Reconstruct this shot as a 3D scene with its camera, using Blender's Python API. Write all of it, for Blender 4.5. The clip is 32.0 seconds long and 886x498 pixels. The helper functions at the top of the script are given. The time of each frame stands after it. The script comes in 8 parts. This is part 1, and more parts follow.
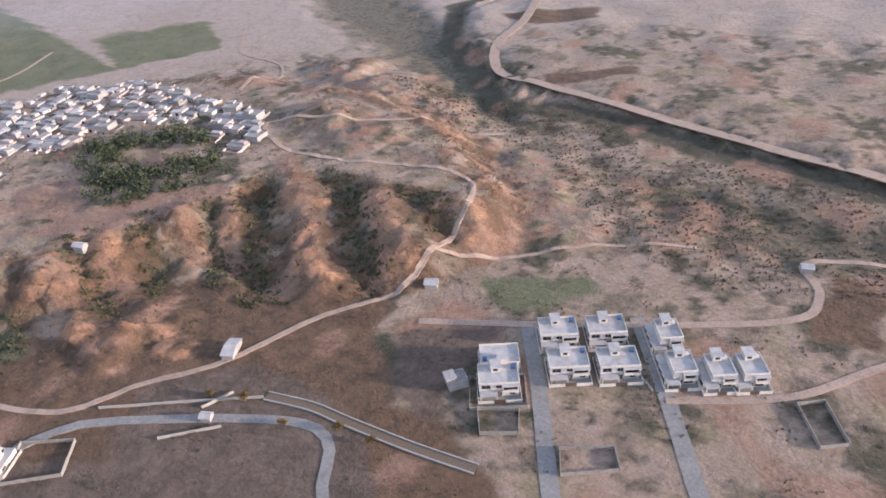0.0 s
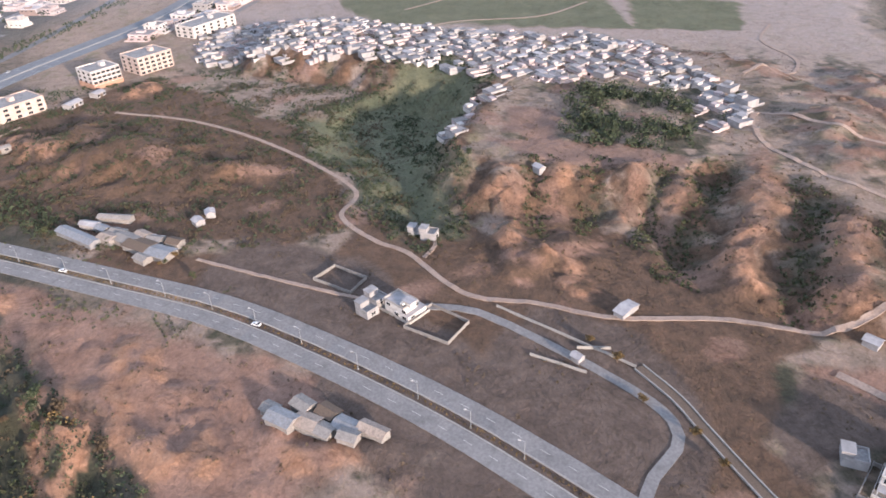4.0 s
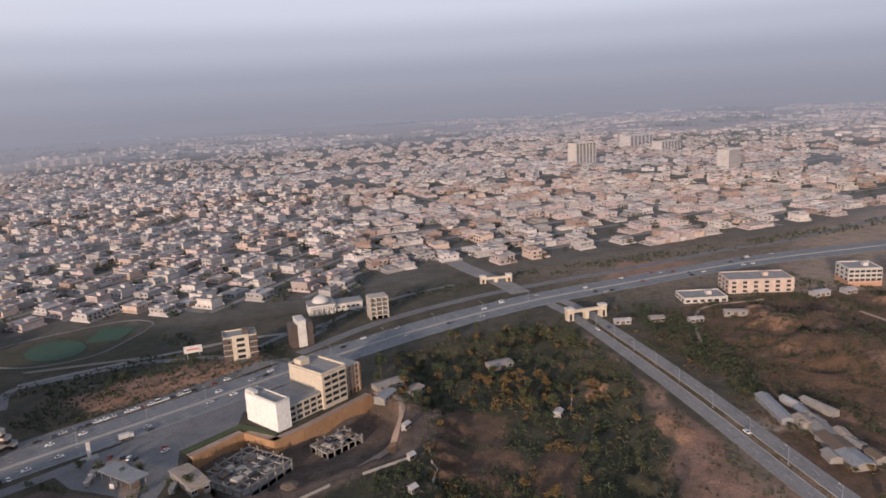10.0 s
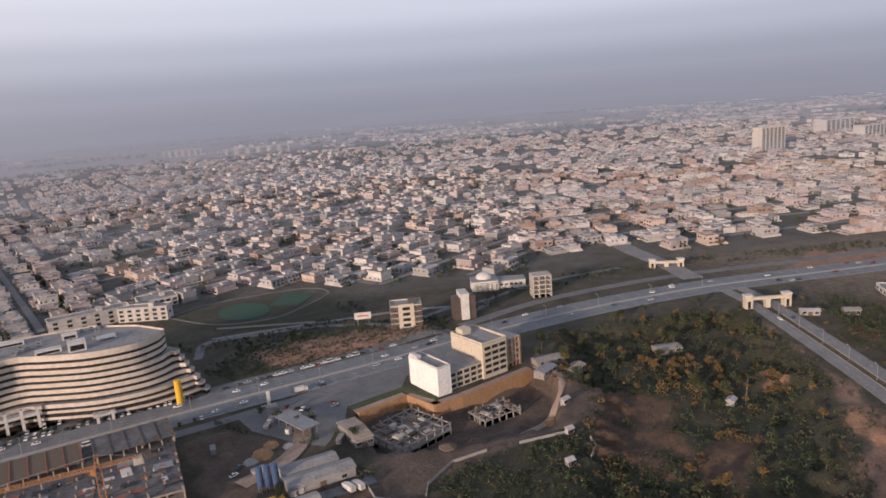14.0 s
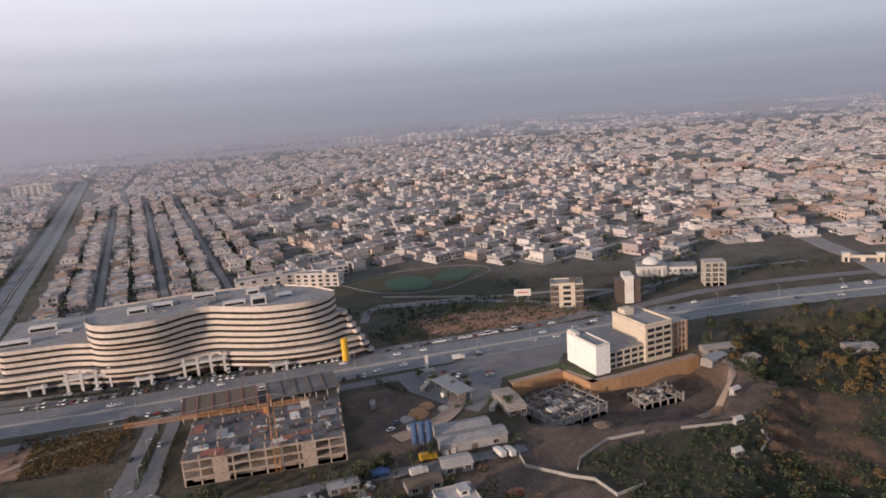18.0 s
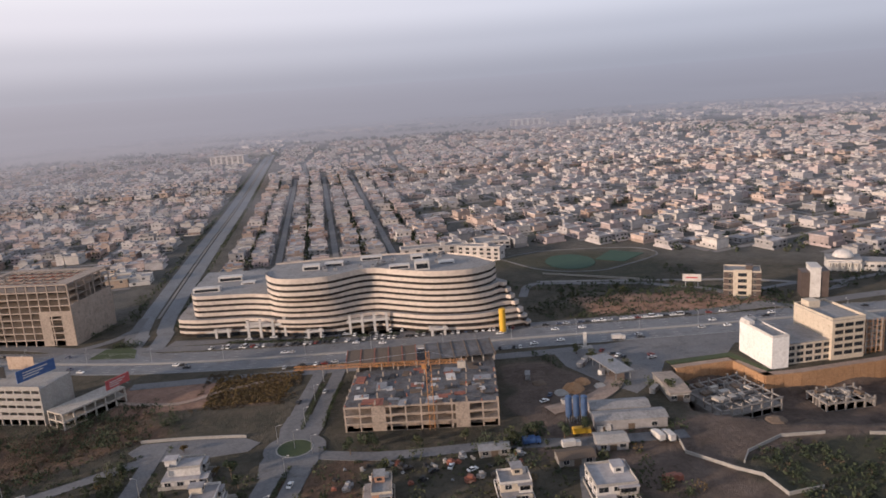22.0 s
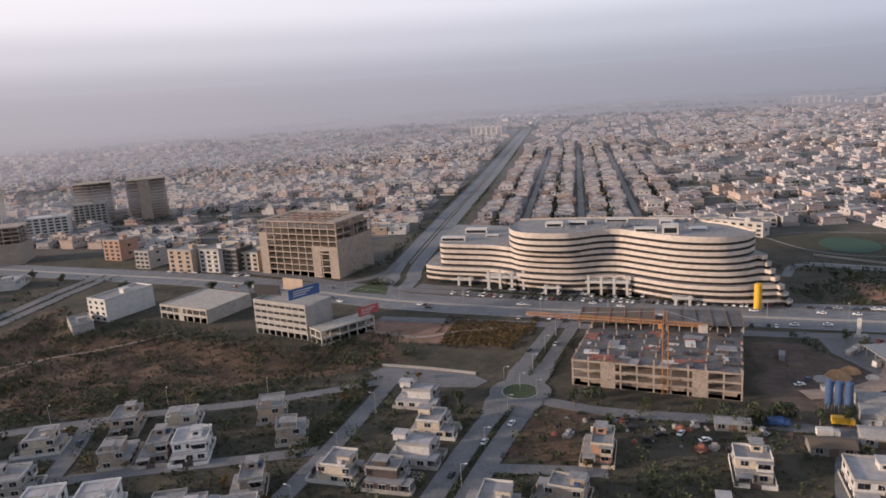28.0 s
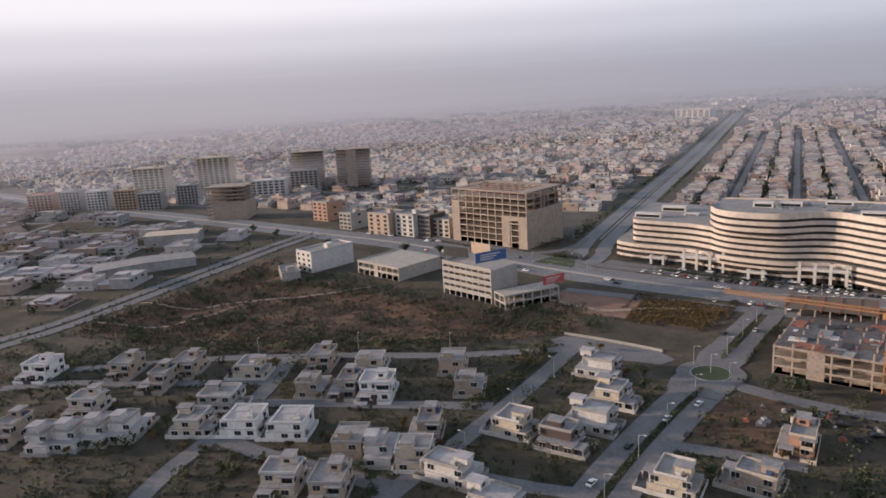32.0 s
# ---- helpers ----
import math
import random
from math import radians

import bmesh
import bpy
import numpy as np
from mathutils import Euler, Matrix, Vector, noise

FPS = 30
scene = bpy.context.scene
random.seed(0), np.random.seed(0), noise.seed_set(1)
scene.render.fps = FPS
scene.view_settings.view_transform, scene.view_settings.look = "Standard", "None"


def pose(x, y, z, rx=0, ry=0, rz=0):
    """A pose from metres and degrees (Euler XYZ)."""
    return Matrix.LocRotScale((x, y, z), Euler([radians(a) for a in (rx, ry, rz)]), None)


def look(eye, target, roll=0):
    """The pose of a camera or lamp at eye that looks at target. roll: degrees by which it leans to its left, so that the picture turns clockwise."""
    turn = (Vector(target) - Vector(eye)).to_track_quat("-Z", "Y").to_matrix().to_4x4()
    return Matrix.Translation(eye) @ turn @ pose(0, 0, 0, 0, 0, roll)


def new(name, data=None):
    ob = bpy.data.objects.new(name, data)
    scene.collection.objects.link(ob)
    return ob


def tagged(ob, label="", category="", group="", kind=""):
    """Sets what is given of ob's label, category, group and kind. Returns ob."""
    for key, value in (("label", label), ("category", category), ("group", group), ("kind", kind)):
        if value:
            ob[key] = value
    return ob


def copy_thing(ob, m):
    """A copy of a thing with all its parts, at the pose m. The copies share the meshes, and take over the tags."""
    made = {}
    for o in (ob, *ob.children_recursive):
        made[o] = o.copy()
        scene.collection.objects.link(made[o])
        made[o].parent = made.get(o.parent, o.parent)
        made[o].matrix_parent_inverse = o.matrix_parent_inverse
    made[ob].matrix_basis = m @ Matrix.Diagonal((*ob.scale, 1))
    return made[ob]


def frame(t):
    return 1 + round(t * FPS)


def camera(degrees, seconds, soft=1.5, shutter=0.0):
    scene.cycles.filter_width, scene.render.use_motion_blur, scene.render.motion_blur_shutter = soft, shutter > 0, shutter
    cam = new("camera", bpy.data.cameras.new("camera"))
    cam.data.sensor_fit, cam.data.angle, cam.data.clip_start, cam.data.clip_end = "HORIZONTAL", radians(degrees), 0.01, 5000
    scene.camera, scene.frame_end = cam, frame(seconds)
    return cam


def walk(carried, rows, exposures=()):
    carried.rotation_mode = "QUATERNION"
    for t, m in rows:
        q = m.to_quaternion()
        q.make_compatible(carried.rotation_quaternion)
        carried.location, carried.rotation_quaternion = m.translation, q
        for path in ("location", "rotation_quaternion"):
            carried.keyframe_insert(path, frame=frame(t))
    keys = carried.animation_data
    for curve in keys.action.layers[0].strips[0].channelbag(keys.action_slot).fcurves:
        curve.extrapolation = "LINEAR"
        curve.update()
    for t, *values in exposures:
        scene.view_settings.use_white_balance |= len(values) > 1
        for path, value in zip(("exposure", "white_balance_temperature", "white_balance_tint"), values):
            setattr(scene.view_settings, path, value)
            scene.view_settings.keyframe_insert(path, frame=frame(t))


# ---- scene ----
cam = camera(64.2, 32.0, soft=1.7)
EXPOSURES = [(0.0, 1.26, 5400, 11), (2.0, 1.33, 5380, 11), (5.0, 1.3, 5350, 11), (6.0, 1.14, 5400, 11), (7.0, 0.74, 5500, 12), (8.0, 0.47, 5700, 12), (9.0, 0.24, 5800, 12.5), (12.0, 0.18, 5800, 12.5), (16.0, 0.2, 5820, 12.2), (21.0, 0.26, 5850, 12), (28.0, 0.36, 5800, 11), (32.0, 0.4, 5800, 10.5)]
PATH = [
    (0, (-5.07, -4.43, 202.86), (48.02, -69.07, 148.06), -4.61),
    (0.5, (-5.10, -4.65, 201.65), (54.00, -64.22, 147.26), -4.18),
    (1, (-5.15, -4.69, 200.34), (59.65, -58.40, 146.35), -3.75),
    (1.5, (-5.27, -4.77, 198.88), (64.09, -52.78, 145.17), -3.34),
    (2, (-5.55, -4.75, 197.51), (67.86, -46.63, 144.06), -3.05),
    (2.5, (-5.44, -4.81, 196.04), (71.35, -40.43, 142.81), -2.86),
    (4.5, (-3.71, -5.05, 189.68), (80.95, -13.92, 137.19), -2.67),
    (5, (-3.39, -5.07, 188.48), (83.08, -6.15, 138.26), -2.93),
    (5.5, (-3.01, -4.86, 187.50), (85.96, 1.60, 142.31), -3.30),
    (6, (-2.11, -4.67, 186.76), (86.39, 9.31, 142.36), -3.26),
    (6.5, (-1.56, -4.64, 185.55), (90.33, 17.91, 153.17), -4.02),
    (7, (-1.65, -4.54, 183.89), (88.44, 25.47, 152.55), -3.81),
    (7.5, (-1.64, -3.88, 182.51), (87.24, 33.76, 156.37), -3.88),
    (8, (-1.76, -3.33, 180.33), (84.13, 41.23, 155.09), -3.63),
    (8.5, (-1.43, -2.71, 178.53), (81.13, 48.72, 155.29), -3.60),
    (9, (-1.23, -2.33, 176.52), (77.14, 55.72, 154.41), -3.33),
    (9.5, (-1.08, -2.11, 174.53), (72.42, 62.09, 152.71), -3.21),
    (10, (-0.74, -2.04, 172.56), (67.38, 67.90, 150.94), -3.08),
    (10.5, (-0.21, -1.90, 170.71), (65.82, 70.04, 149.13), -3.28),
    (11, (0.00, -1.61, 168.89), (65.12, 71.14, 147.29), -3.57),
    (11.5, (0.02, -1.25, 167.25), (62.85, 73.50, 145.69), -3.77),
    (12, (-0.02, -1.06, 165.84), (60.18, 75.85, 144.36), -3.84),
    (12.5, (-0.16, -1.06, 164.70), (57.46, 77.80, 143.23), -3.94),
    (13, (-0.37, -1.45, 163.69), (54.57, 79.31, 142.24), -4.06),
    (13.5, (-0.45, -1.84, 162.68), (51.78, 80.70, 141.24), -4.15),
    (14, (-0.38, -1.94, 161.52), (49.27, 82.19, 140.11), -4.23),
    (14.5, (-0.19, -1.81, 160.08), (46.93, 83.77, 138.74), -4.34),
    (16.5, (-0.02, -1.67, 154.46), (36.82, 88.87, 133.38), -4.48),
    (17, (-0.08, -1.71, 152.91), (33.84, 89.99, 131.92), -4.54),
    (17.5, (0.02, -1.80, 151.36), (31.17, 90.91, 130.48), -4.47),
    (18, (0.11, -1.80, 150.20), (28.68, 91.74, 129.35), -4.45),
    (18.5, (-0.24, -1.82, 149.11), (25.42, 92.55, 128.22), -4.38),
    (19, (-0.56, -1.74, 147.91), (22.38, 93.33, 127.06), -4.31),
    (19.5, (-0.60, -1.59, 146.63), (19.54, 94.12, 125.79), -4.26),
    (20, (-0.69, -1.46, 145.39), (16.70, 94.78, 124.55), -4.20),
    (20.5, (-0.96, -1.46, 144.39), (13.63, 95.24, 123.50), -4.15),
    (21, (-1.51, -1.43, 143.57), (10.50, 95.61, 122.61), -4.07),
    (21.5, (-1.81, -0.83, 142.84), (7.40, 96.47, 121.68), -3.98),
    (22, (-1.53, -0.49, 142.12), (4.74, 97.00, 120.78), -3.91),
    (22.5, (-0.65, -0.39, 141.10), (2.56, 97.25, 119.72), -3.95),
    (23, (0.00, 0.00, 139.74), (-0.00, 97.67, 118.30), -3.96),
    (23.5, (0.40, 0.38, 138.41), (-2.38, 98.02, 116.97), -3.94),
    (24, (0.73, 0.75, 137.15), (-4.97, 98.25, 115.65), -3.90),
    (24.5, (1.03, 0.90, 135.85), (-7.60, 98.18, 114.33), -3.88),
    (25, (1.36, 0.82, 134.60), (-10.24, 97.78, 113.06), -3.79),
    (25.5, (1.45, 0.97, 133.36), (-13.02, 97.54, 111.78), -3.77),
    (27.5, (1.48, 1.55, 128.80), (-24.09, 95.71, 106.90), -3.70),
    (28, (1.62, 1.65, 127.54), (-26.72, 95.01, 105.58), -3.66),
    (28.5, (1.69, 1.84, 126.25), (-29.41, 94.29, 104.21), -3.65),
    (29, (1.74, 1.94, 125.14), (-32.02, 93.43, 103.00), -3.67),
    (29.5, (1.64, 1.95, 124.05), (-34.89, 92.34, 101.82), -3.65),
    (30, (1.58, 2.06, 122.74), (-38.27, 91.04, 100.49), -3.59),
    (30.5, (1.66, 2.05, 121.44), (-41.47, 89.47, 99.16), -3.51),
    (31, (1.62, 2.24, 120.10), (-44.68, 88.02, 97.79), -3.44),
    (31.5, (1.50, 2.20, 118.88), (-47.94, 86.19, 96.50), -3.38),
    (32, (1.70, 2.23, 117.82), (-50.82, 84.30, 95.33), -3.41),
]
walk(cam, [(t, look(eye, target, roll)) for t, eye, target, roll in PATH], EXPOSURES)

# ---- light: low hazy evening sun from the south-west, dusty sky ----
SUN_EL, SUN_AZ = radians(11), radians(247)
world = bpy.data.worlds.new("dusk_sky")
scene.world = world
world.use_nodes = True
wn = world.node_tree
bg = wn.nodes["Background"]
sky = wn.nodes.new("ShaderNodeTexSky")
sky.sky_type, sky.sun_disc = "NISHITA", False
sky.sun_elevation, sky.sun_rotation = SUN_EL, SUN_AZ
sky.altitude, sky.air_density, sky.dust_density, sky.ozone_density = 500, 1.6, 3.0, 4.0
# dusty air: a grey-lavender veil, thickest towards the horizon, over the clear sky
wc, wsep, wh, wf = (wn.nodes.new(k) for k in ("ShaderNodeTexCoord", "ShaderNodeSeparateXYZ", "ShaderNodeMapRange", "ShaderNodeMapRange"))
wn.links.new(wc.outputs["Generated"], wsep.inputs[0])
wn.links.new(wsep.outputs[2], wh.inputs[0])
wn.links.new(wsep.outputs[2], wf.inputs[0])
wh.inputs[1].default_value, wh.inputs[2].default_value = -0.02, 0.16
wf.inputs[1].default_value, wf.inputs[2].default_value, wf.inputs[3].default_value, wf.inputs[4].default_value = 0.12, 0.55, 0.97, 0.3
veil = wn.nodes.new("ShaderNodeValToRGB")
veil.color_ramp.interpolation = "EASE"
for k, (p, c) in enumerate(((0.0, (0.3, 0.283, 0.303)), (0.25, (0.335, 0.327, 0.355)), (0.5, (0.45, 0.44, 0.468)), (0.75, (0.6, 0.58, 0.6)), (1.0, (0.71, 0.687, 0.692)))):
    e = veil.color_ramp.elements[k] if k < 2 else veil.color_ramp.elements.new(p)
    e.position, e.color = p, (*c, 1)
wn.links.new(wh.outputs[0], veil.inputs[0])
clear = wn.nodes.new("ShaderNodeMix")
clear.data_type, clear.blend_type = "RGBA", "MULTIPLY"
clear.inputs[0].default_value = 1.0
wn.links.new(sky.outputs[0], clear.inputs[6])
clear.inputs[7].default_value = (0.12, 0.12, 0.12, 1)
both = wn.nodes.new("ShaderNodeMix")
both.data_type = "RGBA"
wn.links.new(wf.outputs[0], both.inputs[0])
wn.links.new(clear.outputs[2], both.inputs[6])
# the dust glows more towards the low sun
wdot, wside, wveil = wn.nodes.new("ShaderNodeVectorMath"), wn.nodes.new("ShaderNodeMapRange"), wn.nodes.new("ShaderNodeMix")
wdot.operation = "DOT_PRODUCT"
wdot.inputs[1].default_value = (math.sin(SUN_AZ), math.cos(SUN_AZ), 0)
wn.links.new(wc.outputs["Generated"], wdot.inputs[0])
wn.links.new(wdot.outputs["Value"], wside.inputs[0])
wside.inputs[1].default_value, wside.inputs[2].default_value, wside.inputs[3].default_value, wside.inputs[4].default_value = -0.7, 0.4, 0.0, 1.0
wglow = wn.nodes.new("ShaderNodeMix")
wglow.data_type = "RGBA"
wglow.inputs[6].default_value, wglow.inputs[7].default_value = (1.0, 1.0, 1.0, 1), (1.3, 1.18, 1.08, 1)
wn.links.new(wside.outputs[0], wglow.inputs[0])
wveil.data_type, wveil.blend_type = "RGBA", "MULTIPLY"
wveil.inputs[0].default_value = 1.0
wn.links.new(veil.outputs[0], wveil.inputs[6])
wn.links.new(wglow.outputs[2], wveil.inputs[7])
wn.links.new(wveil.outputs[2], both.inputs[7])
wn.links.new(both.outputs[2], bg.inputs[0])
bg.inputs[1].default_value = 1.0
sun_data = bpy.data.lights.new("sun", "SUN")
sun_data.energy, sun_data.angle, sun_data.color = 4.1, radians(3), (1.0, 0.72, 0.5)
sun = new("sun", sun_data)
to_sun = Vector((math.sin(SUN_AZ) * math.cos(SUN_EL), math.cos(SUN_AZ) * math.cos(SUN_EL), math.sin(SUN_EL)))
sun.matrix_world = Matrix.Translation((-400, -300, 400)) @ to_sun.to_track_quat("Z", "Y").to_matrix().to_4x4()


# ---- materials ----
def material(name, rough=0.85, metal=0.0):
    m = bpy.data.materials.new(name)
    m.use_nodes = True
    b = m.node_tree.nodes["Principled BSDF"]
    b.inputs["Roughness"].default_value, b.inputs["Metallic"].default_value = rough, metal
    return m, m.node_tree, b


def mix(nt, fac, a, b, mode="MIX"):
    n = nt.nodes.new("ShaderNodeMix")
    n.data_type, n.blend_type = "RGBA", mode
    for sock, v in ((n.inputs[0], fac), (n.inputs[6], a), (n.inputs[7], b)):
        if isinstance(v, bpy.types.NodeSocket):
            nt.links.new(v, sock)
        elif sock == n.inputs[0]:
            sock.default_value = v
        else:
            sock.default_value = (*v, 1)
    return n.outputs[2]


def grain(nt, scale, detail=4.0, rough=0.6, coord="Object", lo=0.35, hi=0.65):
    tc = nt.nodes.new("ShaderNodeTexCoord")
    n = nt.nodes.new("ShaderNodeTexNoise")
    n.inputs["Scale"].default_value, n.inputs["Detail"].default_value, n.inputs["Roughness"].default_value = scale, detail, rough
    if coord == "World":
        g = nt.nodes.new("ShaderNodeNewGeometry")
        nt.links.new(g.outputs["Position"], n.inputs["Vector"])
    else:
        nt.links.new(tc.outputs[coord], n.inputs["Vector"])
    r = nt.nodes.new("ShaderNodeMapRange")
    r.inputs[1].default_value, r.inputs[2].default_value = lo, hi
    nt.links.new(n.outputs[0], r.inputs[0])
    return r.outputs[0]


def surface(name, a, b, scale=0.6, rough=0.85, metal=0.0, stain=None, fine=6.0, bump=0.0, island=0.0, obrand=0.0, coord="World"):
    """Two tones in large patches, fine grain over them, and darker stains."""
    m, nt, bsdf = material(name, rough, metal)
    c = mix(nt, grain(nt, scale, coord=coord), a, b)
    c = mix(nt, 0.35, c, mix(nt, grain(nt, fine, 3, coord=coord), tuple(v * 0.7 for v in a), tuple(min(1, v * 1.25) for v in b)))
    if stain:
        g = grain(nt, scale * 2.7, 6, 0.7, coord, 0.52, 0.72)
        c = mix(nt, g, c, stain)
    for amount, node in ((island, "ShaderNodeNewGeometry"), (obrand, "ShaderNodeObjectInfo")):
        if amount:
            n = nt.nodes.new(node)
            out = n.outputs["Random Per Island"] if island and node.endswith("Geometry") else n.outputs["Random"]
            r = nt.nodes.new("ShaderNodeMapRange")
            r.inputs[3].default_value, r.inputs[4].default_value = 1 - amount, 1 + amount * 0.5
            nt.links.new(out, r.inputs[0])
            v = nt.nodes.new("ShaderNodeHueSaturation")
            nt.links.new(r.outputs[0], v.inputs["Value"])
            nt.links.new(c, v.inputs["Color"])
            c = v.outputs[0]
    nt.links.new(c, bsdf.inputs["Base Color"])
    if bump:
        bn = nt.nodes.new("ShaderNodeBump")
        bn.inputs["Strength"].default_value, bn.inputs["Distance"].default_value = bump, 0.2
        nt.links.new(grain(nt, fine, 5, coord=coord), bn.inputs["Height"])
        nt.links.new(bn.outputs[0], bsdf.inputs["Normal"])
    return m


ASPHALT = surface("worn_asphalt", (0.145, 0.15, 0.16), (0.19, 0.197, 0.208), 0.05, 0.8, stain=(0.11, 0.11, 0.115), fine=0.8)
STREET = surface("dusty_asphalt", (0.17, 0.163, 0.16), (0.24, 0.228, 0.22), 0.06, 0.9, stain=(0.14, 0.132, 0.125), fine=0.9)
LANE = surface("dark_worn_asphalt", (0.12, 0.12, 0.124), (0.175, 0.173, 0.176), 0.06, 0.9, stain=(0.095, 0.092, 0.09), fine=0.9)
DIRT = surface("beaten_earth", (0.27, 0.2, 0.16), (0.35, 0.27, 0.215), 0.08, 0.95, stain=(0.2, 0.14, 0.1), fine=1.2, bump=0.3)
TRACK_SCALE = 0.8
PAINT = surface("road_paint", (0.36, 0.35, 0.325), (0.5, 0.485, 0.455), 0.5, 0.7)
KERB = surface("kerb_concrete", (0.26, 0.248, 0.232), (0.35, 0.334, 0.31), 0.5, 0.9)
BLOCKW = surface("weathered_block_wall", (0.2, 0.185, 0.17), (0.28, 0.26, 0.24), 0.4, 0.95, stain=(0.14, 0.125, 0.115), fine=2.0)
WHITE = surface("white_plaster", (0.5, 0.475, 0.445), (0.6, 0.575, 0.54), 0.18, 0.85, stain=(0.38, 0.345, 0.31), fine=1.5)
BRIGHT = surface("fresh_white_paint", (0.7, 0.68, 0.65), (0.78, 0.76, 0.73), 0.1, 0.7, stain=(0.6, 0.57, 0.54), fine=1.0)
CREAM = surface("cream_plaster", (0.47, 0.4, 0.31), (0.55, 0.48, 0.38), 0.18, 0.85, stain=(0.36, 0.29, 0.22), fine=1.5)
GREYP = surface("grey_cement_plaster", (0.29, 0.274, 0.252), (0.38, 0.358, 0.328), 0.2, 0.9, stain=(0.26, 0.24, 0.22), fine=1.5)
TAN = surface("tan_plaster", (0.39, 0.29, 0.215), (0.46, 0.355, 0.27), 0.2, 0.9, stain=(0.28, 0.2, 0.145), fine=1.5)
DARKP = surface("dark_brown_cladding", (0.06, 0.045, 0.04), (0.1, 0.075, 0.065), 0.3, 0.6, fine=2.0)
BRICK = surface("raw_brick", (0.36, 0.2, 0.13), (0.45, 0.27, 0.18), 0.3, 0.9, stain=(0.26, 0.14, 0.1), fine=3.0)
FRAME = surface("formwork_stained_concrete", (0.27, 0.22, 0.18), (0.37, 0.305, 0.25), 0.15, 0.92, stain=(0.17, 0.135, 0.115), fine=1.2)
CONC = surface("raw_concrete", (0.34, 0.31, 0.27), (0.44, 0.4, 0.35), 0.15, 0.92, stain=(0.23, 0.21, 0.19), fine=1.2)
ROOF = surface("roof_screed", (0.2, 0.196, 0.196), (0.29, 0.284, 0.28), 0.12, 0.95, stain=(0.13, 0.126, 0.124), fine=0.9)
TIN = surface("weathered_tin", (0.21, 0.215, 0.225), (0.3, 0.3, 0.305), 0.3, 0.6, 0.2, stain=(0.2, 0.165, 0.145), fine=1.5)
GLASS = surface("dark_window_glass", (0.015, 0.018, 0.022), (0.03, 0.034, 0.04), 0.4, 0.18, fine=1.0)
TINTED = surface("brown_tinted_glass", (0.022, 0.019, 0.018), (0.05, 0.042, 0.037), 0.25, 0.2, fine=0.6)
BANDW = surface("pale_metal_cladding", (0.49, 0.418, 0.355), (0.57, 0.494, 0.425), 0.05, 0.36, 0.0, fine=0.4)
YELLOW = surface("yellow_enamel", (0.6, 0.34, 0.025), (0.68, 0.41, 0.035), 0.4, 0.4)
ORANGE = surface("crane_paint", (0.36, 0.17, 0.06), (0.44, 0.22, 0.08), 0.5, 0.5)
REDP = surface("red_paint", (0.36, 0.06, 0.065), (0.44, 0.1, 0.1), 0.5, 0.5)
BLUEP = surface("blue_paint", (0.03, 0.07, 0.2), (0.05, 0.11, 0.27), 0.5, 0.5)
BLACKP = surface("black_sheet", (0.015, 0.015, 0.017), (0.03, 0.03, 0.032), 0.5, 0.6)
SLAB = surface("stained_slab", (0.055, 0.053, 0.055), (0.15, 0.146, 0.15), 0.12, 0.9, stain=(0.1, 0.07, 0.05), fine=0.8)
SILO = surface("silo_blue_steel", (0.045, 0.085, 0.18), (0.075, 0.125, 0.24), 0.4, 0.5, 0.2)
SHORING = surface("shored_earth", (0.3, 0.17, 0.085), (0.38, 0.225, 0.12), 0.15, 0.95, stain=(0.26, 0.15, 0.08), fine=1.4, bump=0.3)
TURF = surface("sports_turf", (0.022, 0.055, 0.035), (0.032, 0.075, 0.048), 0.2, 0.9)
RUST = surface("rusted_paint", (0.22, 0.075, 0.05), (0.3, 0.12, 0.08), 0.5, 0.8, stain=(0.14, 0.07, 0.05))
LAWN = surface("lawn", (0.035, 0.05, 0.022), (0.055, 0.075, 0.03), 0.3, 0.95)
BARK = surface("bark", (0.1, 0.075, 0.055), (0.15, 0.11, 0.08), 1.5, 0.95)
RUBBER = surface("rubber", (0.02, 0.02, 0.02), (0.03, 0.03, 0.03), 2.0, 0.8)
STEEL = surface("galvanised_steel", (0.35, 0.36, 0.37), (0.45, 0.46, 0.47), 1.0, 0.45, 0.6)
LEAF = {
    "green": surface("leaf_green", (0.045, 0.056, 0.022), (0.08, 0.085, 0.034), 0.5, 0.8, fine=1.5, island=0.5),
    "dark": surface("leaf_dark_green", (0.03, 0.045, 0.02), (0.055, 0.07, 0.03), 0.5, 0.8, fine=1.5, island=0.5),
    "gold": surface("leaf_gold", (0.115, 0.075, 0.024), (0.165, 0.108, 0.036), 0.5, 0.8, fine=1.5, island=0.5),
    "dry": surface("leaf_dry", (0.075, 0.056, 0.033), (0.12, 0.085, 0.049), 0.3, 0.9, fine=1.5, island=0.5),
}
CITYWALLS = [surface("city_plaster_" + k, a, b, 0.02, 0.88, stain=s, fine=0.3, island=0.3) for k, a, b, s in (
    ("white", (0.44, 0.412, 0.402), (0.53, 0.497, 0.487), (0.35, 0.322, 0.314)), ("pink", (0.42, 0.345, 0.33), (0.5, 0.42, 0.405), (0.33, 0.27, 0.26)), ("peach", (0.43, 0.335, 0.285), (0.5, 0.405, 0.35), (0.34, 0.26, 0.22)),
    ("cement", (0.28, 0.268, 0.265), (0.36, 0.345, 0.34), (0.22, 0.21, 0.205)), ("brown", (0.28, 0.2, 0.165), (0.36, 0.268, 0.225), (0.21, 0.15, 0.125)), ("cream", (0.46, 0.425, 0.395), (0.55, 0.51, 0.475), (0.37, 0.335, 0.305)))]
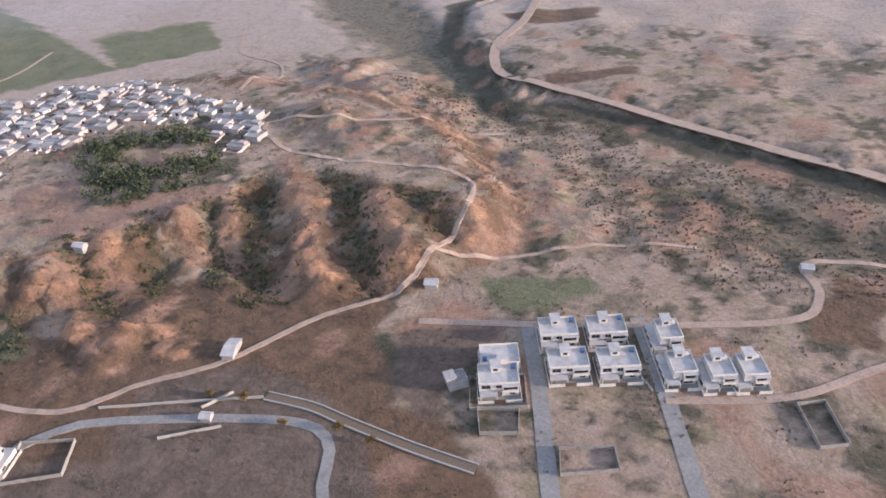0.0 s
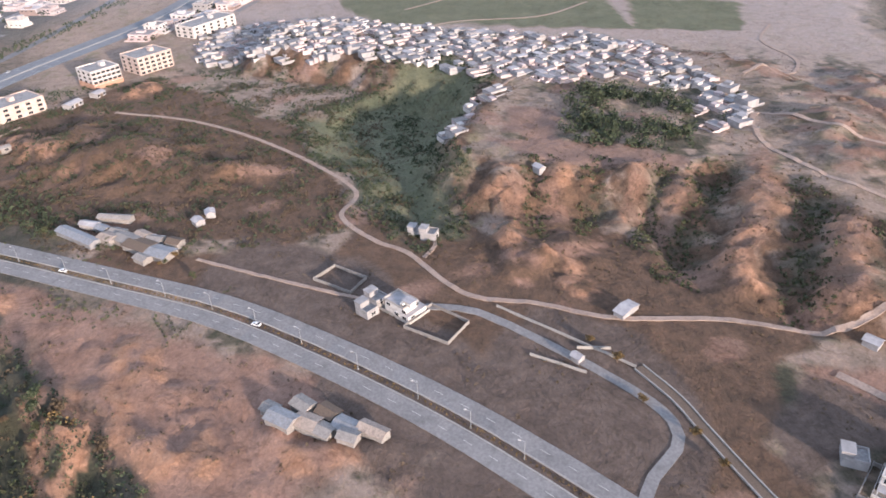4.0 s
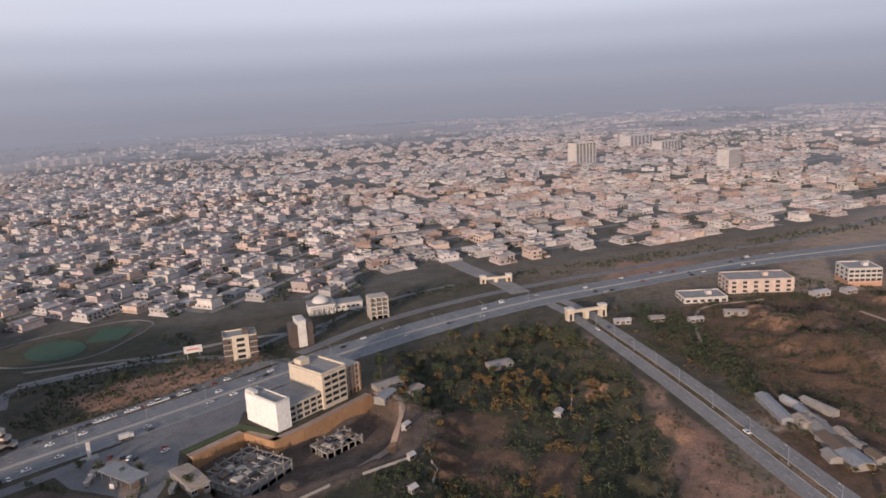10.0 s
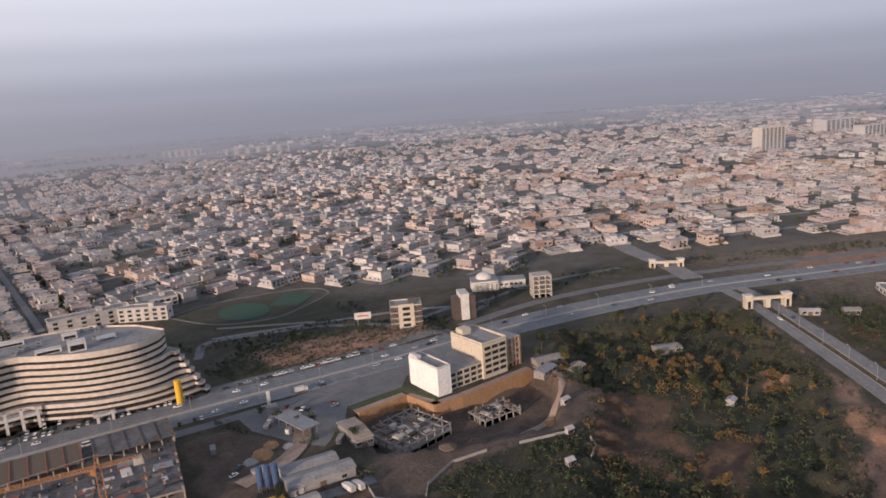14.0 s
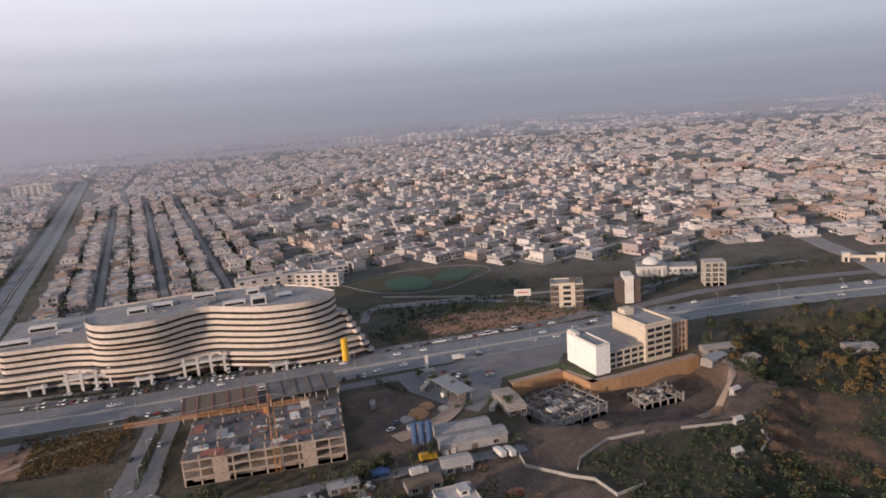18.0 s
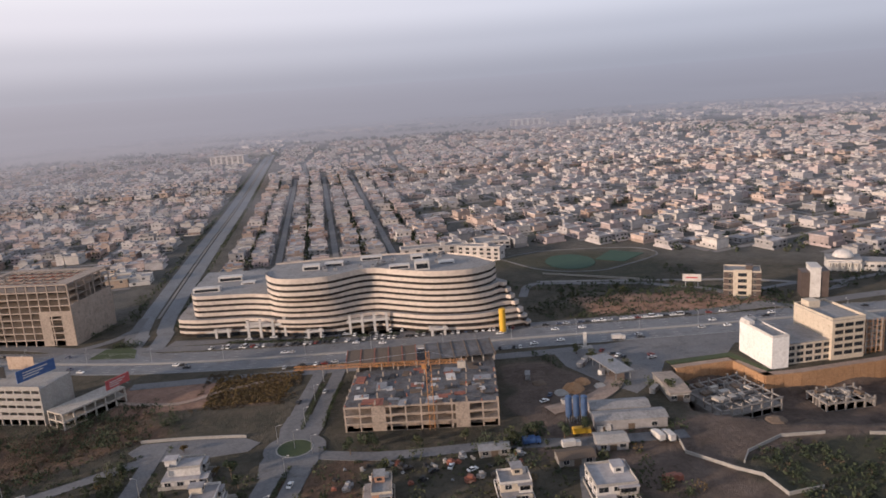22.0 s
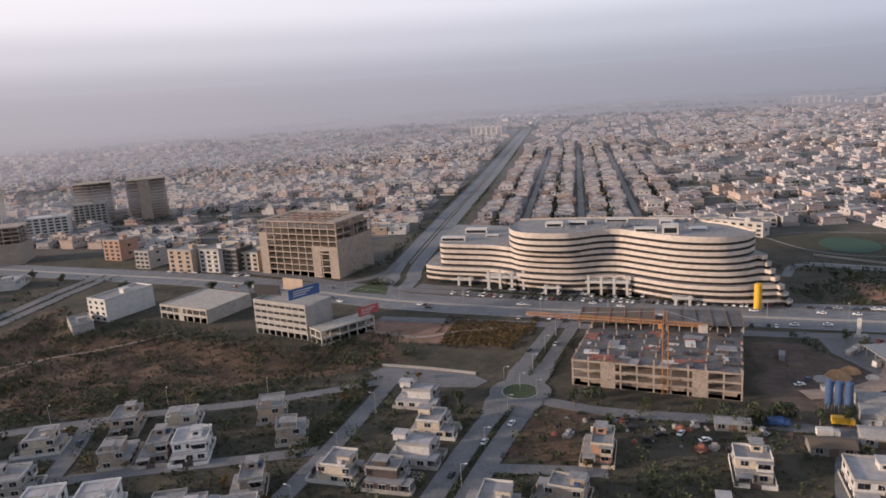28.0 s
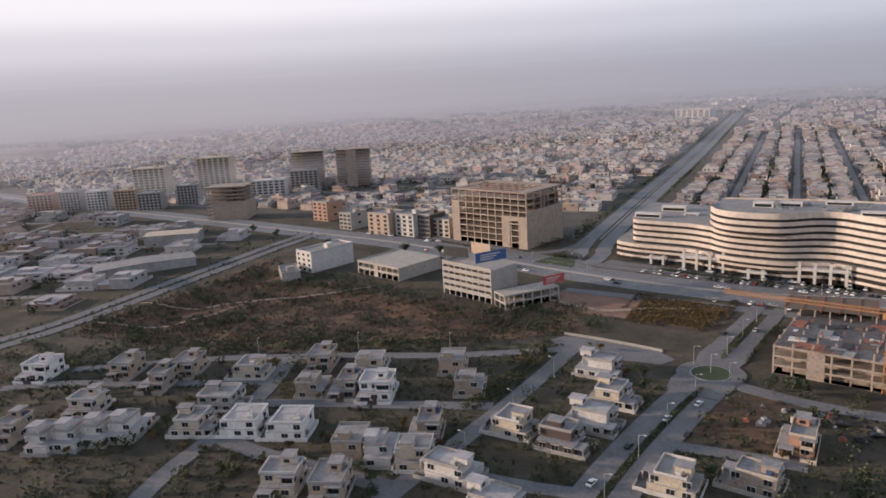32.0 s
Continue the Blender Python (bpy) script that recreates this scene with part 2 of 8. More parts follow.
CITYROOFS = [surface("city_roof_" + k, a, b, 0.03, 0.95, stain=s, fine=0.4, island=0.3) for k, a, b, s in (("pale", (0.33, 0.318, 0.322), (0.42, 0.404, 0.407), (0.25, 0.241, 0.241)), ("dull", (0.22, 0.211, 0.213), (0.29, 0.278, 0.279), (0.17, 0.162, 0.162)))]
CAR_PAINT = {k: surface("car_paint_" + k, a, a, 1.0, 0.3) for k, a in (("white", (0.75, 0.75, 0.74)), ("silver", (0.42, 0.43, 0.44)), ("black", (0.025, 0.025, 0.028)), ("red", (0.2, 0.035, 0.03)), ("blue", (0.06, 0.08, 0.14)))}


# ---- mesh helpers ----
class Build:
    """Collects boxes, prisms and quads into one mesh; mi is the material's slot."""

    def __init__(self):
        self.v, self.f, self.m = [], [], []

    def add(self, verts, faces, mi=0):
        k = len(self.v)
        self.v += [tuple(p) for p in verts]
        self.f += [tuple(k + i for i in q) for q in faces]
        self.m += [mi] * len(faces)
        return self

    def box(self, x0, x1, y0, y1, z0, z1, mi=0, turn=0.0, at=(0, 0, 0)):
        c, s = math.cos(turn), math.sin(turn)
        p = [(at[0] + x * c - y * s, at[1] + x * s + y * c, at[2] + z) for z in (z0, z1) for x, y in ((x0, y0), (x1, y0), (x1, y1), (x0, y1))]
        return self.add(p, [(3, 2, 1, 0), (4, 5, 6, 7), (0, 1, 5, 4), (1, 2, 6, 5), (2, 3, 7, 6), (3, 0, 4, 7)], mi)

    def prism(self, poly, z0, z1, mi=0, top=None):
        n = len(poly)
        if sum(poly[i - 1][0] * poly[i][1] - poly[i][0] * poly[i - 1][1] for i in range(n)) < 0:
            poly = poly[::-1]
        p = [(x, y, z0) for x, y in poly] + [(x, y, z1) for x, y in poly]
        self.add(p, [(i, (i + 1) % n, n + (i + 1) % n, n + i) for i in range(n)] + [tuple(range(n))[::-1]], mi)
        self.f.append(tuple(len(self.v) - n + i for i in range(n)))
        self.m.append(mi if top is None else top)
        return self

    def tube(self, a, b, r0, r1, n=8, mi=0):
        a, b = Vector(a), Vector(b)
        q = (b - a).to_track_quat("Z", "Y")
        ring = [Vector((math.cos(2 * math.pi * i / n), math.sin(2 * math.pi * i / n), 0)) for i in range(n)]
        p = [a + q @ (v * r0) for v in ring] + [b + q @ (v * r1) for v in ring]
        return self.add(p, [(i, (i + 1) % n, n + (i + 1) % n, n + i) for i in range(n)] + [tuple(range(n))[::-1], tuple(range(n, 2 * n))], mi)

    def mesh(self, name, mats):
        me = bpy.data.meshes.new(name)
        me.from_pydata(self.v, [], self.f)
        for m in mats if isinstance(mats, (list, tuple)) else [mats]:
            me.materials.append(m)
        me.polygons.foreach_set("material_index", self.m)
        me.update()
        return me


def part(name, bld, mats, parent=None, label=""):
    ob = new(name, bld.mesh(name, mats) if isinstance(bld, Build) else bld)
    if parent:
        ob.parent = parent
    return tagged(ob, label)


def thing(name, label, category, group="", kind=""):
    return tagged(new(name), label, category, group, kind)


def smooth(a, b, x):
    t = np.clip((x - a) / (b - a), 0, 1)
    return t * t * (3 - 2 * t)


def curve(points, step=6.0):
    """A smooth line through the points, in even steps."""
    p = [np.array(q, float) for q in points]
    p = [2 * p[0] - p[1], *p, 2 * p[-1] - p[-2]]
    out = []
    for i in range(1, len(p) - 2):
        n = max(2, int(np.linalg.norm(p[i + 1] - p[i]) / step))
        for k in range(n):
            t = k / n
            out.append(0.5 * (2 * p[i] + (p[i + 1] - p[i - 1]) * t + (2 * p[i - 1] - 5 * p[i] + 4 * p[i + 1] - p[i + 2]) * t * t + (3 * p[i] - p[i - 1] - 3 * p[i + 1] + p[i + 2]) * t**3))
    return np.array(out + [p[-2]])


def sides(line):
    """The unit normals to the left of a line."""
    d = np.gradient(line, axis=0)
    d /= np.linalg.norm(d, axis=1, keepdims=True) + 1e-9
    return np.stack([-d[:, 1], d[:, 0]], 1)


def inside(poly, x, y):
    """Signed distance, positive inside the polygon; x and y are arrays."""
    x, y = np.asarray(x, float), np.asarray(y, float)
    best, odd = np.full(x.shape, 1e9), np.zeros(x.shape, bool)
    for (ax, ay), (bx, by) in zip(poly, poly[1:] + poly[:1]):
        ex, ey = bx - ax, by - ay
        t = np.clip(((x - ax) * ex + (y - ay) * ey) / (ex * ex + ey * ey), 0, 1)
        best = np.minimum(best, np.hypot(x - ax - t * ex, y - ay - t * ey))
        odd ^= ((ay > y) != (by > y)) & (x < ax + (y - ay) / (ey if ey else 1e-9) * ex)
    return np.where(odd, best, -best)


def near_line(line, x, y):
    """Distance from an open line; x and y are arrays."""
    best = np.full(np.shape(x), 1e9)
    for (ax, ay), (bx, by) in zip(line, line[1:]):
        ex, ey = bx - ax, by - ay
        t = np.clip(((x - ax) * ex + (y - ay) * ey) / (ex * ex + ey * ey), 0, 1)
        best = np.minimum(best, np.hypot(x - ax - t * ex, y - ay - t * ey))
    return best


def wave(x, y, size, seed=0.0):
    """Soft value noise in -1..1 over arrays, from sines of turning directions."""
    out, rng = np.zeros(np.shape(x)), np.random.RandomState(int(seed * 7) + 3)
    for k in range(7):
        a, ph, q = rng.uniform(0, 6.28), rng.uniform(0, 6.28), rng.uniform(0.6, 1.7)
        out = out + np.sin((np.cos(a) * x + np.sin(a) * y) * 6.28 * q / size + ph + 1.3 * np.sin((np.sin(a) * x - np.cos(a) * y) * 4.0 / size + ph * 2))
    return out / 4.2


# ---- the lie of the land ----
# gullies in the face of the hill: a line from rim to foot, half breadth, depth
GULLIES = [([(306, -218), (283, -195), (257, -170), (226, -154)], 15, 6), ([(278, -254), (250, -240), (219, -213), (199, -198)], 13, 6), ([(226, -256), (209, -258), (194, -247)], 10, 4), ([(318, -196), (296, -178), (270, -158)], 8, 4), ([(345, -128), (318, -120), (296, -112)], 9, 5), ([(338, -162), (312, -150), (290, -136)], 8, 4)]
# noses of bare earth between them: from, to, half breadth, height
NOSES = [(279, -226, 224, -184, 12, 5), (240, -244, 198, -214, 13, 5), (205, -258, 191, -258, 9, 3), (300, -196, 262, -158, 8, 2), (322, -180, 292, -158, 9, 3), (330, -136, 300, -126, 9, 3), (330, -112, 290, -98, 12, 5)]
# low swells beyond the hill: x, y, radius, height
SWELLS = [(365, -395, 62, 8), (430, -425, 45, 7), (300, -380, 40, 6), (340, -312, 36, 7), (296, -300, 34, 5), (244, -352, 30, 5), (190, -330, 45, 4), (150, -300, 40, 3), (90, -330, 50, 3), (480, -350, 55, 5), (272, -100, 20, 4), (277, -122, 18, 4)]
PLATEAU = [(472, -146), (401, -102), (369, -90), (344, -106), (338, -140), (324, -165), (318, -190), (308, -203), (311, -230), (284, -244), (250, -247), (224, -249), (207, -257), (194, -266), (200, -284), (226, -300), (262, -332), (340, -352), (440, -340), (530, -290), (640, -120), (700, -10), (640, 20), (585, -60), (520, -110)]
PROMONTORY = [(318, -190), (240, -140), (175, -190), (165, -275), (225, -300), (310, -235)]
PIT = [(130, 322), (163, 326), (168, 304), (186, 304), (238, 310), (236, 284), (204, 250), (156, 262), (124, 280)]
FOREST = [(292, 352), (410, 312), (402, 278), (345, 190), (270, 132), (236, 110), (205, 84), (165, 60), (120, 60), (110, 150), (170, 205), (236, 262), (240, 300)]
REDSOIL = [(402, 272), (345, 184), (292, 113), (246, 48), (203, -10), (170, 0), (150, 30), (165, 60), (205, 84), (236, 110), (270, 132), (345, 190)]
MOUND = [(385, 60), (400, 130), (440, 190), (500, 215), (560, 160), (520, 90), (450, 30), (400, 0)]
RAVINE = [(700, -640), (584, -545), (420, -476), (268, -397), (187, -397), (153, -361), (100, -375), (40, -374), (-20, -366), (-150, -350), (-150, -318), (3, -338), (64, -315), (110, -319), (141, -351), (180, -388), (215, -405), (262, -415), (330, -480), (420, -560), (560, -660)]
FAREDGE = [(-600, -412), (14, -409), (64, -412), (115, -417), (169, -428), (223, -432), (276, -417), (317, -462), (402, -530), (470, -640), (420, -760), (300, -1600), (-1600, -1600), (-1600, -500)]
HOLLOW = [(501, -2), (550, -84), (546, -120), (500, -143), (440, -104), (406, -80), (368, -86), (310, -70), (302, -52), (368, -29), (390, -30), (422, -8)]
# steep little banks of red earth: from, to, height, breadth
BLUFFS = [
    (171, -12, 175, 14, 3, 8), (226, 92, 216, 84, 4, 9), (206, 82, 196, 72, 4, 9), (318, 168, 306, 150, 3, 9),
    (340, 228, 330, 219, 4, 8), (230, 110, 190, 97, 5, 12), (253, 82, 230, 74, 4, 10), (190, 66, 183, 60, 4, 8), (188, 52, 180, 48, 3, 7), (270, -112, 262, -118, 4, 7), (252, -112, 244, -118, 3, 6),
    (300, -100, 290, -98, 4, 8), (520, 196, 482, 168, 6, 15), (612, 122, 600, 128, 7, 14), (228, -186, 236, -192, 3, 8), (214, 108, 206, 99, 4, 8),
]
BANK = [(232, 395), (175, 412), (95, 418), (80, 440), (120, 470), (200, 462), (250, 430)]
BELT = [(-372, 300), (-366, 192), (-262, 215), (-150, 275), (-118, 300), (-130, 345), (-180, 315), (-240, 330), (-330, 330), (-382, 372)]

CITY_W = [(-2000, 1250), (-1700, 760), (-1300, 590), (-900, 525), (-560, 525), (-470, 545), (-215, 520), (-228, 733), (-268, 1117), (-365, 1980), (-440, 2000), (-560, 2000), (-760, 1500), (-1250, 1660)]
CITY_I = [(-428, 415), (-425, 60), (-600, 40), (-900, 100), (-1500, 300), (-1700, 560), (-1300, 520), (-900, 462), (-600, 432)]
CITY_S = [(720, 190), (860, 130), (1000, 80), (1300, 0), (1600, -90), (1500, -260), (1150, -120), (880, 30), (800, 100)]
CITY_M = [(-152, 545), (-174, 733), (-212, 1117), (-240, 1400), (-60, 1400), (10, 1100), (30, 640), (-60, 560)]
CITY_N = [(30, 640), (10, 1100), (-60, 1400), (-240, 1400), (-330, 2200), (-300, 2500), (380, 2600), (900, 2400), (760, 1000), (390, 500), (345, 505), (300, 530), (256, 545), (225, 560), (215, 615), (125, 640), (60, 625)]
CITY_E = [(390, 510), (440, 480), (455, 520), (500, 520), (512, 458), (575, 425), (650, 392), (760, 345), (868, 285), (1062, 245), (1394, 130), (1900, 0), (2100, 700), (2000, 1300), (1800, 2000), (900, 2400), (760, 1000)]
CITY_F = [(-1250, 1670), (-760, 1510), (-560, 2010), (-440, 2010), (-400, 2600), (-1200, 2300), (-1900, 1750), (-2050, 1260)]


def ground_z(x, y):
    x, y = np.asarray(x, float), np.asarray(y, float)
    n1, n2, n3, n4 = wave(x, y, 90, 1), wave(x, y, 34, 2), wave(x, y, 14, 3), wave(x, y, 8, 4)
    d = inside(PLATEAU, x, y)
    reach = 34 + 46 * smooth(-10, 25, inside(PROMONTORY, x, y))
    z = 19 * smooth(-1.0, 0.06, (d + 5 * n2 + 2.5 * n3) / reach) * (1 + 0.05 * n2) + 0.4 * n3 * smooth(0, 20, d)
    face = smooth(-1.05, -0.75, d / reach) * smooth(0.25, -0.05, d / reach)
    for line, broad, deep in GULLIES:
        z = z - deep * face * np.exp(-((near_line(line, x + 2.5 * n3, y + 2.5 * n4) / broad) ** 2))
    for ax, ay, bx, by, broad, high in NOSES:
        z = z + high * smooth(0.3, -0.1, d / reach) * np.exp(-((near_line([(ax, ay), (bx, by)], x + 3 * n3, y - 3 * n3) / broad) ** 2)) * (1 + 0.3 * n3 + 0.2 * n4)
    z = z - face * (1.3 * np.abs(n3) + 0.9 * np.abs(n4)) + face
    for cx, cy, r, high in SWELLS:
        z = z + high * smooth(1.0, 0.15, (np.hypot(x - cx, y - cy) + 9 * n2 + 3 * n3) / r) * (1 + 0.25 * n3)
    z = z + (9 + 4 * n1 + 2 * n2) * smooth(-5, 45, inside(MOUND, x, y) - np.abs(n2) * 18)
    z = z - 5 * smooth(-20, 30, inside(RAVINE, x, y) + 8 * n2)
    z = z + (6 + 2 * n1) * smooth(-6, 26, inside(FAREDGE, x, y) - np.abs(n2) * 16 - np.abs(n3) * 8) + 1.6 * np.abs(wave(x, y, 120, 8)) * smooth(20, 80, inside(FAREDGE, x, y))
    for (ax, ay, bx, by, hgt, broad) in BLUFFS:
        ex, ey = bx - ax, by - ay
        L = math.hypot(ex, ey)
        t = np.clip(((x - ax) * ex + (y - ay) * ey) / (L * L), 0, 1)
        away = np.hypot(x - ax - t * ex, y - ay - t * ey) + 3.0 * n3 + 2.5 * n4
        z = z + 0.6 * hgt * (1 + 0.35 * n3 + 0.25 * n4) * smooth(broad, broad * 0.35, away)
    hol = inside(HOLLOW, x, y) + 6 * n2
    z = z - 7 * smooth(-2, 26, hol)
    z = z + 14 * smooth(250, 1500, inside(FAREDGE, x, y)) * (1 + 0.4 * wave(x, y, 500, 9))
    df = inside(FOREST, x, y)
    z = z - (6.5 + 1.5 * n2) * smooth(0, 15, df - np.abs(n2) * 12 - np.abs(n3) * 7)
    z = z + (2.2 * np.abs(n2) - 1.6 * np.abs(n3) + 0.8 * n4) * smooth(5, 22, inside(REDSOIL, x, y))
    z = z - 9.0 * smooth(-2.5, 1.0, inside(PIT, x, y))
    z = z + 3.0 * smooth(0, 14, inside(BANK, x, y))
    z = z - (3.5 + n2) * smooth(0, 26, inside(BELT, x, y))
    far = np.hypot(x, y)
    wild = smooth(-40, 10, 40 - y) * smooth(120, 300, x - y * 0.3)
    z = z + 0.35 * n3 * wild * smooth(900, 300, far)
    return z


def gz(x, y):
    return float(ground_z(np.array([x]), np.array([y]))[0])


# ---- ground: one sheet to the horizon ----
def spread(lo, hi, step, reach):
    """Grid lines: even between lo and hi, then ever wider out to reach."""
    mid = list(np.arange(lo, hi, step))
    s, up, down = step, [hi], [lo]
    while up[-1] < reach:
        s *= 1.22
        up.append(up[-1] + s)
    s = step
    while down[-1] > -reach:
        s *= 1.22
        down.append(down[-1] - s)
    return np.array(down[:0:-1] + mid + up)


FIELDS = [
    ([(330, 20), (352, 112), (420, 222), (480, 258), (560, 210), (625, 150), (640, 118), (560, 60), (480, 0), (420, -5), (380, -22), (330, -20)], "dry"), ([(300, -52), (250, -68), (230, -100), (215, -140), (192, -190), (188, -222), (200, -232), (238, -160), (262, -130), (300, -95), (320, -72)], "dry"), ([(245, -40), (225, -75), (200, -92), (165, -112), (140, -105), (118, -85), (70, -118), (95, -140), (140, -140), (175, -168), (188, -200), (198, -232), (236, -160), (298, -95), (300, -50)], "dry"), ([(310, 20), (345, 112), (330, 125), (280, 50), (240, 5), (200, -38), (160, -62), (150, -85), (205, -75), (262, -30)], "dry"),
    ([(435, -140), (413, -168), (364, -148), (387, -122)], "till"), ([(368, -150), (326, -210), (314, -203), (320, -183), (337, -134), (382, -112)], "till"), ([(188, -117), (173, -165), (154, -161), (141, -145), (114, -146), (95, -138), (107, -127), (154, -123)], "dry"),
    ([(173, -180), (130, -208), (130, -180), (125, -145), (146, -150)], "earth"), ([(400, -614), (315, -671), (298, -635), (342, -595)], "dry"), ([(267, -477), (209, -527), (202, -509), (255, -460)], "dry"),
    ([(640, -330), (900, -380), (1250, -420), (1200, -180), (1050, -60), (860, -90), (760, -100)], "crop"),
    ([(700, -110), (860, -60), (900, -160), (760, -190)], "crop"), ([(600, -420), (640, -330), (760, -380), (700, -480)], "crop"),
    ([(156, -231), (119, -259), (104, -252), (122, -226), (148, -220)], "crop"), ([(160, -140), (185, -130), (175, -180), (150, -170)], "green"),
    ([(20, -320), (0, -326), (-8, -277), (19, -268)], "dry"), ([(-150, 330), (-70, 330), (-62, 366), (-150, 372)], "dry"),
    ([(190, -95), (165, -90), (150, -105), (180, -110)], "dry"), ([(115, 420), (190, 402), (236, 412), (190, 442), (110, 450)], "soil"),
    ([(150, -165), (175, -180), (160, -215), (120, -200)], "soil"), ([(500, 330), (560, 300), (640, 300), (600, 360)], "soil"),
    ([(258, 270), (280, 238), (247, 219), (230, 247)], "dry"), ([(225, 246), (255, 204), (221, 181), (200, 217)], "dry"), ([(257, 201), (272, 187), (234, 159), (222, 179)], "dry"), ([(125, -100), (160, -92), (172, -108), (140, -118)], "dry"),
    ([(165, -45), (215, -70), (262, -100), (330, -70), (335, -25), (290, 5), (235, -20)], "dry"), ([(195, -205), (235, -110), (330, -95), (335, -135), (262, -160)], "dry"), ([(300, 20), (380, -15), (410, 30), (360, 60)], "dry"),
    ([(40, -110), (150, -20), (200, -50), (240, -90), (205, -132), (150, -130), (110, -100)], "earth"), ([(150, -10), (215, 5), (290, 60), (340, 40), (300, -20), (235, -50), (185, -70)], "earth"),
    ([(-148, 332), (-102, 330), (-98, 366), (-148, 372)], "soil"),
    ([(76, 580), (109, 527), (177, 486), (215, 540), (211, 569), (112, 600)], "green"), ([(104, 205), (128, 205), (124, 238), (145, 246), (205, 236), (200, 215), (240, 205), (215, 150), (150, 150), (120, 170)], "green"), ([(-20, 268), (-50, 265), (-52, 225), (-25, 222)], "dry"),
]


def relief(x, y, r=13.0):
    """How far the ground stands above (+) or below (-) its surroundings."""
    return ground_z(x, y) - sum(ground_z(x + r * math.cos(a), y + r * math.sin(a)) for a in (0, 1.257, 2.513, 3.77, 5.027)) / 5


COLONY_GROUND = [(-420, 60), (-400, 180), (-250, 240), (-120, 300), (-60, 330), (-60, 372), (-180, 372), (-420, 420), (-700, 420), (-700, 640), (380, 700), (380, 520), (140, 470), (100, 360), (110, 250), (240, 240), (420, 330), (400, 285), (300, 120), (260, 100), (90, 40), (60, -40), (-420, 0)]


WORKS = [(48, 345), (45, 262), (60, 240), (98, 205), (125, 205), (110, 235), (165, 245), (230, 245), (245, 268), (238, 292), (165, 298), (128, 280), (100, 262), (82, 300), (92, 320), (72, 350)]


def make_ground():
    xs, ys = spread(-420, 620, 3.4, 4900), spread(-640, 460, 3.4, 4900)
    gx, gy = np.meshgrid(xs, ys)
    z = ground_z(gx, gy)
    nx, ny = len(xs), len(ys)
    me = bpy.data.meshes.new("ground")
    idx = np.arange(nx * ny).reshape(ny, nx)
    faces = np.stack([idx[:-1, :-1], idx[:-1, 1:], idx[1:, 1:], idx[1:, :-1]], -1).reshape(-1, 4)
    me.from_pydata(np.stack([gx, gy, z], -1).reshape(-1, 3).tolist(), [], faces.tolist())
    me.polygons.foreach_set("use_smooth", [True] * len(me.polygons))
    n = wave(gx, gy, 40, 11) * 10
    zone = {k: np.zeros(gx.shape) for k in ("soil", "green", "till", "dry", "plot", "scarp", "town", "far_haze", "earth", "crop")}
    zone["soil"] = np.maximum(zone["soil"], smooth(-6, 10, inside(REDSOIL, gx, gy) + n * 0.6))
    zone["soil"] = np.maximum(zone["soil"], 0.8 * smooth(-6, 4, inside([(200, 250), (236, 284), (242, 312), (262, 300), (256, 270), (225, 250)], gx, gy) + n * 0.4))
    zone["green"] = np.maximum(zone["green"], 0.7 * smooth(-4, 16, inside(FOREST, gx, gy) + n))
    d = inside(PLATEAU, gx, gy)
    bend = relief(gx, gy)
    reach = 34 + 46 * smooth(-10, 25, inside(PROMONTORY, gx, gy))
    slope = smooth(-1.15, -0.85, d / reach) * smooth(0.3, 0.0, d / reach)
    zone["dry"] = np.maximum(zone["dry"], 0.8 * slope * smooth(-0.7, 0.4, wave(gx, gy, 30, 19) + 0.6 * wave(gx, gy, 11, 20)))
    for line, broad, deep in GULLIES:
        zone["green"] = np.maximum(zone["green"], slope * 0.55 * smooth(1.15, 0.35, (near_line(line, gx, gy) + 0.5 * n) / broad))
    for ax, ay, bx, by, broad, high in NOSES:
        bare = smooth(0.9, 0.25, (near_line([(ax, ay), (bx, by)], gx, gy) + 0.5 * n) / broad) * slope
        zone["soil"] = np.maximum(zone["soil"], 0.35 * bare)
        zone["green"], zone["dry"] = zone["green"] * (1 - 0.8 * bare), zone["dry"] * (1 - 0.35 * bare)
    for cx, cy, r, high in SWELLS:
        zone["soil"] = np.maximum(zone["soil"], 0.7 * smooth(0.95, 0.5, (np.hypot(gx - cx, gy - cy) + 0.8 * n) / r) * smooth(-0.2, 0.6, wave(gx, gy, 22, 71) + 0.5 * wave(gx, gy, 9, 72)))
    wild = smooth(80, -20, gy - 0.25 * gx) * smooth(0, 60, 700 - np.hypot(gx, gy))
    zone["green"] = np.maximum(zone["green"], 0.6 * wild * smooth(0.25, 0.7, wave(gx, gy, 70, 15) + 0.6 * wave(gx, gy, 17, 12)))
    zone["plot"] = np.maximum(zone["plot"], 0.4 * wild * smooth(0.1, 0.6, wave(gx, gy, 48, 16) + 0.6 * wave(gx, gy, 13, 13)))
    zone["soil"] = np.maximum(zone["soil"], 0.5 * wild * smooth(0.4, 0.8, wave(gx, gy, 60, 17)))
    zone["dry"] = np.maximum(zone["dry"], smooth(-6, 14, inside(BELT, gx, gy) + n))
    zone["dry"] = np.maximum(zone["dry"], 0.5 * smooth(0, 30, inside(MOUND, gx, gy) + n))
    zone["green"] = np.maximum(zone["green"], 0.5 * smooth(-24, 18, inside(RAVINE, gx, gy) + n))
    zone["plot"] = np.maximum(zone["plot"], smooth(-20, 20, inside(COLONY_GROUND, gx, gy) + n))
    built = smooth(20, 90, gy - 0.25 * np.maximum(gx, 0) + n) * smooth(1500, 900, np.hypot(gx, gy)) * (1 - zone["soil"]) * (1 - 0.65 * smooth(380, 560, gx))
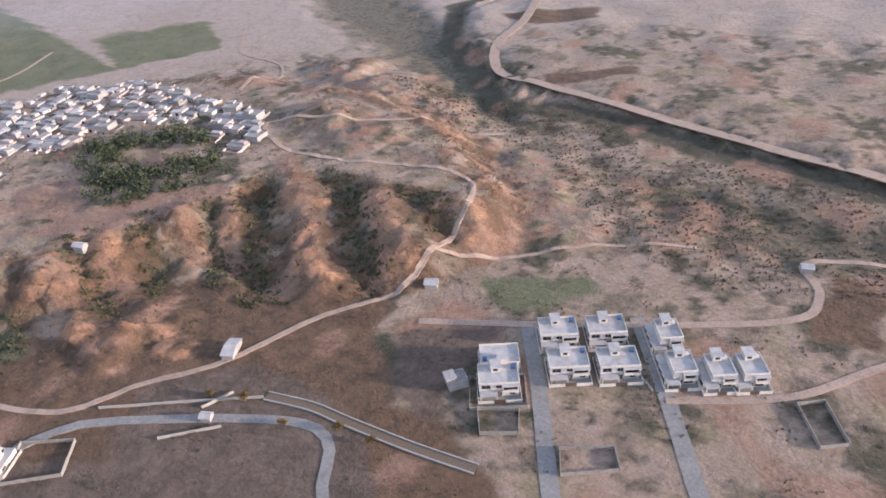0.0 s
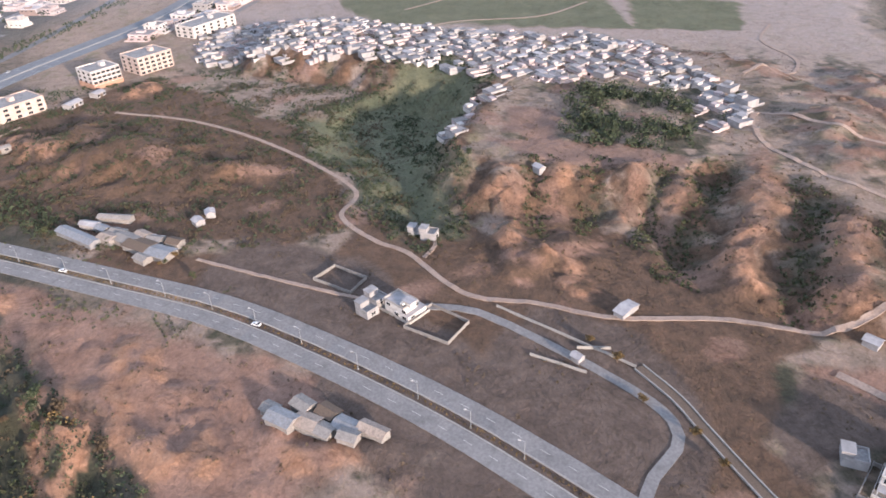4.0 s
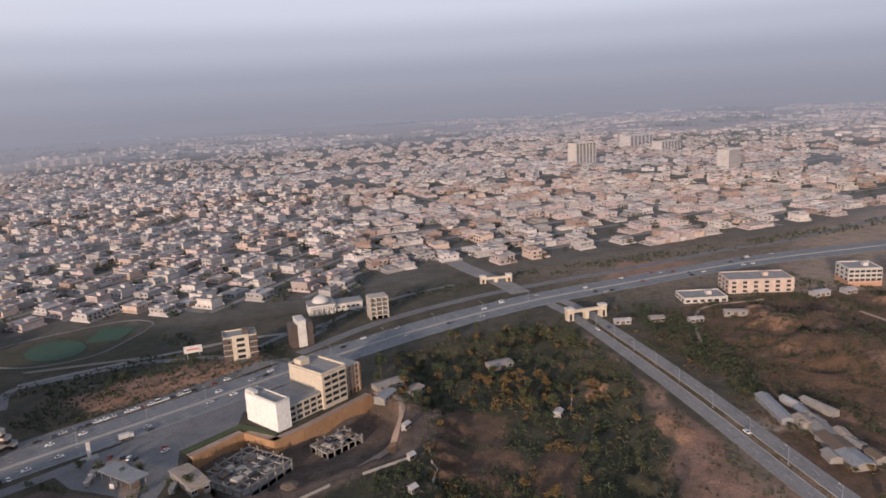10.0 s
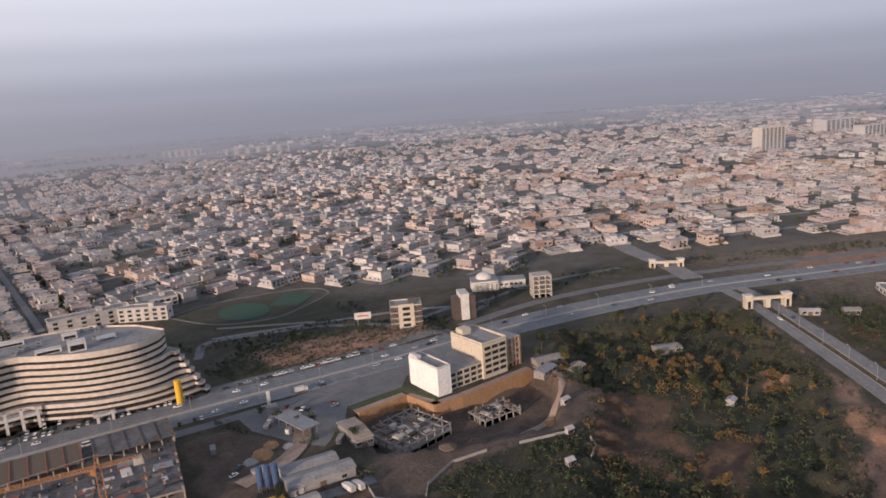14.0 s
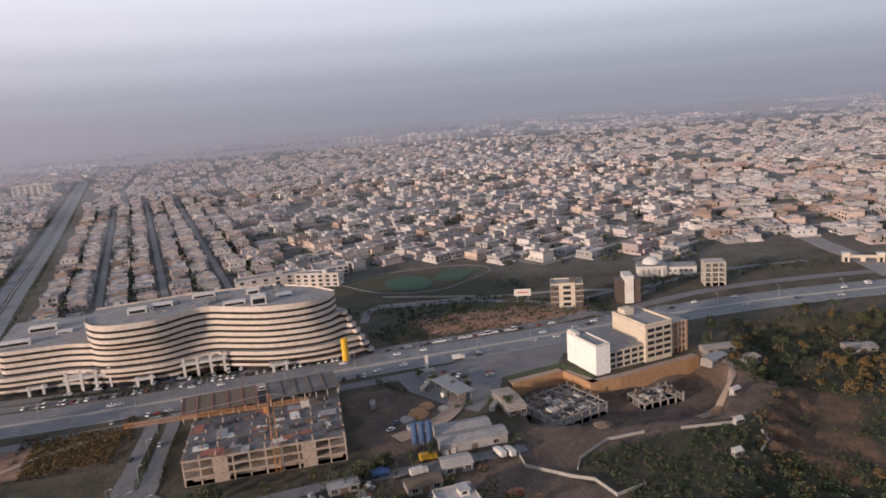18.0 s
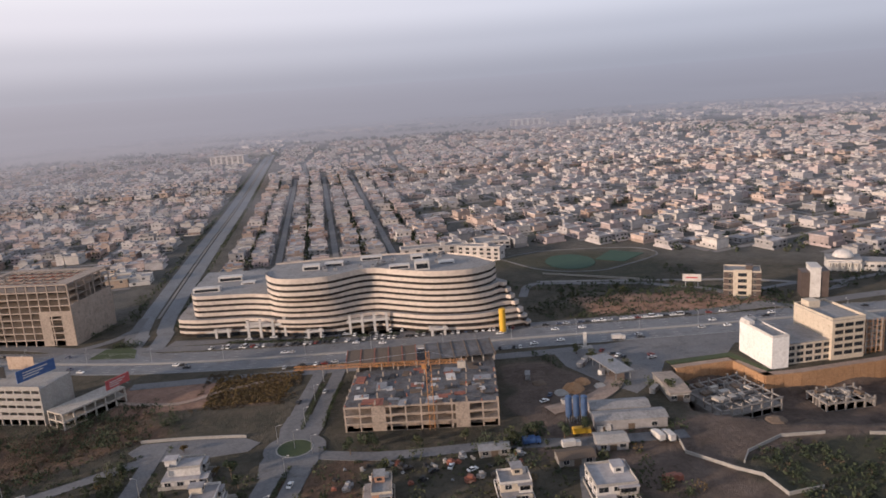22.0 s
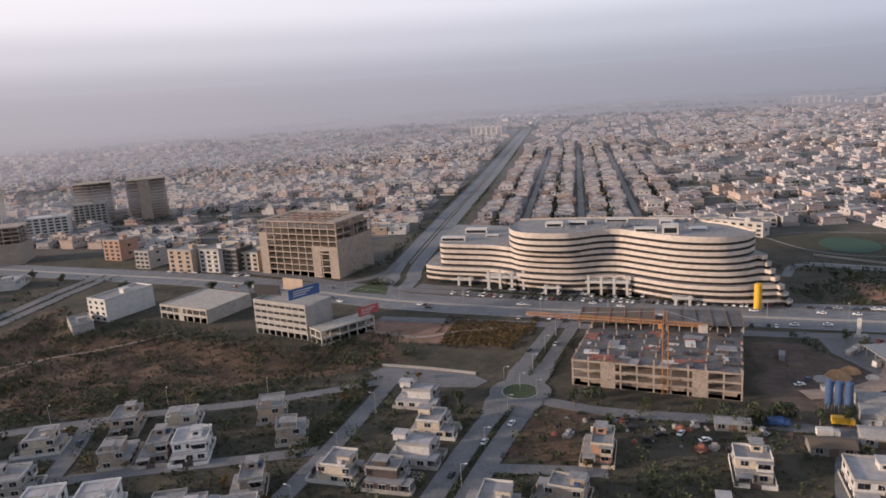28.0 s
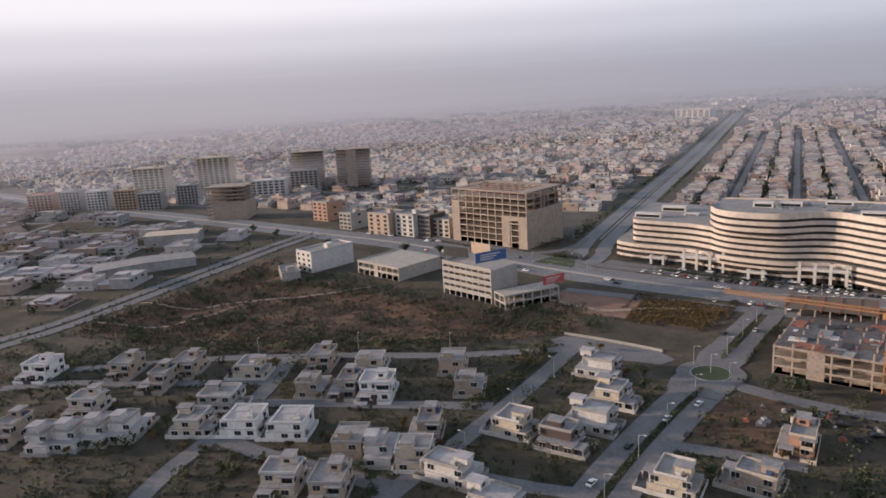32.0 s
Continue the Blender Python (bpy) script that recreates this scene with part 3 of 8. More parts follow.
    zone["plot"] = np.maximum(zone["plot"], built)
    yard = smooth(-5, 6, inside(WORKS, gx, gy) + 0.5 * n)
    yard = np.maximum(yard, smooth(-8, 4, inside(PIT, gx, gy)))
    zone["plot"], zone["earth"] = zone["plot"] * (1 - yard), yard
    near_bluff = np.zeros(gx.shape)
    for (ax, ay, bx, by, hgt, broad) in BLUFFS:
        ex, ey = bx - ax, by - ay
        t = np.clip(((gx - ax) * ex + (gy - ay) * ey) / (ex * ex + ey * ey), 0, 1)
        near_bluff = np.maximum(near_bluff, smooth(broad * 1.25, broad * 0.5, np.hypot(gx - ax - t * ex, gy - ay - t * ey) + 0.35 * n))
    zone["scarp"] = 0.95 * near_bluff * smooth(-0.6, 0.5, wave(gx, gy, 16, 18))
    hollow = smooth(-8, 14, inside(HOLLOW, gx, gy) + n)
    zone["dry"], zone["soil"], zone["scarp"] = zone["dry"] * (1 - hollow), zone["soil"] * (1 - hollow), zone["scarp"] * (1 - hollow)
    zone["crop"], zone["green"] = np.maximum(zone["crop"], 0.8 * hollow), np.maximum(zone["green"], 0.3 * hollow)
    zone["scarp"] = np.maximum(zone["scarp"], 0.5 * slope * smooth(0.7, 1.8, bend) * smooth(-0.2, 0.4, wave(gx, gy, 26, 73)) * smooth(420, 360, gx))
    edge = inside(FAREDGE, gx, gy)
    zone["plot"] = np.maximum(zone["plot"], 0.9 * smooth(-14, -4, edge + 0.3 * n) * smooth(22, 6, edge + 0.3 * n) * smooth(1500, 700, np.hypot(gx, gy)))
    zone["town"] = smooth(-60, 40, np.maximum(inside(CITY_W, gx, gy), np.maximum(np.maximum(inside(CITY_M, gx, gy), inside(CITY_N, gx, gy)), inside(CITY_E, gx, gy))) + n)
    # far ground paled with distance: haze put into the base colour
    zone["far_haze"] = np.maximum(smooth(1700, 3300, np.hypot(gx, gy) + 12 * n), 0.4 * smooth(430, 850, np.hypot(gx, gy) + 3 * n) * smooth(60, -60, gy - 0.1 * gx))
    for poly, kind in FIELDS:
        zone[kind] = np.maximum(zone[kind], smooth(-3, 5, inside(poly, gx, gy) + n * 0.4))
    for k in ("dry", "soil", "scarp", "plot", "green", "far_haze"):
        zone[k] = zone[k] * (1 - np.maximum(zone["till"], 0.8 * zone["crop"] * (gx > 600)))
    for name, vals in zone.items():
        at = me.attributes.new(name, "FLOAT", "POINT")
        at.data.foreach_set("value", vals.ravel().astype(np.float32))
    m, nt, b = material("open_ground", 0.97)
    c = mix(nt, grain(nt, 0.012, 5, coord="World"), (0.3, 0.225, 0.176), (0.225, 0.172, 0.13))
    c = mix(nt, grain(nt, 0.07, 6, 0.65, "World", 0.4, 0.7), c, (0.34, 0.262, 0.21))
    c = mix(nt, grain(nt, 0.045, 6, 0.7, "World", 0.52, 0.66), c, (0.2, 0.17, 0.1))
    # the first tint is painted distance haze, the others are ground colours
    for name, a, bb, sc in (("far_haze", (0.32, 0.275, 0.26), (0.41, 0.357, 0.342), 0.006), ("plot", (0.036, 0.035, 0.022), (0.098, 0.083, 0.058), 0.06), ("green", (0.034, 0.037, 0.02), (0.064, 0.059, 0.034), 0.09), ("till", (0.2, 0.13, 0.1), (0.26, 0.17, 0.13), 0.05), ("dry", (0.075, 0.048, 0.03), (0.15, 0.092, 0.057), 0.12), ("soil", (0.225, 0.132, 0.092), (0.31, 0.196, 0.146), 0.06), ("scarp", (0.31, 0.165, 0.095), (0.39, 0.23, 0.145), 0.2), ("town", (0.075, 0.073, 0.064), (0.135, 0.125, 0.112), 0.03), ("crop", (0.1, 0.11, 0.06), (0.15, 0.15, 0.09), 0.03), ("earth", (0.08, 0.058, 0.046), (0.15, 0.112, 0.09), 0.09)):
        at = nt.nodes.new("ShaderNodeAttribute")
        at.attribute_name = name
        rough = nt.nodes.new("ShaderNodeMath")
        rough.operation, rough.use_clamp = "MULTIPLY_ADD", True
        nt.links.new(grain(nt, 0.2, 5, 0.7, "World", 0.3, 0.7), rough.inputs[0])
        rough.inputs[1].default_value = 1.1
        rough.inputs[2].default_value = -0.55
        total = nt.nodes.new("ShaderNodeMath")
        total.operation, total.use_clamp = "MULTIPLY_ADD", True
        nt.links.new(at.outputs["Fac"], total.inputs[0])
        total.inputs[1].default_value = 1.35
        nt.links.new(rough.outputs[0], total.inputs[2])
        gate = nt.nodes.new("ShaderNodeMath")
        gate.operation = "MULTIPLY"
        gate.use_clamp = True
        nt.links.new(total.outputs[0], gate.inputs[0])
        big = nt.nodes.new("ShaderNodeMath")
        big.operation, big.use_clamp = "MULTIPLY", True
        nt.links.new(at.outputs["Fac"], big.inputs[0])
        big.inputs[1].default_value = 4.0
        nt.links.new(big.outputs[0], gate.inputs[1])
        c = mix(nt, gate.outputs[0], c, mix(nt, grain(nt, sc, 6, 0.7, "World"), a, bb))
    c = mix(nt, 0.4, c, mix(nt, grain(nt, 0.7, 6, 0.75, "World", 0.3, 0.7), (0.6, 0.6, 0.6), (1.05, 1.05, 1.05)), "MULTIPLY")
    c = mix(nt, grain(nt, 0.3, 9, 0.8, "World", 0.56, 0.66), c, mix(nt, 1.0, c, (0.5, 0.52, 0.42), "MULTIPLY"))
    c = mix(nt, grain(nt, 0.055, 7, 0.75, "World", 0.55, 0.7), c, mix(nt, 1.0, c, (1.3, 1.22, 1.15), "MULTIPLY"))
    rill = nt.nodes.new("ShaderNodeTexNoise")
    rill.inputs["Scale"].default_value, rill.inputs["Detail"].default_value, rill.inputs["Roughness"].default_value, rill.inputs["Distortion"].default_value = 0.035, 7.0, 0.62, 0.6
    gp, mid, away, line = (nt.nodes.new(k) for k in ("ShaderNodeNewGeometry", "ShaderNodeMath", "ShaderNodeMath", "ShaderNodeMapRange"))
    nt.links.new(gp.outputs["Position"], rill.inputs["Vector"])
    mid.operation, away.operation, mid.inputs[1].default_value = "SUBTRACT", "ABSOLUTE", 0.5
    nt.links.new(rill.outputs[0], mid.inputs[0])
    nt.links.new(mid.outputs[0], away.inputs[0])
    nt.links.new(away.outputs[0], line.inputs[0])
    line.inputs[1].default_value, line.inputs[2].default_value, line.inputs[3].default_value, line.inputs[4].default_value = 0.003, 0.02, 0.45, 0.0
    c = mix(nt, line.outputs[0], c, mix(nt, 1.0, c, (0.5, 0.46, 0.4), "MULTIPLY"))
    c = mix(nt, 0.5, c, mix(nt, grain(nt, 0.45, 8, 0.8, "World", 0.4, 0.62), (0.65, 0.63, 0.6), (1.25, 1.25, 1.25)), "MULTIPLY")
    nt.links.new(c, b.inputs["Base Color"])
    bn = nt.nodes.new("ShaderNodeBump")
    bn.inputs["Strength"].default_value, bn.inputs["Distance"].default_value = 0.7, 1.3
    nt.links.new(grain(nt, 0.35, 8, 0.7, "World", 0.2, 0.8), bn.inputs["Height"])
    nt.links.new(bn.outputs[0], b.inputs["Normal"])
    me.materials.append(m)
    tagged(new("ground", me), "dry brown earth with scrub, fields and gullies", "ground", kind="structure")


make_ground()


def make_haze_arc(r, thick, label):
    """One low arc with haze put into its emission; thick is how much it hides of what lies behind."""
    n, top = 72, 0.05 * r
    v, f = [], []
    for i in range(n + 1):
        a = radians(-130 + 202 * i / n)
        for k in range(6):
            v.append((r * math.sin(-a), r * math.cos(-a), -40 + (top + 40) * k / 5))
    for i in range(n):
        for k in range(5):
            f.append((i * 6 + k, i * 6 + k + 1, (i + 1) * 6 + k + 1, (i + 1) * 6 + k))
    me = bpy.data.meshes.new("haze_arc")
    me.from_pydata(v, [], f)
    m = bpy.data.materials.new("painted_haze_glow")
    m.use_nodes = True
    nt = m.node_tree
    nt.nodes.clear()
    out, em = nt.nodes.new("ShaderNodeOutputMaterial"), nt.nodes.new("ShaderNodeEmission")
    g, sep = nt.nodes.new("ShaderNodeNewGeometry"), nt.nodes.new("ShaderNodeSeparateXYZ")
    nt.links.new(g.outputs["Position"], sep.inputs[0])
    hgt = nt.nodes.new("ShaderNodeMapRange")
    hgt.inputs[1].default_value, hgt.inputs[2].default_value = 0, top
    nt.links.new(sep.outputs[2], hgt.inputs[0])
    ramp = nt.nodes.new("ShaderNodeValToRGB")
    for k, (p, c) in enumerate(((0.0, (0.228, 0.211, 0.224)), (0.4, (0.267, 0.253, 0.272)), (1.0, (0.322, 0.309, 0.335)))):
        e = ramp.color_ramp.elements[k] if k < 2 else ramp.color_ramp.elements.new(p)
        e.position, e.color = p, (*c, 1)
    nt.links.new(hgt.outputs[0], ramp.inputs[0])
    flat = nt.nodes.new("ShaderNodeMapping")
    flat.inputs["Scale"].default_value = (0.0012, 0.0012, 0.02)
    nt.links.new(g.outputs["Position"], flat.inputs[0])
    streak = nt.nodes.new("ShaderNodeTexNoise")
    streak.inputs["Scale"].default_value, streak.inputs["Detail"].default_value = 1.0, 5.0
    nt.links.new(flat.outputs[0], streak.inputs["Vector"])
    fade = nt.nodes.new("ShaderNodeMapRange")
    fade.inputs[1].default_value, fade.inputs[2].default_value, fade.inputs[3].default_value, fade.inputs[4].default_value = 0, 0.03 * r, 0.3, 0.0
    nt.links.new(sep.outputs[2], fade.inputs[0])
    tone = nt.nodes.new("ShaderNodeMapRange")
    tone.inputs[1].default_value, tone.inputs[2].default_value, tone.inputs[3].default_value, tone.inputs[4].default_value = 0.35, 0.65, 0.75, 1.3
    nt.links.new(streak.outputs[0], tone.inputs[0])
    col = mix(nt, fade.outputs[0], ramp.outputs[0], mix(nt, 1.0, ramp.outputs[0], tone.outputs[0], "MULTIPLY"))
    # emission brightened and warmed on the side towards the sun
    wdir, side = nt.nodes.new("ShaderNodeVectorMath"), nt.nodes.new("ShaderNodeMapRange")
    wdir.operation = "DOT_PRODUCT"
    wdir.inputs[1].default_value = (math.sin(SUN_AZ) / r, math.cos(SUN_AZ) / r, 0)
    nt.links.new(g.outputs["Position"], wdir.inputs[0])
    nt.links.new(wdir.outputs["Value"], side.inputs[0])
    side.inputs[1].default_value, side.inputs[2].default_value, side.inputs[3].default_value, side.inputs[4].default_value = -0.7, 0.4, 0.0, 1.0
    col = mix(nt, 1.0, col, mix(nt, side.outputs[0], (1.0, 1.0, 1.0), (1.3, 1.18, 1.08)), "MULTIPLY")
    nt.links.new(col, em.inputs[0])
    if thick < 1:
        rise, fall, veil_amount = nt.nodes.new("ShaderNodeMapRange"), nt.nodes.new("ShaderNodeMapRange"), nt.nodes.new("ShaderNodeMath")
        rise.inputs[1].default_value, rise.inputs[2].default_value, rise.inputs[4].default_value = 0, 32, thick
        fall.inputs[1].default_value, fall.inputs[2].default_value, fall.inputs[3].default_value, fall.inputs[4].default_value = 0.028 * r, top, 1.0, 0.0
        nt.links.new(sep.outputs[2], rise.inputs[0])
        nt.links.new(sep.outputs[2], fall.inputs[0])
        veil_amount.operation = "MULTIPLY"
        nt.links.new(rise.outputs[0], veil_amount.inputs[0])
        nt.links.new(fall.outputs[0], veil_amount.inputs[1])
        # opacity raised towards the sun, so the painted haze is brighter there
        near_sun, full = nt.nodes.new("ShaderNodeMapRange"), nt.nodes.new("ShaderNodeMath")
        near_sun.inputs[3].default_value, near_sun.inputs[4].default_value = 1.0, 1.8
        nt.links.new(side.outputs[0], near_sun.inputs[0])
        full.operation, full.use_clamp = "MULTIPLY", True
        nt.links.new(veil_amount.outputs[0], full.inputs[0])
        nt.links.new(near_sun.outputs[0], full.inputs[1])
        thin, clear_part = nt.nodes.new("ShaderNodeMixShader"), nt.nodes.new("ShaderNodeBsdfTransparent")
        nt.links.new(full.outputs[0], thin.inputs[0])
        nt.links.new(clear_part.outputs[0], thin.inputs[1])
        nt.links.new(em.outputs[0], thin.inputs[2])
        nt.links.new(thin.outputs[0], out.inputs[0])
    else:
        nt.links.new(em.outputs[0], out.inputs[0])
    me.materials.append(m)
    ob = tagged(new("haze_arc", me), label, "sky", kind="structure")
    ob.visible_shadow = False


# glowing sheets across the city and the plain, in place of haze
make_haze_arc(4600.0, 1.0, "pale lavender glowing sheet for haze over the far plain")
make_haze_arc(3300.0, 0.6, "thin glowing haze sheet before the far plain")
make_haze_arc(2450.0, 0.5, "thin glowing haze sheet beyond the city")
make_haze_arc(900.0, 0.16, "faint glowing haze sheet over the near edge of the city")
make_haze_arc(1330.0, 0.24, "faint glowing haze sheet over the middle of the city")
make_haze_arc(1850.0, 0.3, "faint glowing haze sheet over the far edge of the city")


# ---- roads ----
LAID = []


def ribbon(name, points, width, mat, label, lift=0.14, kind="structure", step=6.0, offset=0.0, category="road", parent=None, level=False):
    LAID.append(name)
    lift += 0.006 * (len(LAID) % 30)
    line = curve(points, step)
    line = line + sides(line) * offset
    nrm = sides(line)
    rows = [line + nrm * s * width / 2 for s in (1.0, 0.5, 0.0, -0.5, -1.0)]
    b = Build()
    n = len(line)
    if level:
        mid = np.convolve(np.pad(np.max([ground_z(r[:, 0], r[:, 1]) for r in rows], axis=0), 6, "edge"), np.ones(13) / 13, "valid")
    edge = []
    for r in rows:
        z = ground_z(r[:, 0], r[:, 1]) + lift
        if level:
            z = mid + lift + 0.4
        edge.append(np.c_[r, z])
    zmax = np.max([e[:, 2] for e in edge], axis=0)
    for e in edge:
        e[:, 2] = 0.5 * e[:, 2] + 0.5 * zmax
    skirt = [edge[0] - (0, 0, 0.5), *edge, edge[-1] - (0, 0, 0.5)]
    v = np.concatenate(skirt)
    f = []
    for k in range(len(skirt) - 1):
        f += [(k * n + i, (k + 1) * n + i, (k + 1) * n + i + 1, k * n + i + 1) for i in range(n - 1)]
    b.add(v.tolist(), f)
    ob = part(name, b, mat, parent)
    return tagged(ob, label, category, kind=kind) if not parent else ob


HIGHWAY = [(-2400, 700), (-1400, 560), (-900, 495), (-600, 468), (-420, 450), (-320, 440), (-230, 420), (-150, 401), (-60, 392), (60, 388), (170, 383), (260, 381), (350, 372), (440, 352), (530, 318), (610, 286), (670, 258), (732, 222), (832, 160), (890, 133), (974, 106), (1081, 81), (1214, 51), (1368, 14), (1550, -32), (1846, -114), (2400, -270), (3600, -640), (5200, -1150)]
AVENUE = [(-164, 425), (-166, 455), (-175, 494), (-201, 733), (-240, 1117), (-345, 2045), (-400, 2600)]
DUAL = [(452, 335), (438, 302), (422, 275), (363, 180), (309, 100), (274, 50), (238, 11), (193, -31), (155, -61), (112, -90), (42, -130)]
LOOP = [(250, -45), (240, -66), (211, -89), (177, -111), (158, -118), (146, -113), (137, -100), (120, -86)]


def dashes(name, points, offset, parent, every=12.0, length=4.0, wide=0.3, lift=0.19):
    lift += 0.2
    line = curve(points, 2.0)
    nrm = sides(line)
    b, gone, k = Build(), 0.0, 0
    mid = line + nrm * offset
    zs = ground_z(mid[:, 0], mid[:, 1]) + lift + 0.02
    step = max(2, int(every / 2))
    for i in range(0, len(mid) - 3, step):
        j = min(len(mid) - 1, i + int(length / 2))
        w = nrm[i] * wide / 2
        b.add([(*(mid[i] - w), zs[i]), (*(mid[j] - w), zs[j]), (*(mid[j] + w), zs[j]), (*(mid[i] + w), zs[i])], [(0, 1, 2, 3)])
    return part(name, b, PAINT, parent)


hw = thing("highway", "wide grey asphalt highway with two carriageways", "road", kind="structure")
for s in (-1, 1):
    ribbon("carriageway", HIGHWAY, 14.5, ASPHALT, "", 0.16, offset=s * 9.0, parent=hw)
    for o in (4.6, 9.0, 13.2):
        dashes("lane_marking", HIGHWAY[4:18], s * o, hw, 14.0, 4.0, 0.3, 0.2)
    dashes("edge_line", HIGHWAY[4:18], s * 16.0, hw, 4.0, 4.0, 0.25, 0.2)
ribbon("median", HIGHWAY, 2.6, KERB, "", 0.42, parent=hw)
ribbon("service_road", [(-330, 468), (-262, 457), (-205, 436), (-150, 425), (-60, 415), (60, 410), (150, 407), (240, 404)], 9.0, LANE, "dusty service road beside the highway", 0.12)
ribbon("service_road", [(250, 405), (330, 412), (420, 398), (500, 372), (580, 340), (702, 300), (754, 272), (889, 235), (1082, 191), (1262, 150)], 9.0, LANE, "dusty service road beside the highway", 0.12)
ribbon("service_road", [(-150, 366), (-80, 366), (60, 362), (110, 362), (200, 352)], 8.0, LANE, "dusty slip road in front of the plots", 0.12)
av = thing("avenue", "straight dual avenue running away into the city", "road", kind="structure")
for s in (-1, 1):
    ribbon("carriageway", AVENUE, 10.5, ASPHALT, "", 0.18, offset=s * 7.6, parent=av, step=20)
ribbon("median", AVENUE[2:], 1.8, BLOCKW, "", 0.3, parent=av, step=20)
dual = thing("dual_carriageway", "pale dual carriageway with a planted median", "road", kind="structure")
for s in (-1, 1):
    ribbon("carriageway", DUAL, 8.6, STREET, "", 0.2, offset=s * 6.8, parent=dual)
    dashes("lane_marking", DUAL, s * 6.8, dual, 12.0, 4.0, 0.25, 0.25)
    ribbon("kerb", DUAL[2:], 0.5, KERB, "", 0.38, offset=s * 2.2, parent=dual)
ribbon("loop_road", LOOP, 4.4, STREET, "grey single-lane road curving round a plot", 0.16)
TRACKS = [
    ([(560, 139), (520, 76), (456, 19), (377, -26), (345, -16), (314, -30), (297, -45), (266, -58), (250, -70), (239, -94), (220, -123), (207, -166), (188, -201), (185, -229), (188, -265), (206, -287), (240, -284), (278, -268)], 3.6),
    ([(278, -268), (330, -262), (370, -285), (327, -306), (281, -341), (240, -384)], 4.0), ([(440, -318), (466, -374), (503, -411), (564, -418), (609, -456)], 3.4),
    ([(-300, -350), (-100, -400), (17, -423), (69, -430), (188, -451), (256, -462), (305, -475), (344, -529), (362, -607), (420, -760)], 11.0),
    ([(165, -190), (108, -223), (32, -273), (22, -300), (34, -325), (3, -343), (-60, -352)], 5.0), ([(54, -203), (16, -230), (-10, -267), (-40, -300)], 4.5),
    ([(185, -229), (150, -262), (120, -290), (80, -310)], 3.0), ([(395, -94), (440, -118), (463, -136), (500, -175)], 3.0), ([(316, -62), (300, -60), (290, -52)], 2.6),
    ([(-378, 250), (-345, 262), (-318, 292), (-286, 312), (-262, 330)], 2.6), ([(-366, 215), (-330, 240), (-318, 292)], 2.2), ([(-150, 345), (-118, 338), (-96, 350), (-70, 360)], 4.0),
    ([(190, 262), (214, 266), (235, 280), (246, 296), (242, 312)], 5.0), ([(250, -45), (262, -20), (290, 20), (320, 60)], 2.6), ([(550, 205), (500, 232), (440, 205), (430, 190)], 2.6), ([(60, 290), (85, 300), (100, 320), (104, 352)], 11.0),
    ([(700, -110), (730, -170), (720, -260), (760, -330)], 3.4), ([(800, -130), (860, -230), (900, -330)], 3.0),
]
for pts, w in TRACKS:
    ribbon("dirt_track", pts, w * TRACK_SCALE, DIRT, "pale beaten-earth track across rough ground", 0.2, step=4.0, level=w > 9)
tagged(part("forecourt", Build().prism([(-125, 289), (-121, 296), (-98, 296), (-76, 293), (-68, 287), (-72, 280), (-94, 277), (-116, 279)], -0.2, 0.16), LANE), "grey paved forecourt beside a curved wall", "pavement", kind="structure")
STREETS = [
    ([(122, -214), (96, -180), (68, -140), (40, -105)], 6.5), ([(84, -244), (55, -206), (28, -168), (5, -138)], 6.5),
    ([(-310, 168), (-258, 205), (-224, 223), (-196, 237), (-167, 249), (-140, 264), (-122, 276), (-110, 282)], 6.5),
    ([(-225, 222), (-209, 190), (-197, 153), (-190, 125), (-175, 90)], 7.5), ([(-197, 153), (-175, 151), (-148, 152), (-120, 154)], 7.0), ([(-205, 178), (-174, 192), (-147, 203), (-117, 216)], 6.5),
    ([(-112, 290), (-112, 250), (-113, 212), (-116, 171), (-119, 120)], 7.5), ([(-320, 140), (-297, 157), (-267, 170), (-212, 197)], 6.0),
    ([(-51, 215), (-26, 218), (-12, 219)], 6.0), ([(-45, 272), (-28, 267), (-8, 264), (32, 264), (68, 260), (110, 258)], 7.0), ([(70, 262), (62, 235), (55, 200)], 6.0), ([(-112, 170), (-86, 172), (-66, 176)], 6.0),
]
for pts, w in STREETS:
    ribbon("street", pts, w, STREET if pts[0][1] < 0 else LANE, "narrow grey residential street", 0.17)
MAINST = [(-66, 60), (-62, 120), (-61, 178), (-59, 210), (-55, 245), (-52, 262)]
for s in (-1, 1):
    ribbon("street", MAINST, 8.0, LANE, "grey colony main street beside a hedge median", 0.19, offset=s * 5.4)
    ribbon("street", [(-51, 294), (-49, 320), (-45, 352), (-43, 372)], 6.5, LANE, "grey street joining the highway", 0.2, offset=s * 5.2)
ROADL = [(-413, 445), (-410, 400), (-405, 365), (-396, 299), (-387, 237), (-383, 200), (-386, 160), (-395, 90), (-410, 0)]
for s in (-1, 1):
    ribbon("road", ROADL, 8.0, LANE, "grey dual road beside the dry belt", 0.2, offset=s * 6.0)
ring = Build()
for i in range(40):
    a0, a1 = 2 * math.pi * i / 40, 2 * math.pi * (i + 1) / 40
    ring.add([(-52 + r * math.cos(a), 278 + r * math.sin(a), z) for a in (a0, a1) for r, z in ((8.2, 0.42), (13.2, 0.42))], [(0, 1, 3, 2)])
tagged(part("roundabout_road", ring, LANE), "ring of grey asphalt round a planted island", "road", kind="structure")
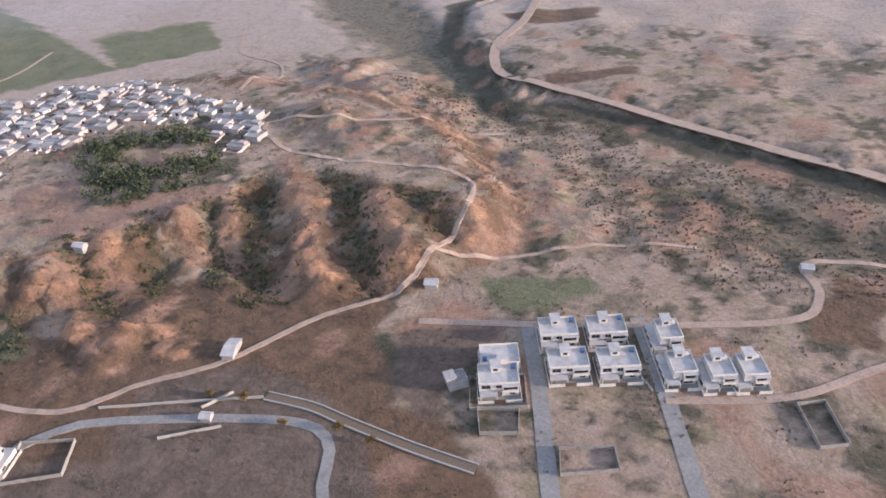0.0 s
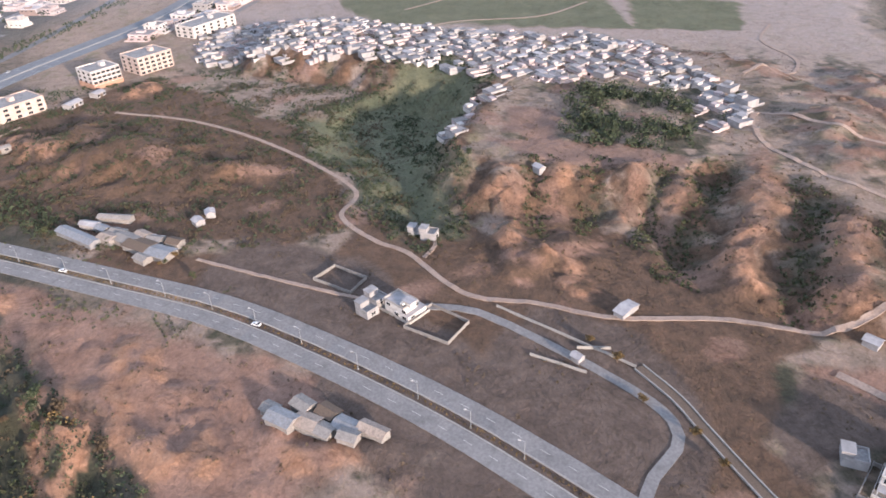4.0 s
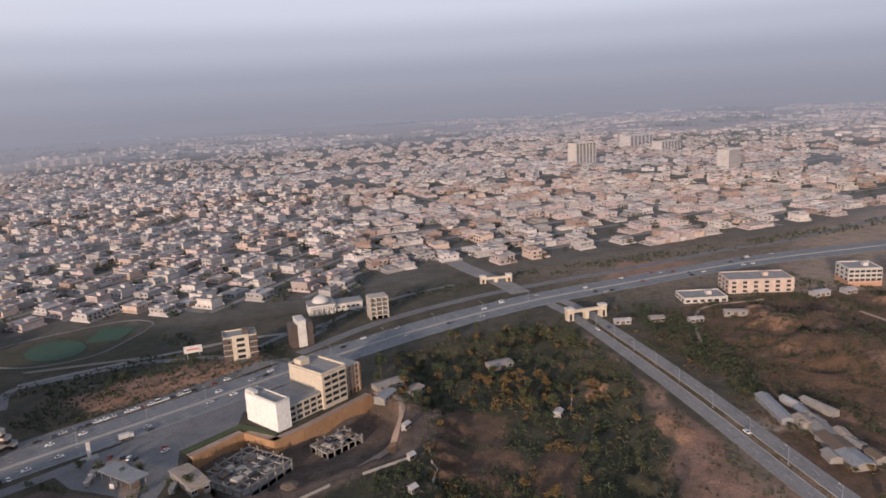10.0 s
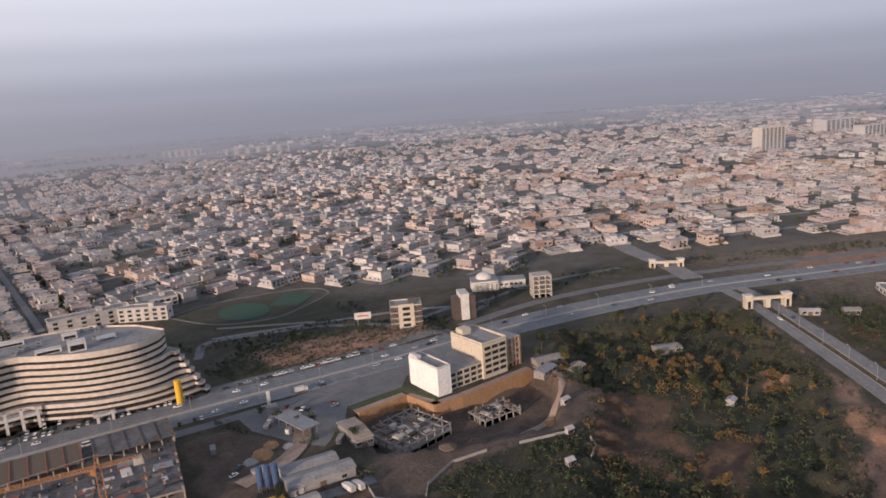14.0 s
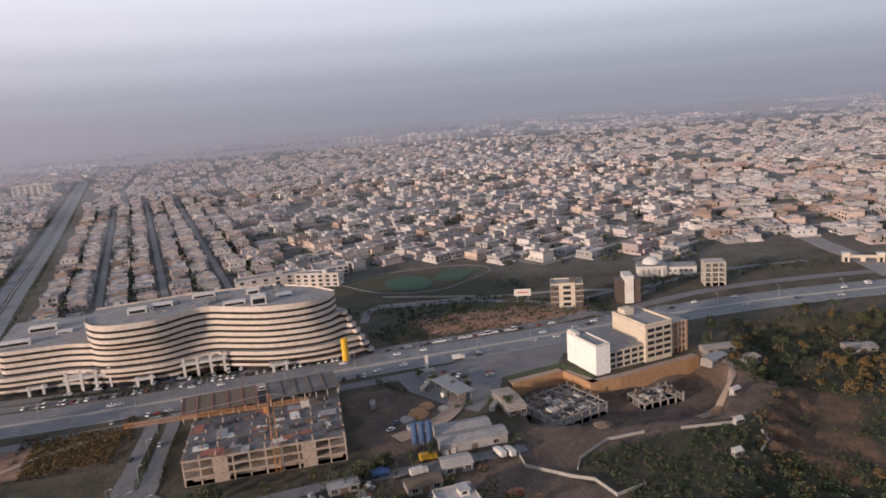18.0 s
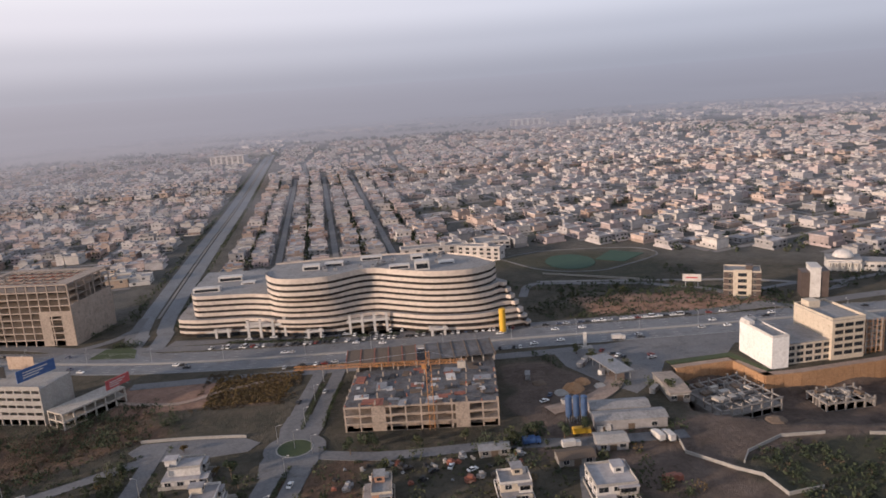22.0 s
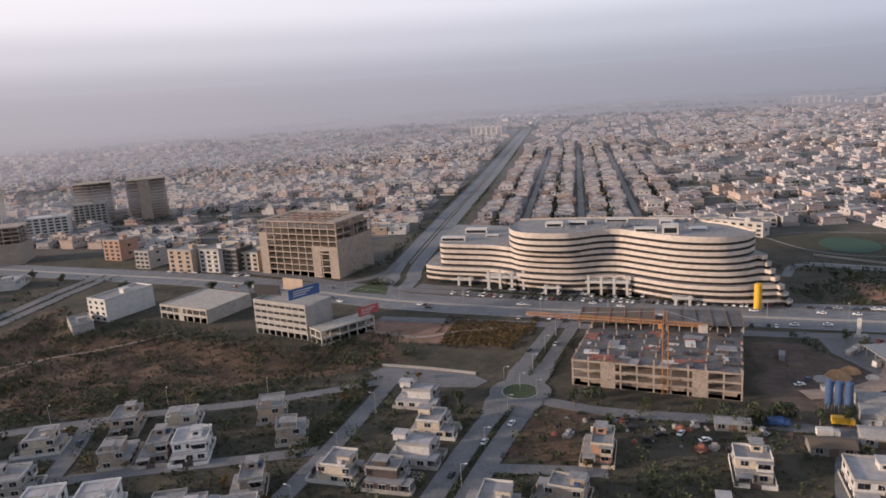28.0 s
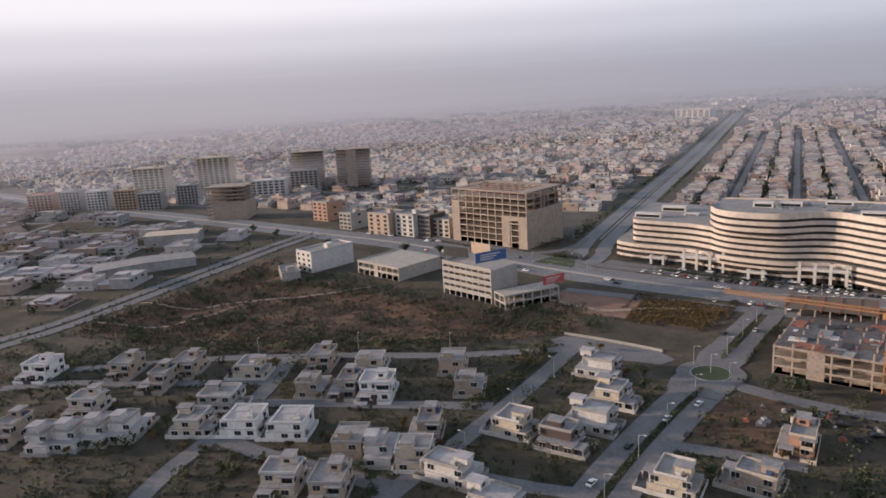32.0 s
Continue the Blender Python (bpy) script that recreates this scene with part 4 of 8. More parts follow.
for poly in ([(-64, 256), (-45, 254), (-41, 266), (-42, 280), (-62, 280), (-65, 268)], [(-60, 284), (-44, 284), (-41, 298), (-41, 310), (-59, 310), (-61, 298)]):
    tagged(part("road_mouth", Build().prism(poly, -0.1, 0.405 if poly[0][1] < 270 else 0.4), LANE), "flared asphalt mouth of a street at the roundabout", "road", kind="structure")
island = thing("roundabout_island", "round planted traffic island with a pale kerb", "traffic island")
disc = [(-52 + 8 * math.cos(a), 278 + 8 * math.sin(a)) for a in np.linspace(0, 6.283, 33)[:-1]]
part("kerb", Build().prism(disc, 0.0, 0.52), KERB, island)
part("lawn", Build().prism([(-52 + (x + 52) * 0.92, 278 + (y - 278) * 0.92) for x, y in disc], 0.4, 0.62), LAWN, island)
for poly, label in (([(-148, 440), (-60, 428), (75, 404), (72, 414), (-20, 420), (-150, 430)], "paved"), ([(78, 362), (150, 372), (190, 372), (182, 358), (166, 338), (131, 335), (122, 318), (104, 300), (92, 316), (80, 340)], "yard")):
    flat = Build().prism(poly, -0.2, 0.1 if label == "yard" else 0.13)
    tagged(part("pavement", flat, LANE), "dusty asphalt apron", "pavement", kind="structure")


# ---- shopping mall with banded curving facade ----
def make_mall():
    mall = thing("shopping_mall", "long pale shopping mall with curving bands and dark window strips", "shopping mall")
    upper = curve([(-87, 450), (-86, 438), (-79, 426), (-67, 420), (-46, 420), (-29, 430), (-17, 431), (-5, 423), (16, 411), (38, 408), (52, 415), (58, 425)], 3.0)
    lower = curve([(-139, 452), (-137, 447), (-128, 445), (-100, 442), (-85, 436), (-67, 430), (-45, 427), (-29, 430), (-17, 430), (-5, 424), (16, 413), (40, 408), (60, 409), (72, 412)], 3.0)
    fl = 3.8
    for k in range(10):
        w = k / 9.0
        tip = 76 - 18 * w
        if k >= 7:
            front = [tuple(p) for p in upper]
            back = [(46, 446), (22, 466), (-32, 472), (-84, 468)]
        else:
            front = []
            for x in np.arange(-139, tip - 3.9, 3.0):
                yl, yu = np.interp(x, lower[:, 0], lower[:, 1]), np.interp(x, upper[4:, 0], upper[4:, 1])
                t = w if x > -84 else 0.0
                front.append((x, yl * (1 - t) + yu * t + (6 * math.exp(-((x + 139) / 3.0) ** 2))))
            ty = 412 + 13 * w
            front += [(tip - 3, ty - 4), (tip - 0.6, ty - 2), (tip, ty)]
            back = [(tip - 12, ty + 22), (22, 476), (-97, 506), (-141, 512)]
            if k < 3:
                front = [(-148, 458), (-147, 449), (-143, 446.5)] + [(x, y - 2.5) for x, y in front[2:]]
                back[-1] = (-150, 512)
        poly = front + back
        cx, cy = np.mean(poly, axis=0)
        z = k * fl
        inner = []
        n = len(poly)
        for i, (x, y) in enumerate(poly):
            tx, tyy = poly[(i + 1) % n][0] - poly[i - 1][0], poly[(i + 1) % n][1] - poly[i - 1][1]
            q = math.hypot(tx, tyy) + 1e-6
            inner.append((x - tyy / q * 0.55, y + tx / q * 0.55))
        strip = 2.3 if k < 2 else 1.6
        part("window_strip", Build().prism(inner, z, z + strip + 0.05), TINTED, mall, "dark recessed window strip")
        part("facade_band", Build().prism(poly, z + strip, z + fl + 0.02, 0, 1), [BANDW, ROOF], mall)
    rail = Build()
    pts = [tuple(p) for p in upper] + [(46, 446), (22, 466), (-32, 472), (-84, 468)]
    for (ax, ay), (bx, by) in zip(pts, pts[1:]):
        rail.add([(ax, ay, 38), (bx, by, 38), (bx, by, 39.1), (ax, ay, 39.1)], [(0, 1, 2, 3)])
        rail.add([(ax, ay + 0.3, 38), (bx, by + 0.3, 38), (bx, by + 0.3, 39.1), (ax, ay + 0.3, 39.1)], [(3, 2, 1, 0)])
    part("parapet", rail, BANDW, mall)
    for x, y, w, d, h, z in ((12, 424, 9, 7, 5.5, 38), (-2, 430, 13, 5, 2.5, 38), (28, 436, 10, 8, 0.9, 38), (-58, 446, 11, 6, 3.2, 38), (-44, 452, 12, 6, 2.4, 38), (10, 452, 8, 6, 3.0, 38), (-20, 462, 14, 6, 2.2, 38), (-128, 456, 17, 5, 3.0, 26.6), (-118, 482, 16, 6, 3.4, 26.6), (-104, 470, 9, 6, 1.2, 26.6), (-60, 490, 20, 7, 3.0, 26.6), (-30, 488, 12, 6, 4.0, 26.6), (0, 480, 12, 5, 3.0, 26.6)):
        part("rooftop_hut", Build().box(x - w / 2, x + w / 2, y - d / 2, y + d / 2, z, z + h).box(x - w / 2 + 1, x + w / 2 - 1, y - d / 2 - 0.1, y - d / 2 + 0.1, z + h * 0.15, z + h * 0.7, 1), [WHITE, GLASS], mall)
    rnd = random.Random(4)
    for _ in range(26):
        x, y = rnd.uniform(-66, 34), rnd.uniform(436, 464)
        part("air_unit", Build().box(x - 1.4, x + 1.4, y - 1, y + 1, 38.0, 39.6).tube((x, y, 39.6), (x, y, 39.9), 0.7, 0.7, 8, 1), [TIN, BLACKP], mall)
    for px, n in ((-100, 4), (-36, 4), (-122, 2), (-62, 2), (14, 2)):
        big = n == 4
        y = float(np.interp(px + 10, lower[:, 0], lower[:, 1])) - (8.5 if big else 6.0)
        hgt = 12.5 if big else 6.0
        for i in range(n):
            part("portico_column", Build().box(px + i * 7.6, px + i * 7.6 + 1.5, y, y + 1.5, 0, hgt).box(px + i * 7.6 - 0.2, px + i * 7.6 + 1.7, y - 0.2, y + 1.7, hgt - 0.6, hgt), WHITE, mall)
        part("portico_canopy", Build().box(px - 1, px + (n - 1) * 7.6 + 2.5, y + 0.4, y + 9, hgt * 0.62, hgt * 0.62 + 0.9).box(px - 1.2, px + (n - 1) * 7.6 + 2.7, y + 0.2, y + 0.6, hgt * 0.6, hgt * 0.62 + 1.3), WHITE, mall)
    for i in range(14):
        x = -135 + i * 7.0
        y = float(np.interp(x, lower[:, 0], lower[:, 1])) - 3.2
        part("shopfront", Build().box(x, x + 5.6, y - 0.3, y + 0.3, 0.1, 2.6).box(x + 0.3, x + 5.3, y - 0.45, y - 0.25, 2.6, 3.4, 1), [GLASS, WHITE if i % 3 else TAN], mall)
    pylon = thing("sign_pylon", "tall yellow cylindrical sign pylon by the roadside", "sign")
    part("drum", Build().tube((57, 401, 0.8), (57, 401, 14.5), 2.0, 2.0, 18), YELLOW, pylon)
    part("base", Build().tube((57, 401, 0), (57, 401, 0.8), 2.6, 2.4, 18), CONC, pylon)
    part("cap", Build().tube((57, 401, 14.5), (57, 401, 15.0), 2.15, 1.6, 18), YELLOW, pylon)


make_mall()


# ---- buildings of many kinds ----
def place(ob, x, y, rz=0.0, z=None):
    ob.matrix_basis = pose(x, y, gz(x, y) if z is None else z, 0, 0, rz)
    return ob


def window_mesh(w=1.5, h=1.4, frame_mat=None):
    b = Build().box(-w / 2 - 0.1, w / 2 + 0.1, -0.06, 0.1, -h / 2 - 0.1, h / 2 + 0.1, 0)
    b.box(-w / 2, w / 2, -0.09, -0.05, -h / 2, h / 2, 1).box(-0.04, 0.04, -0.11, -0.05, -h / 2, h / 2, 0)
    b.box(-w / 2 - 0.25, w / 2 + 0.25, -0.35, 0.1, h / 2 + 0.12, h / 2 + 0.24, 0)
    return b.mesh("window", [frame_mat or WHITE, GLASS])


WIN = {k: window_mesh(w, h, m) for k, w, h, m in (("std", 2.3, 1.7, WHITE), ("wide", 3.3, 1.9, GREYP), ("tall", 1.2, 2.2, GREYP), ("dark", 2.2, 1.5, DARKP))}


def put_window(parent, kind, x, y, z, rz):
    ob = part("window", WIN[kind], None, parent)
    ob.matrix_basis = pose(x, y, z, 0, 0, rz)
    return ob


def block_building(label, w, d, floors, wall, fh=3.3, bays=4, side=3, kind="wide", category="building", group="", trim=None, ledges=True, name="building"):
    ob = thing(name, label, category, group)
    h = floors * fh
    part("wall", Build().box(-w / 2, w / 2, -d / 2, d / 2, -1.0, h), wall, ob)
    b = Build().box(-w / 2 - 0.1, w / 2 + 0.1, -d / 2 - 0.1, d / 2 + 0.1, h, h + 0.2)
    part("roof", b, ROOF, ob)
    p = Build()
    for x0, x1, y0, y1 in ((-w / 2, w / 2, -d / 2, -d / 2 + 0.25), (-w / 2, w / 2, d / 2 - 0.25, d / 2), (-w / 2, -w / 2 + 0.25, -d / 2 + 0.25, d / 2 - 0.25), (w / 2 - 0.25, w / 2, -d / 2 + 0.25, d / 2 - 0.25)):
        p.box(x0, x1, y0, y1, h + 0.2, h + 1.1)
    part("parapet", p, trim or wall, ob)
    part("stair_tower", Build().box(w * 0.1, w * 0.1 + 4, -2, 3, h + 0.2, h + 3.0).box(w * 0.1 - 0.3, w * 0.1 + 4.3, -2.3, 3.3, h + 3.0, h + 3.2), wall, ob)
    for f in range(floors):
        z = f * fh + 1.8
        if name == "apartment_building":
            for i in range(bays):
                x = -w / 2 + (i + 0.5) * w / bays
                if f == 0:
                    part("window_bay", Build().box(x - w / bays * 0.32, x + w / bays * 0.32, -d / 2 - 0.1, -d / 2 + 0.1, 1, h - 0.8), GLASS, ob)
            part("balcony_slab", Build().box(-w / 2 - 0.5, w / 2 + 0.5, -d / 2 - 0.9, d / 2 + 0.5, f * fh + 2.7, f * fh + 3.9), trim or wall, ob)
            continue
        for i in range(bays):
            put_window(ob, kind, -w / 2 + (i + 0.5) * w / bays, -d / 2, z, 0)
        for i in range(side):
            put_window(ob, kind, -w / 2, -d / 2 + (i + 0.5) * d / side, z, -90)
        if side > 1 and f % 2:
            put_window(ob, kind, w / 2, 0, z, 90)
        if ledges and f:
            part("ledge", Build().box(-w / 2 - 0.35, w / 2 + 0.35, -d / 2 - 0.5, -d / 2 + 0.1, f * fh - 0.2, f * fh + 0.1), trim or wall, ob)
    return ob


def frame_building(label, w, d, floors, fh=3.8, nx=7, ny=4, mat=None, infill=(), top_bare=0, parapet=0.0, open_top=False, name="unfinished_building", category="building"):
    """A raw concrete skeleton: slabs, columns, edge beams and, on the sides named, infill walls."""
    mat = mat or CONC
    ob = thing(name, label, category)
    for k in range(floors + 1):
        z = k * fh
        up = z + (parapet if parapet and k else 0.02)
        if open_top and k == floors:
            for i in range(nx + 1):
                x = -w / 2 + 0.7 + (w - 1.4) * i / nx
                part("beam", Build().box(x - 0.3, x + 0.3, -d / 2 + 0.36, d / 2, z - 0.6, z), mat, ob)
            for j in range(1, ny + 1):
                y = -d / 2 + 0.4 + (d - 0.8) * j / ny
                part("cross_beam", Build().box(-w / 2 + 0.36, w / 2, y - 0.3, y + 0.3, z - 0.55, z + 0.02), mat, ob)
        else:
            part("floor_slab", Build().box(-w / 2 + 0.36, w / 2, -d / 2 + 0.36, d / 2, z - 0.35, z), mat, ob)
        part("edge_beam", Build().prism([(-w / 2 - 0.05, d / 2), (-w / 2 - 0.05, -d / 2 - 0.05), (w / 2, -d / 2 - 0.05), (w / 2, -d / 2 + 0.355), (-w / 2 + 0.355, -d / 2 + 0.355), (-w / 2 + 0.355, d / 2)], z - 0.75, up), mat, ob)
    for i in range(nx + 1):
        for j in range(ny + 1):
            if 0 < i < nx and 0 < j < ny and (i + j) % 2:
                continue
            x, y = -w / 2 + 0.4 + (w - 0.8) * i / nx, -d / 2 + 0.4 + (d - 0.8) * j / ny
            part("column", Build().box(x - 0.35, x + 0.35, y - 0.35, y + 0.35, -1, floors * fh + (1.4 if top_bare and (i + j) % 3 else 0)), mat, ob)
    for side, a, b, z0, z1 in infill:
        wl = Build()
        if side == "front":
            wl.box(a * w - w / 2, b * w - w / 2, -d / 2 + 0.1, -d / 2 + 0.4, z0 * fh, z1 * fh - 0.35)
        elif side == "left":
            wl.box(-w / 2 + 0.1, -w / 2 + 0.4, a * d - d / 2, b * d - d / 2, z0 * fh, z1 * fh - 0.35)
        elif side == "right":
            wl.box(w / 2 - 0.4, w / 2 - 0.1, a * d - d / 2, b * d - d / 2, z0 * fh, z1 * fh - 0.35)
        elif side == "back":
            wl.box(a * w - w / 2, b * w - w / 2, d / 2 - 0.4, d / 2 - 0.1, z0 * fh, z1 * fh - 0.35)
        else:
            wl.box(a * w - w / 2, b * w - w / 2, -0.3, 0.3, z0 * fh, z1 * fh - 0.35)
        part("infill_wall", wl, mat, ob)
    return ob


# the tall skeleton by the avenue
cb = frame_building("nine-storey raw concrete skeleton with brown infill panels", 71, 46, 9, 4.55, 10, 5, FRAME,
                    [("front", 0.0, 0.11, 0, 7), ("front", 0.68, 0.78, 0, 5.2), ("front", 0.9, 1.0, 0, 5.2), ("front", 0.78, 0.9, 4.4, 5.2), ("right", 0.0, 1.0, 0, 6), ("left", 0.1, 0.9, 0, 5), ("back", 0.05, 0.95, 0, 8), ("mid", 0.0, 1.0, 0, 8)], open_top=True)
for x0, x1, y0, y1 in ((-35.1, 35.1, -22.6, -19), (-35.1, 35.1, 17, 22.9), (-35.1, -31, -19, 17), (25, 35.1, -19, 17)):
    part("roof_rim", Build().box(x0, x1, y0, y1, 40.55, 40.98), FRAME, cb)
part("roof_wall", Build().box(-30, 24, 10, 10.4, 36.4, 40.4).box(-30, 24, -8, -7.7, 36.4, 39.6), RUST, cb, "red-brown primed wall in the roof court")
place(cb, -243, 478, -10.5)
# low skeleton with the tower crane
cr = frame_building("half-built three-storey concrete frame beside a tower crane", 68, 66, 3, 3.9, 10, 8, FRAME, [("front", 0.18, 0.27, 0, 3), ("front", 0.72, 0.81, 0, 3), ("mid", 0.02, 0.98, 0, 3)], top_bare=1)
place(cr, 6, 318, -6)
# walls added close behind the front to lighten bays that are otherwise black
for k in range(3):
    part("bay_fill_wall", Build().box(-31, 32, -29.2 + 2 * k, -28.9 + 2 * k, 3.9 * k, 3.9 * k + 3.5), FRAME, cr)
part("top_slab", Build().box(-33.6, 34, -32.6, 33, 11.72, 11.8), SLAB, cr, "dark stained top slab")
for i in range(11):
    for j in range(5):
        x, y = -33.2 + 66.4 * i / 10, -32.4 + 8.1 * j
        part("starter_column", Build().box(x - 0.3, x + 0.3, y - 0.3, y + 0.3, 11.8, 12.6 + 0.8 * ((i * 7 + j * 3) % 3)), FRAME if (i * 5 + j) % 3 else RUST, cr)
rnd = random.Random(9)
for i in range(70):
    x, y = rnd.uniform(-26, 36), rnd.uniform(287, 326)
    s = rnd.uniform(1.2, 4.2)
    st = place(thing("formwork_stack", "stack of formwork boards and sheets on the slab", "building material", "stacks on the slab"), x, y, rnd.choice((-6, 84)) + rnd.uniform(-9, 9), 11.8)
    part("board", Build().box(-s, s, -s * 0.6, s * 0.6, 0, rnd.uniform(0.15, 0.7)), [TIN, BARK, BLACKP, RUST, WHITE, BARK, SLAB][i % 7], st)
canopy = thing("slab_deck", "newer grey deck raised over the rear half of the frame", "building")
for x0, x1, m in ((-32, 3, BARK), (8, 42, SLAB)):
    part("deck", Build().box(x0, x1, 328, 350, 15.2, 15.6), m, canopy)
    for i in range(6):
        part("deck_beam", Build().box(x0 + (x1 - x0) * i / 5 - 0.25, x0 + (x1 - x0) * i / 5 + 0.25, 327.8, 350.2, 14.6, 15.9), RUST if x0 < 0 else BARK, canopy)
    for i in range(7):
        for j in (329, 349):
            part("post", Build().box(x0 + 0.5 + i * (x1 - x0 - 1) / 6 - 0.25, x0 + 0.5 + i * (x1 - x0 - 1) / 6 + 0.25, j - 0.25, j + 0.25, 11.7, 15.2), CONC, canopy)


def tower_crane(x, y, h, jib, rz):
    ob = thing("tower_crane", "orange lattice tower crane with a long jib", "crane")

    def lattice(b, a, c, s, up):
        a, c = Vector(a), Vector(c)
        n = max(2, int((c - a).length / (s * 1.1)))
        ax = (c - a).normalized()
        u = ax.cross(Vector(up)).normalized() * s / 2
        v = ax.cross(u).normalized() * s / 2
        cs = [u + v, u - v, -u - v, -u + v]
        for q in cs:
            b.tube(a + q, c + q, 0.11, 0.11, 4)
        for i in range(n):
            p0, p1 = a + (c - a) * (i / n), a + (c - a) * ((i + 1) / n)
            for k in range(4):
                b.tube(p0 + cs[k], p1 + cs[(k + 1) % 4], 0.06, 0.06, 4)
        return b

    part("mast", lattice(Build(), (0, 0, 0), (0, 0, h), 2.2, (0, 1, 0)), ORANGE, ob)
    part("jib", lattice(Build(), (1, 0, h + 1), (jib, 0, h + 1), 1.3, (0, 0, 1)), ORANGE, ob)
    part("counter_jib", lattice(Build(), (-1, 0, h + 1), (-16, 0, h + 1), 1.3, (0, 0, 1)), ORANGE, ob)
    part("cab", Build().box(0.8, 2.8, -1.0, 1.0, h - 1.6, h + 0.4), ORANGE, ob)
    part("counterweight", Build().box(-16, -12.5, -1.2, 1.2, h - 1.8, h + 1.0), CONC, ob)
    part("peak", lattice(Build(), (0, 0, h), (0, 0, h + 6), 1.4, (0, 1, 0)), ORANGE, ob)
    for e in (jib * 0.75, -14):
        part("tie_rod", Build().tube((0, 0, h + 6), (e, 0, h + 2), 0.07, 0.07, 5), STEEL, ob)
    return place(ob, x, y, rz)


tower_crane(7, 284, 30, 58, 173)


# ---- white hotel block over the excavation ----
def make_hotel():
    rz = 5.0
    lbl = thing("hotel_block", "white slab-walled building with a balconied cream tower", "building")
    part("white_wall", Build().box(0, 8.5, 0, 31, -1, 16), BRIGHT, lbl)
    p = Build()
    for x0, x1, y0, y1, hh in ((0, 0.4, 0, 31, 17.2), (8.1, 8.5, 0, 31, 16.9), (0.4, 8.1, 0, 0.4, 17.2), (0.4, 8.1, 30.6, 31, 17.6), (0.4, 3, 22, 30.6, 18.4)):
        p.box(x0, x1, y0, y1, 16, hh)
    part("parapet", p, WHITE, lbl)
    part("roof", Build().box(0.4, 8.1, 0.4, 30.6, 16.0, 16.2), ROOF, lbl)
    part("link_block", Build().box(8.5, 33, 3, 31, -1, 10.5), CREAM, lbl)
    part("link_roof", Build().box(8.5, 33, 2.8, 31, 10.5, 10.8), ROOF, lbl)
    for f in range(3):
        for i in range(5):
            put_window(lbl, "wide", 11.5 + i * 4.6, 3.0, 1.8 + f * 3.3, 0)
    tw = part("tower_wall", Build().box(31, 48, 1, 34, -1, 20.5), CREAM, lbl)
    part("tower_roof", Build().box(31, 48, 1, 34, 20.5, 20.8), ROOF, lbl)
    p = Build()
    for x0, x1, y0, y1 in ((31, 48, 1, 1.3), (31, 48, 33.7, 34), (31, 31.3, 1.3, 33.7), (47.7, 48, 1.3, 33.7)):
        p.box(x0, x1, y0, y1, 20.8, 22.0)
    part("tower_parapet", p, CREAM, lbl)
    part("lift_tower", Build().box(33, 39, 24, 31, 20.8, 24.5), CREAM, lbl)
    for f in range(5):
        z = 2.6 + f * 3.6
        for i in range(3):
            x = 32.4 + i * 5.2
            # flat dark panel painting the shade inside an open balcony
            part("balcony_shade", Build().box(x, x + 4.2, 0.85, 1.1, z, z + 1.9), GLASS, tw, "dark panel for the shade in an open balcony")
            part("balcony_rail", Build().box(x - 0.2, x + 4.4, 0.3, 0.9, z - 0.9, z - 0.05), CREAM, tw)
    for k in range(6):
        part("rear_slab", Build().box(48, 60, 4, 32, k * 3.6 - 0.4, k * 3.6), CONC, lbl, "raw slab behind scaffolding")
    for i in range(5):
        for j in range(3):
            part("column", Build().box(48.3 + i * 2.8, 48.9 + i * 2.8, 4.2 + j * 13.4, 4.8 + j * 13.4, -1, 18.2), CONC, lbl)
    part("rear_wall", Build().box(49, 59, 10, 10.4, 0, 17.6), BRICK, lbl)
    for i in range(7):
        part("scaffold_pole", Build().tube((48 + i * 2, 3.2, 0), (48 + i * 2, 3.2, 18.5), 0.1, 0.1, 5), ORANGE, lbl)
    for k in range(9):
        part("scaffold_ledger", Build().tube((48, 3.2, k * 2 + 1), (60, 3.2, k * 2 + 1), 0.09, 0.09, 5), ORANGE, lbl)
    place(lbl, 175.5, 312, rz, 0)
    lbl.matrix_basis = lbl.matrix_basis @ Matrix.Diagonal((1.06, 0.9, 1, 1))
    wall = thing("retaining_wall", "orange earth shoring wall round the building pit", "retaining wall")
    line = [(132, 323), (163, 326), (168, 304), (186, 304), (238, 310)]
    for k, ((ax, ay), (bx, by)) in enumerate(zip(line, line[1:])):
        n = max(2, int(math.hypot(bx - ax, by - ay) / 4))
        q = Vector((by - ay, ax - bx)).normalized() * 0.5
        for i in range(n):
            x0, y0, x1, y1 = ax + (bx - ax) * i / n, ay + (by - ay) * i / n, ax + (bx - ax) * (i + 0.96) / n, ay + (by - ay) * (i + 0.96) / n
            part("shoring_panel", Build().prism([(x0 - q.x, y0 - q.y), (x1 - q.x, y1 - q.y), (x1 + q.x, y1 + q.y), (x0 + q.x, y0 + q.y)], -9.5, 0.6 + 0.12 * (i % 2)), SHORING, wall)
    for (ax, ay), (bx, by) in zip(line, line[1:]):
        q = Vector((ay - by, bx - ax)).normalized()
        part("coping", Build().prism([(ax + q.x * 0.5, ay + q.y * 0.5), (bx + q.x * 0.5, by + q.y * 0.5), (bx + q.x * 5, by + q.y * 5), (ax + q.x * 5, ay + q.y * 5)], -0.6, 0.35), DIRT, wall, "beaten earth behind the shoring")
    part("verge", Build().prism([(132, 329), (164, 332), (172, 309.5), (174.5, 310.5), (167, 337), (131, 333)], 0.1, 0.55), LAWN, wall, "strip of green turf")
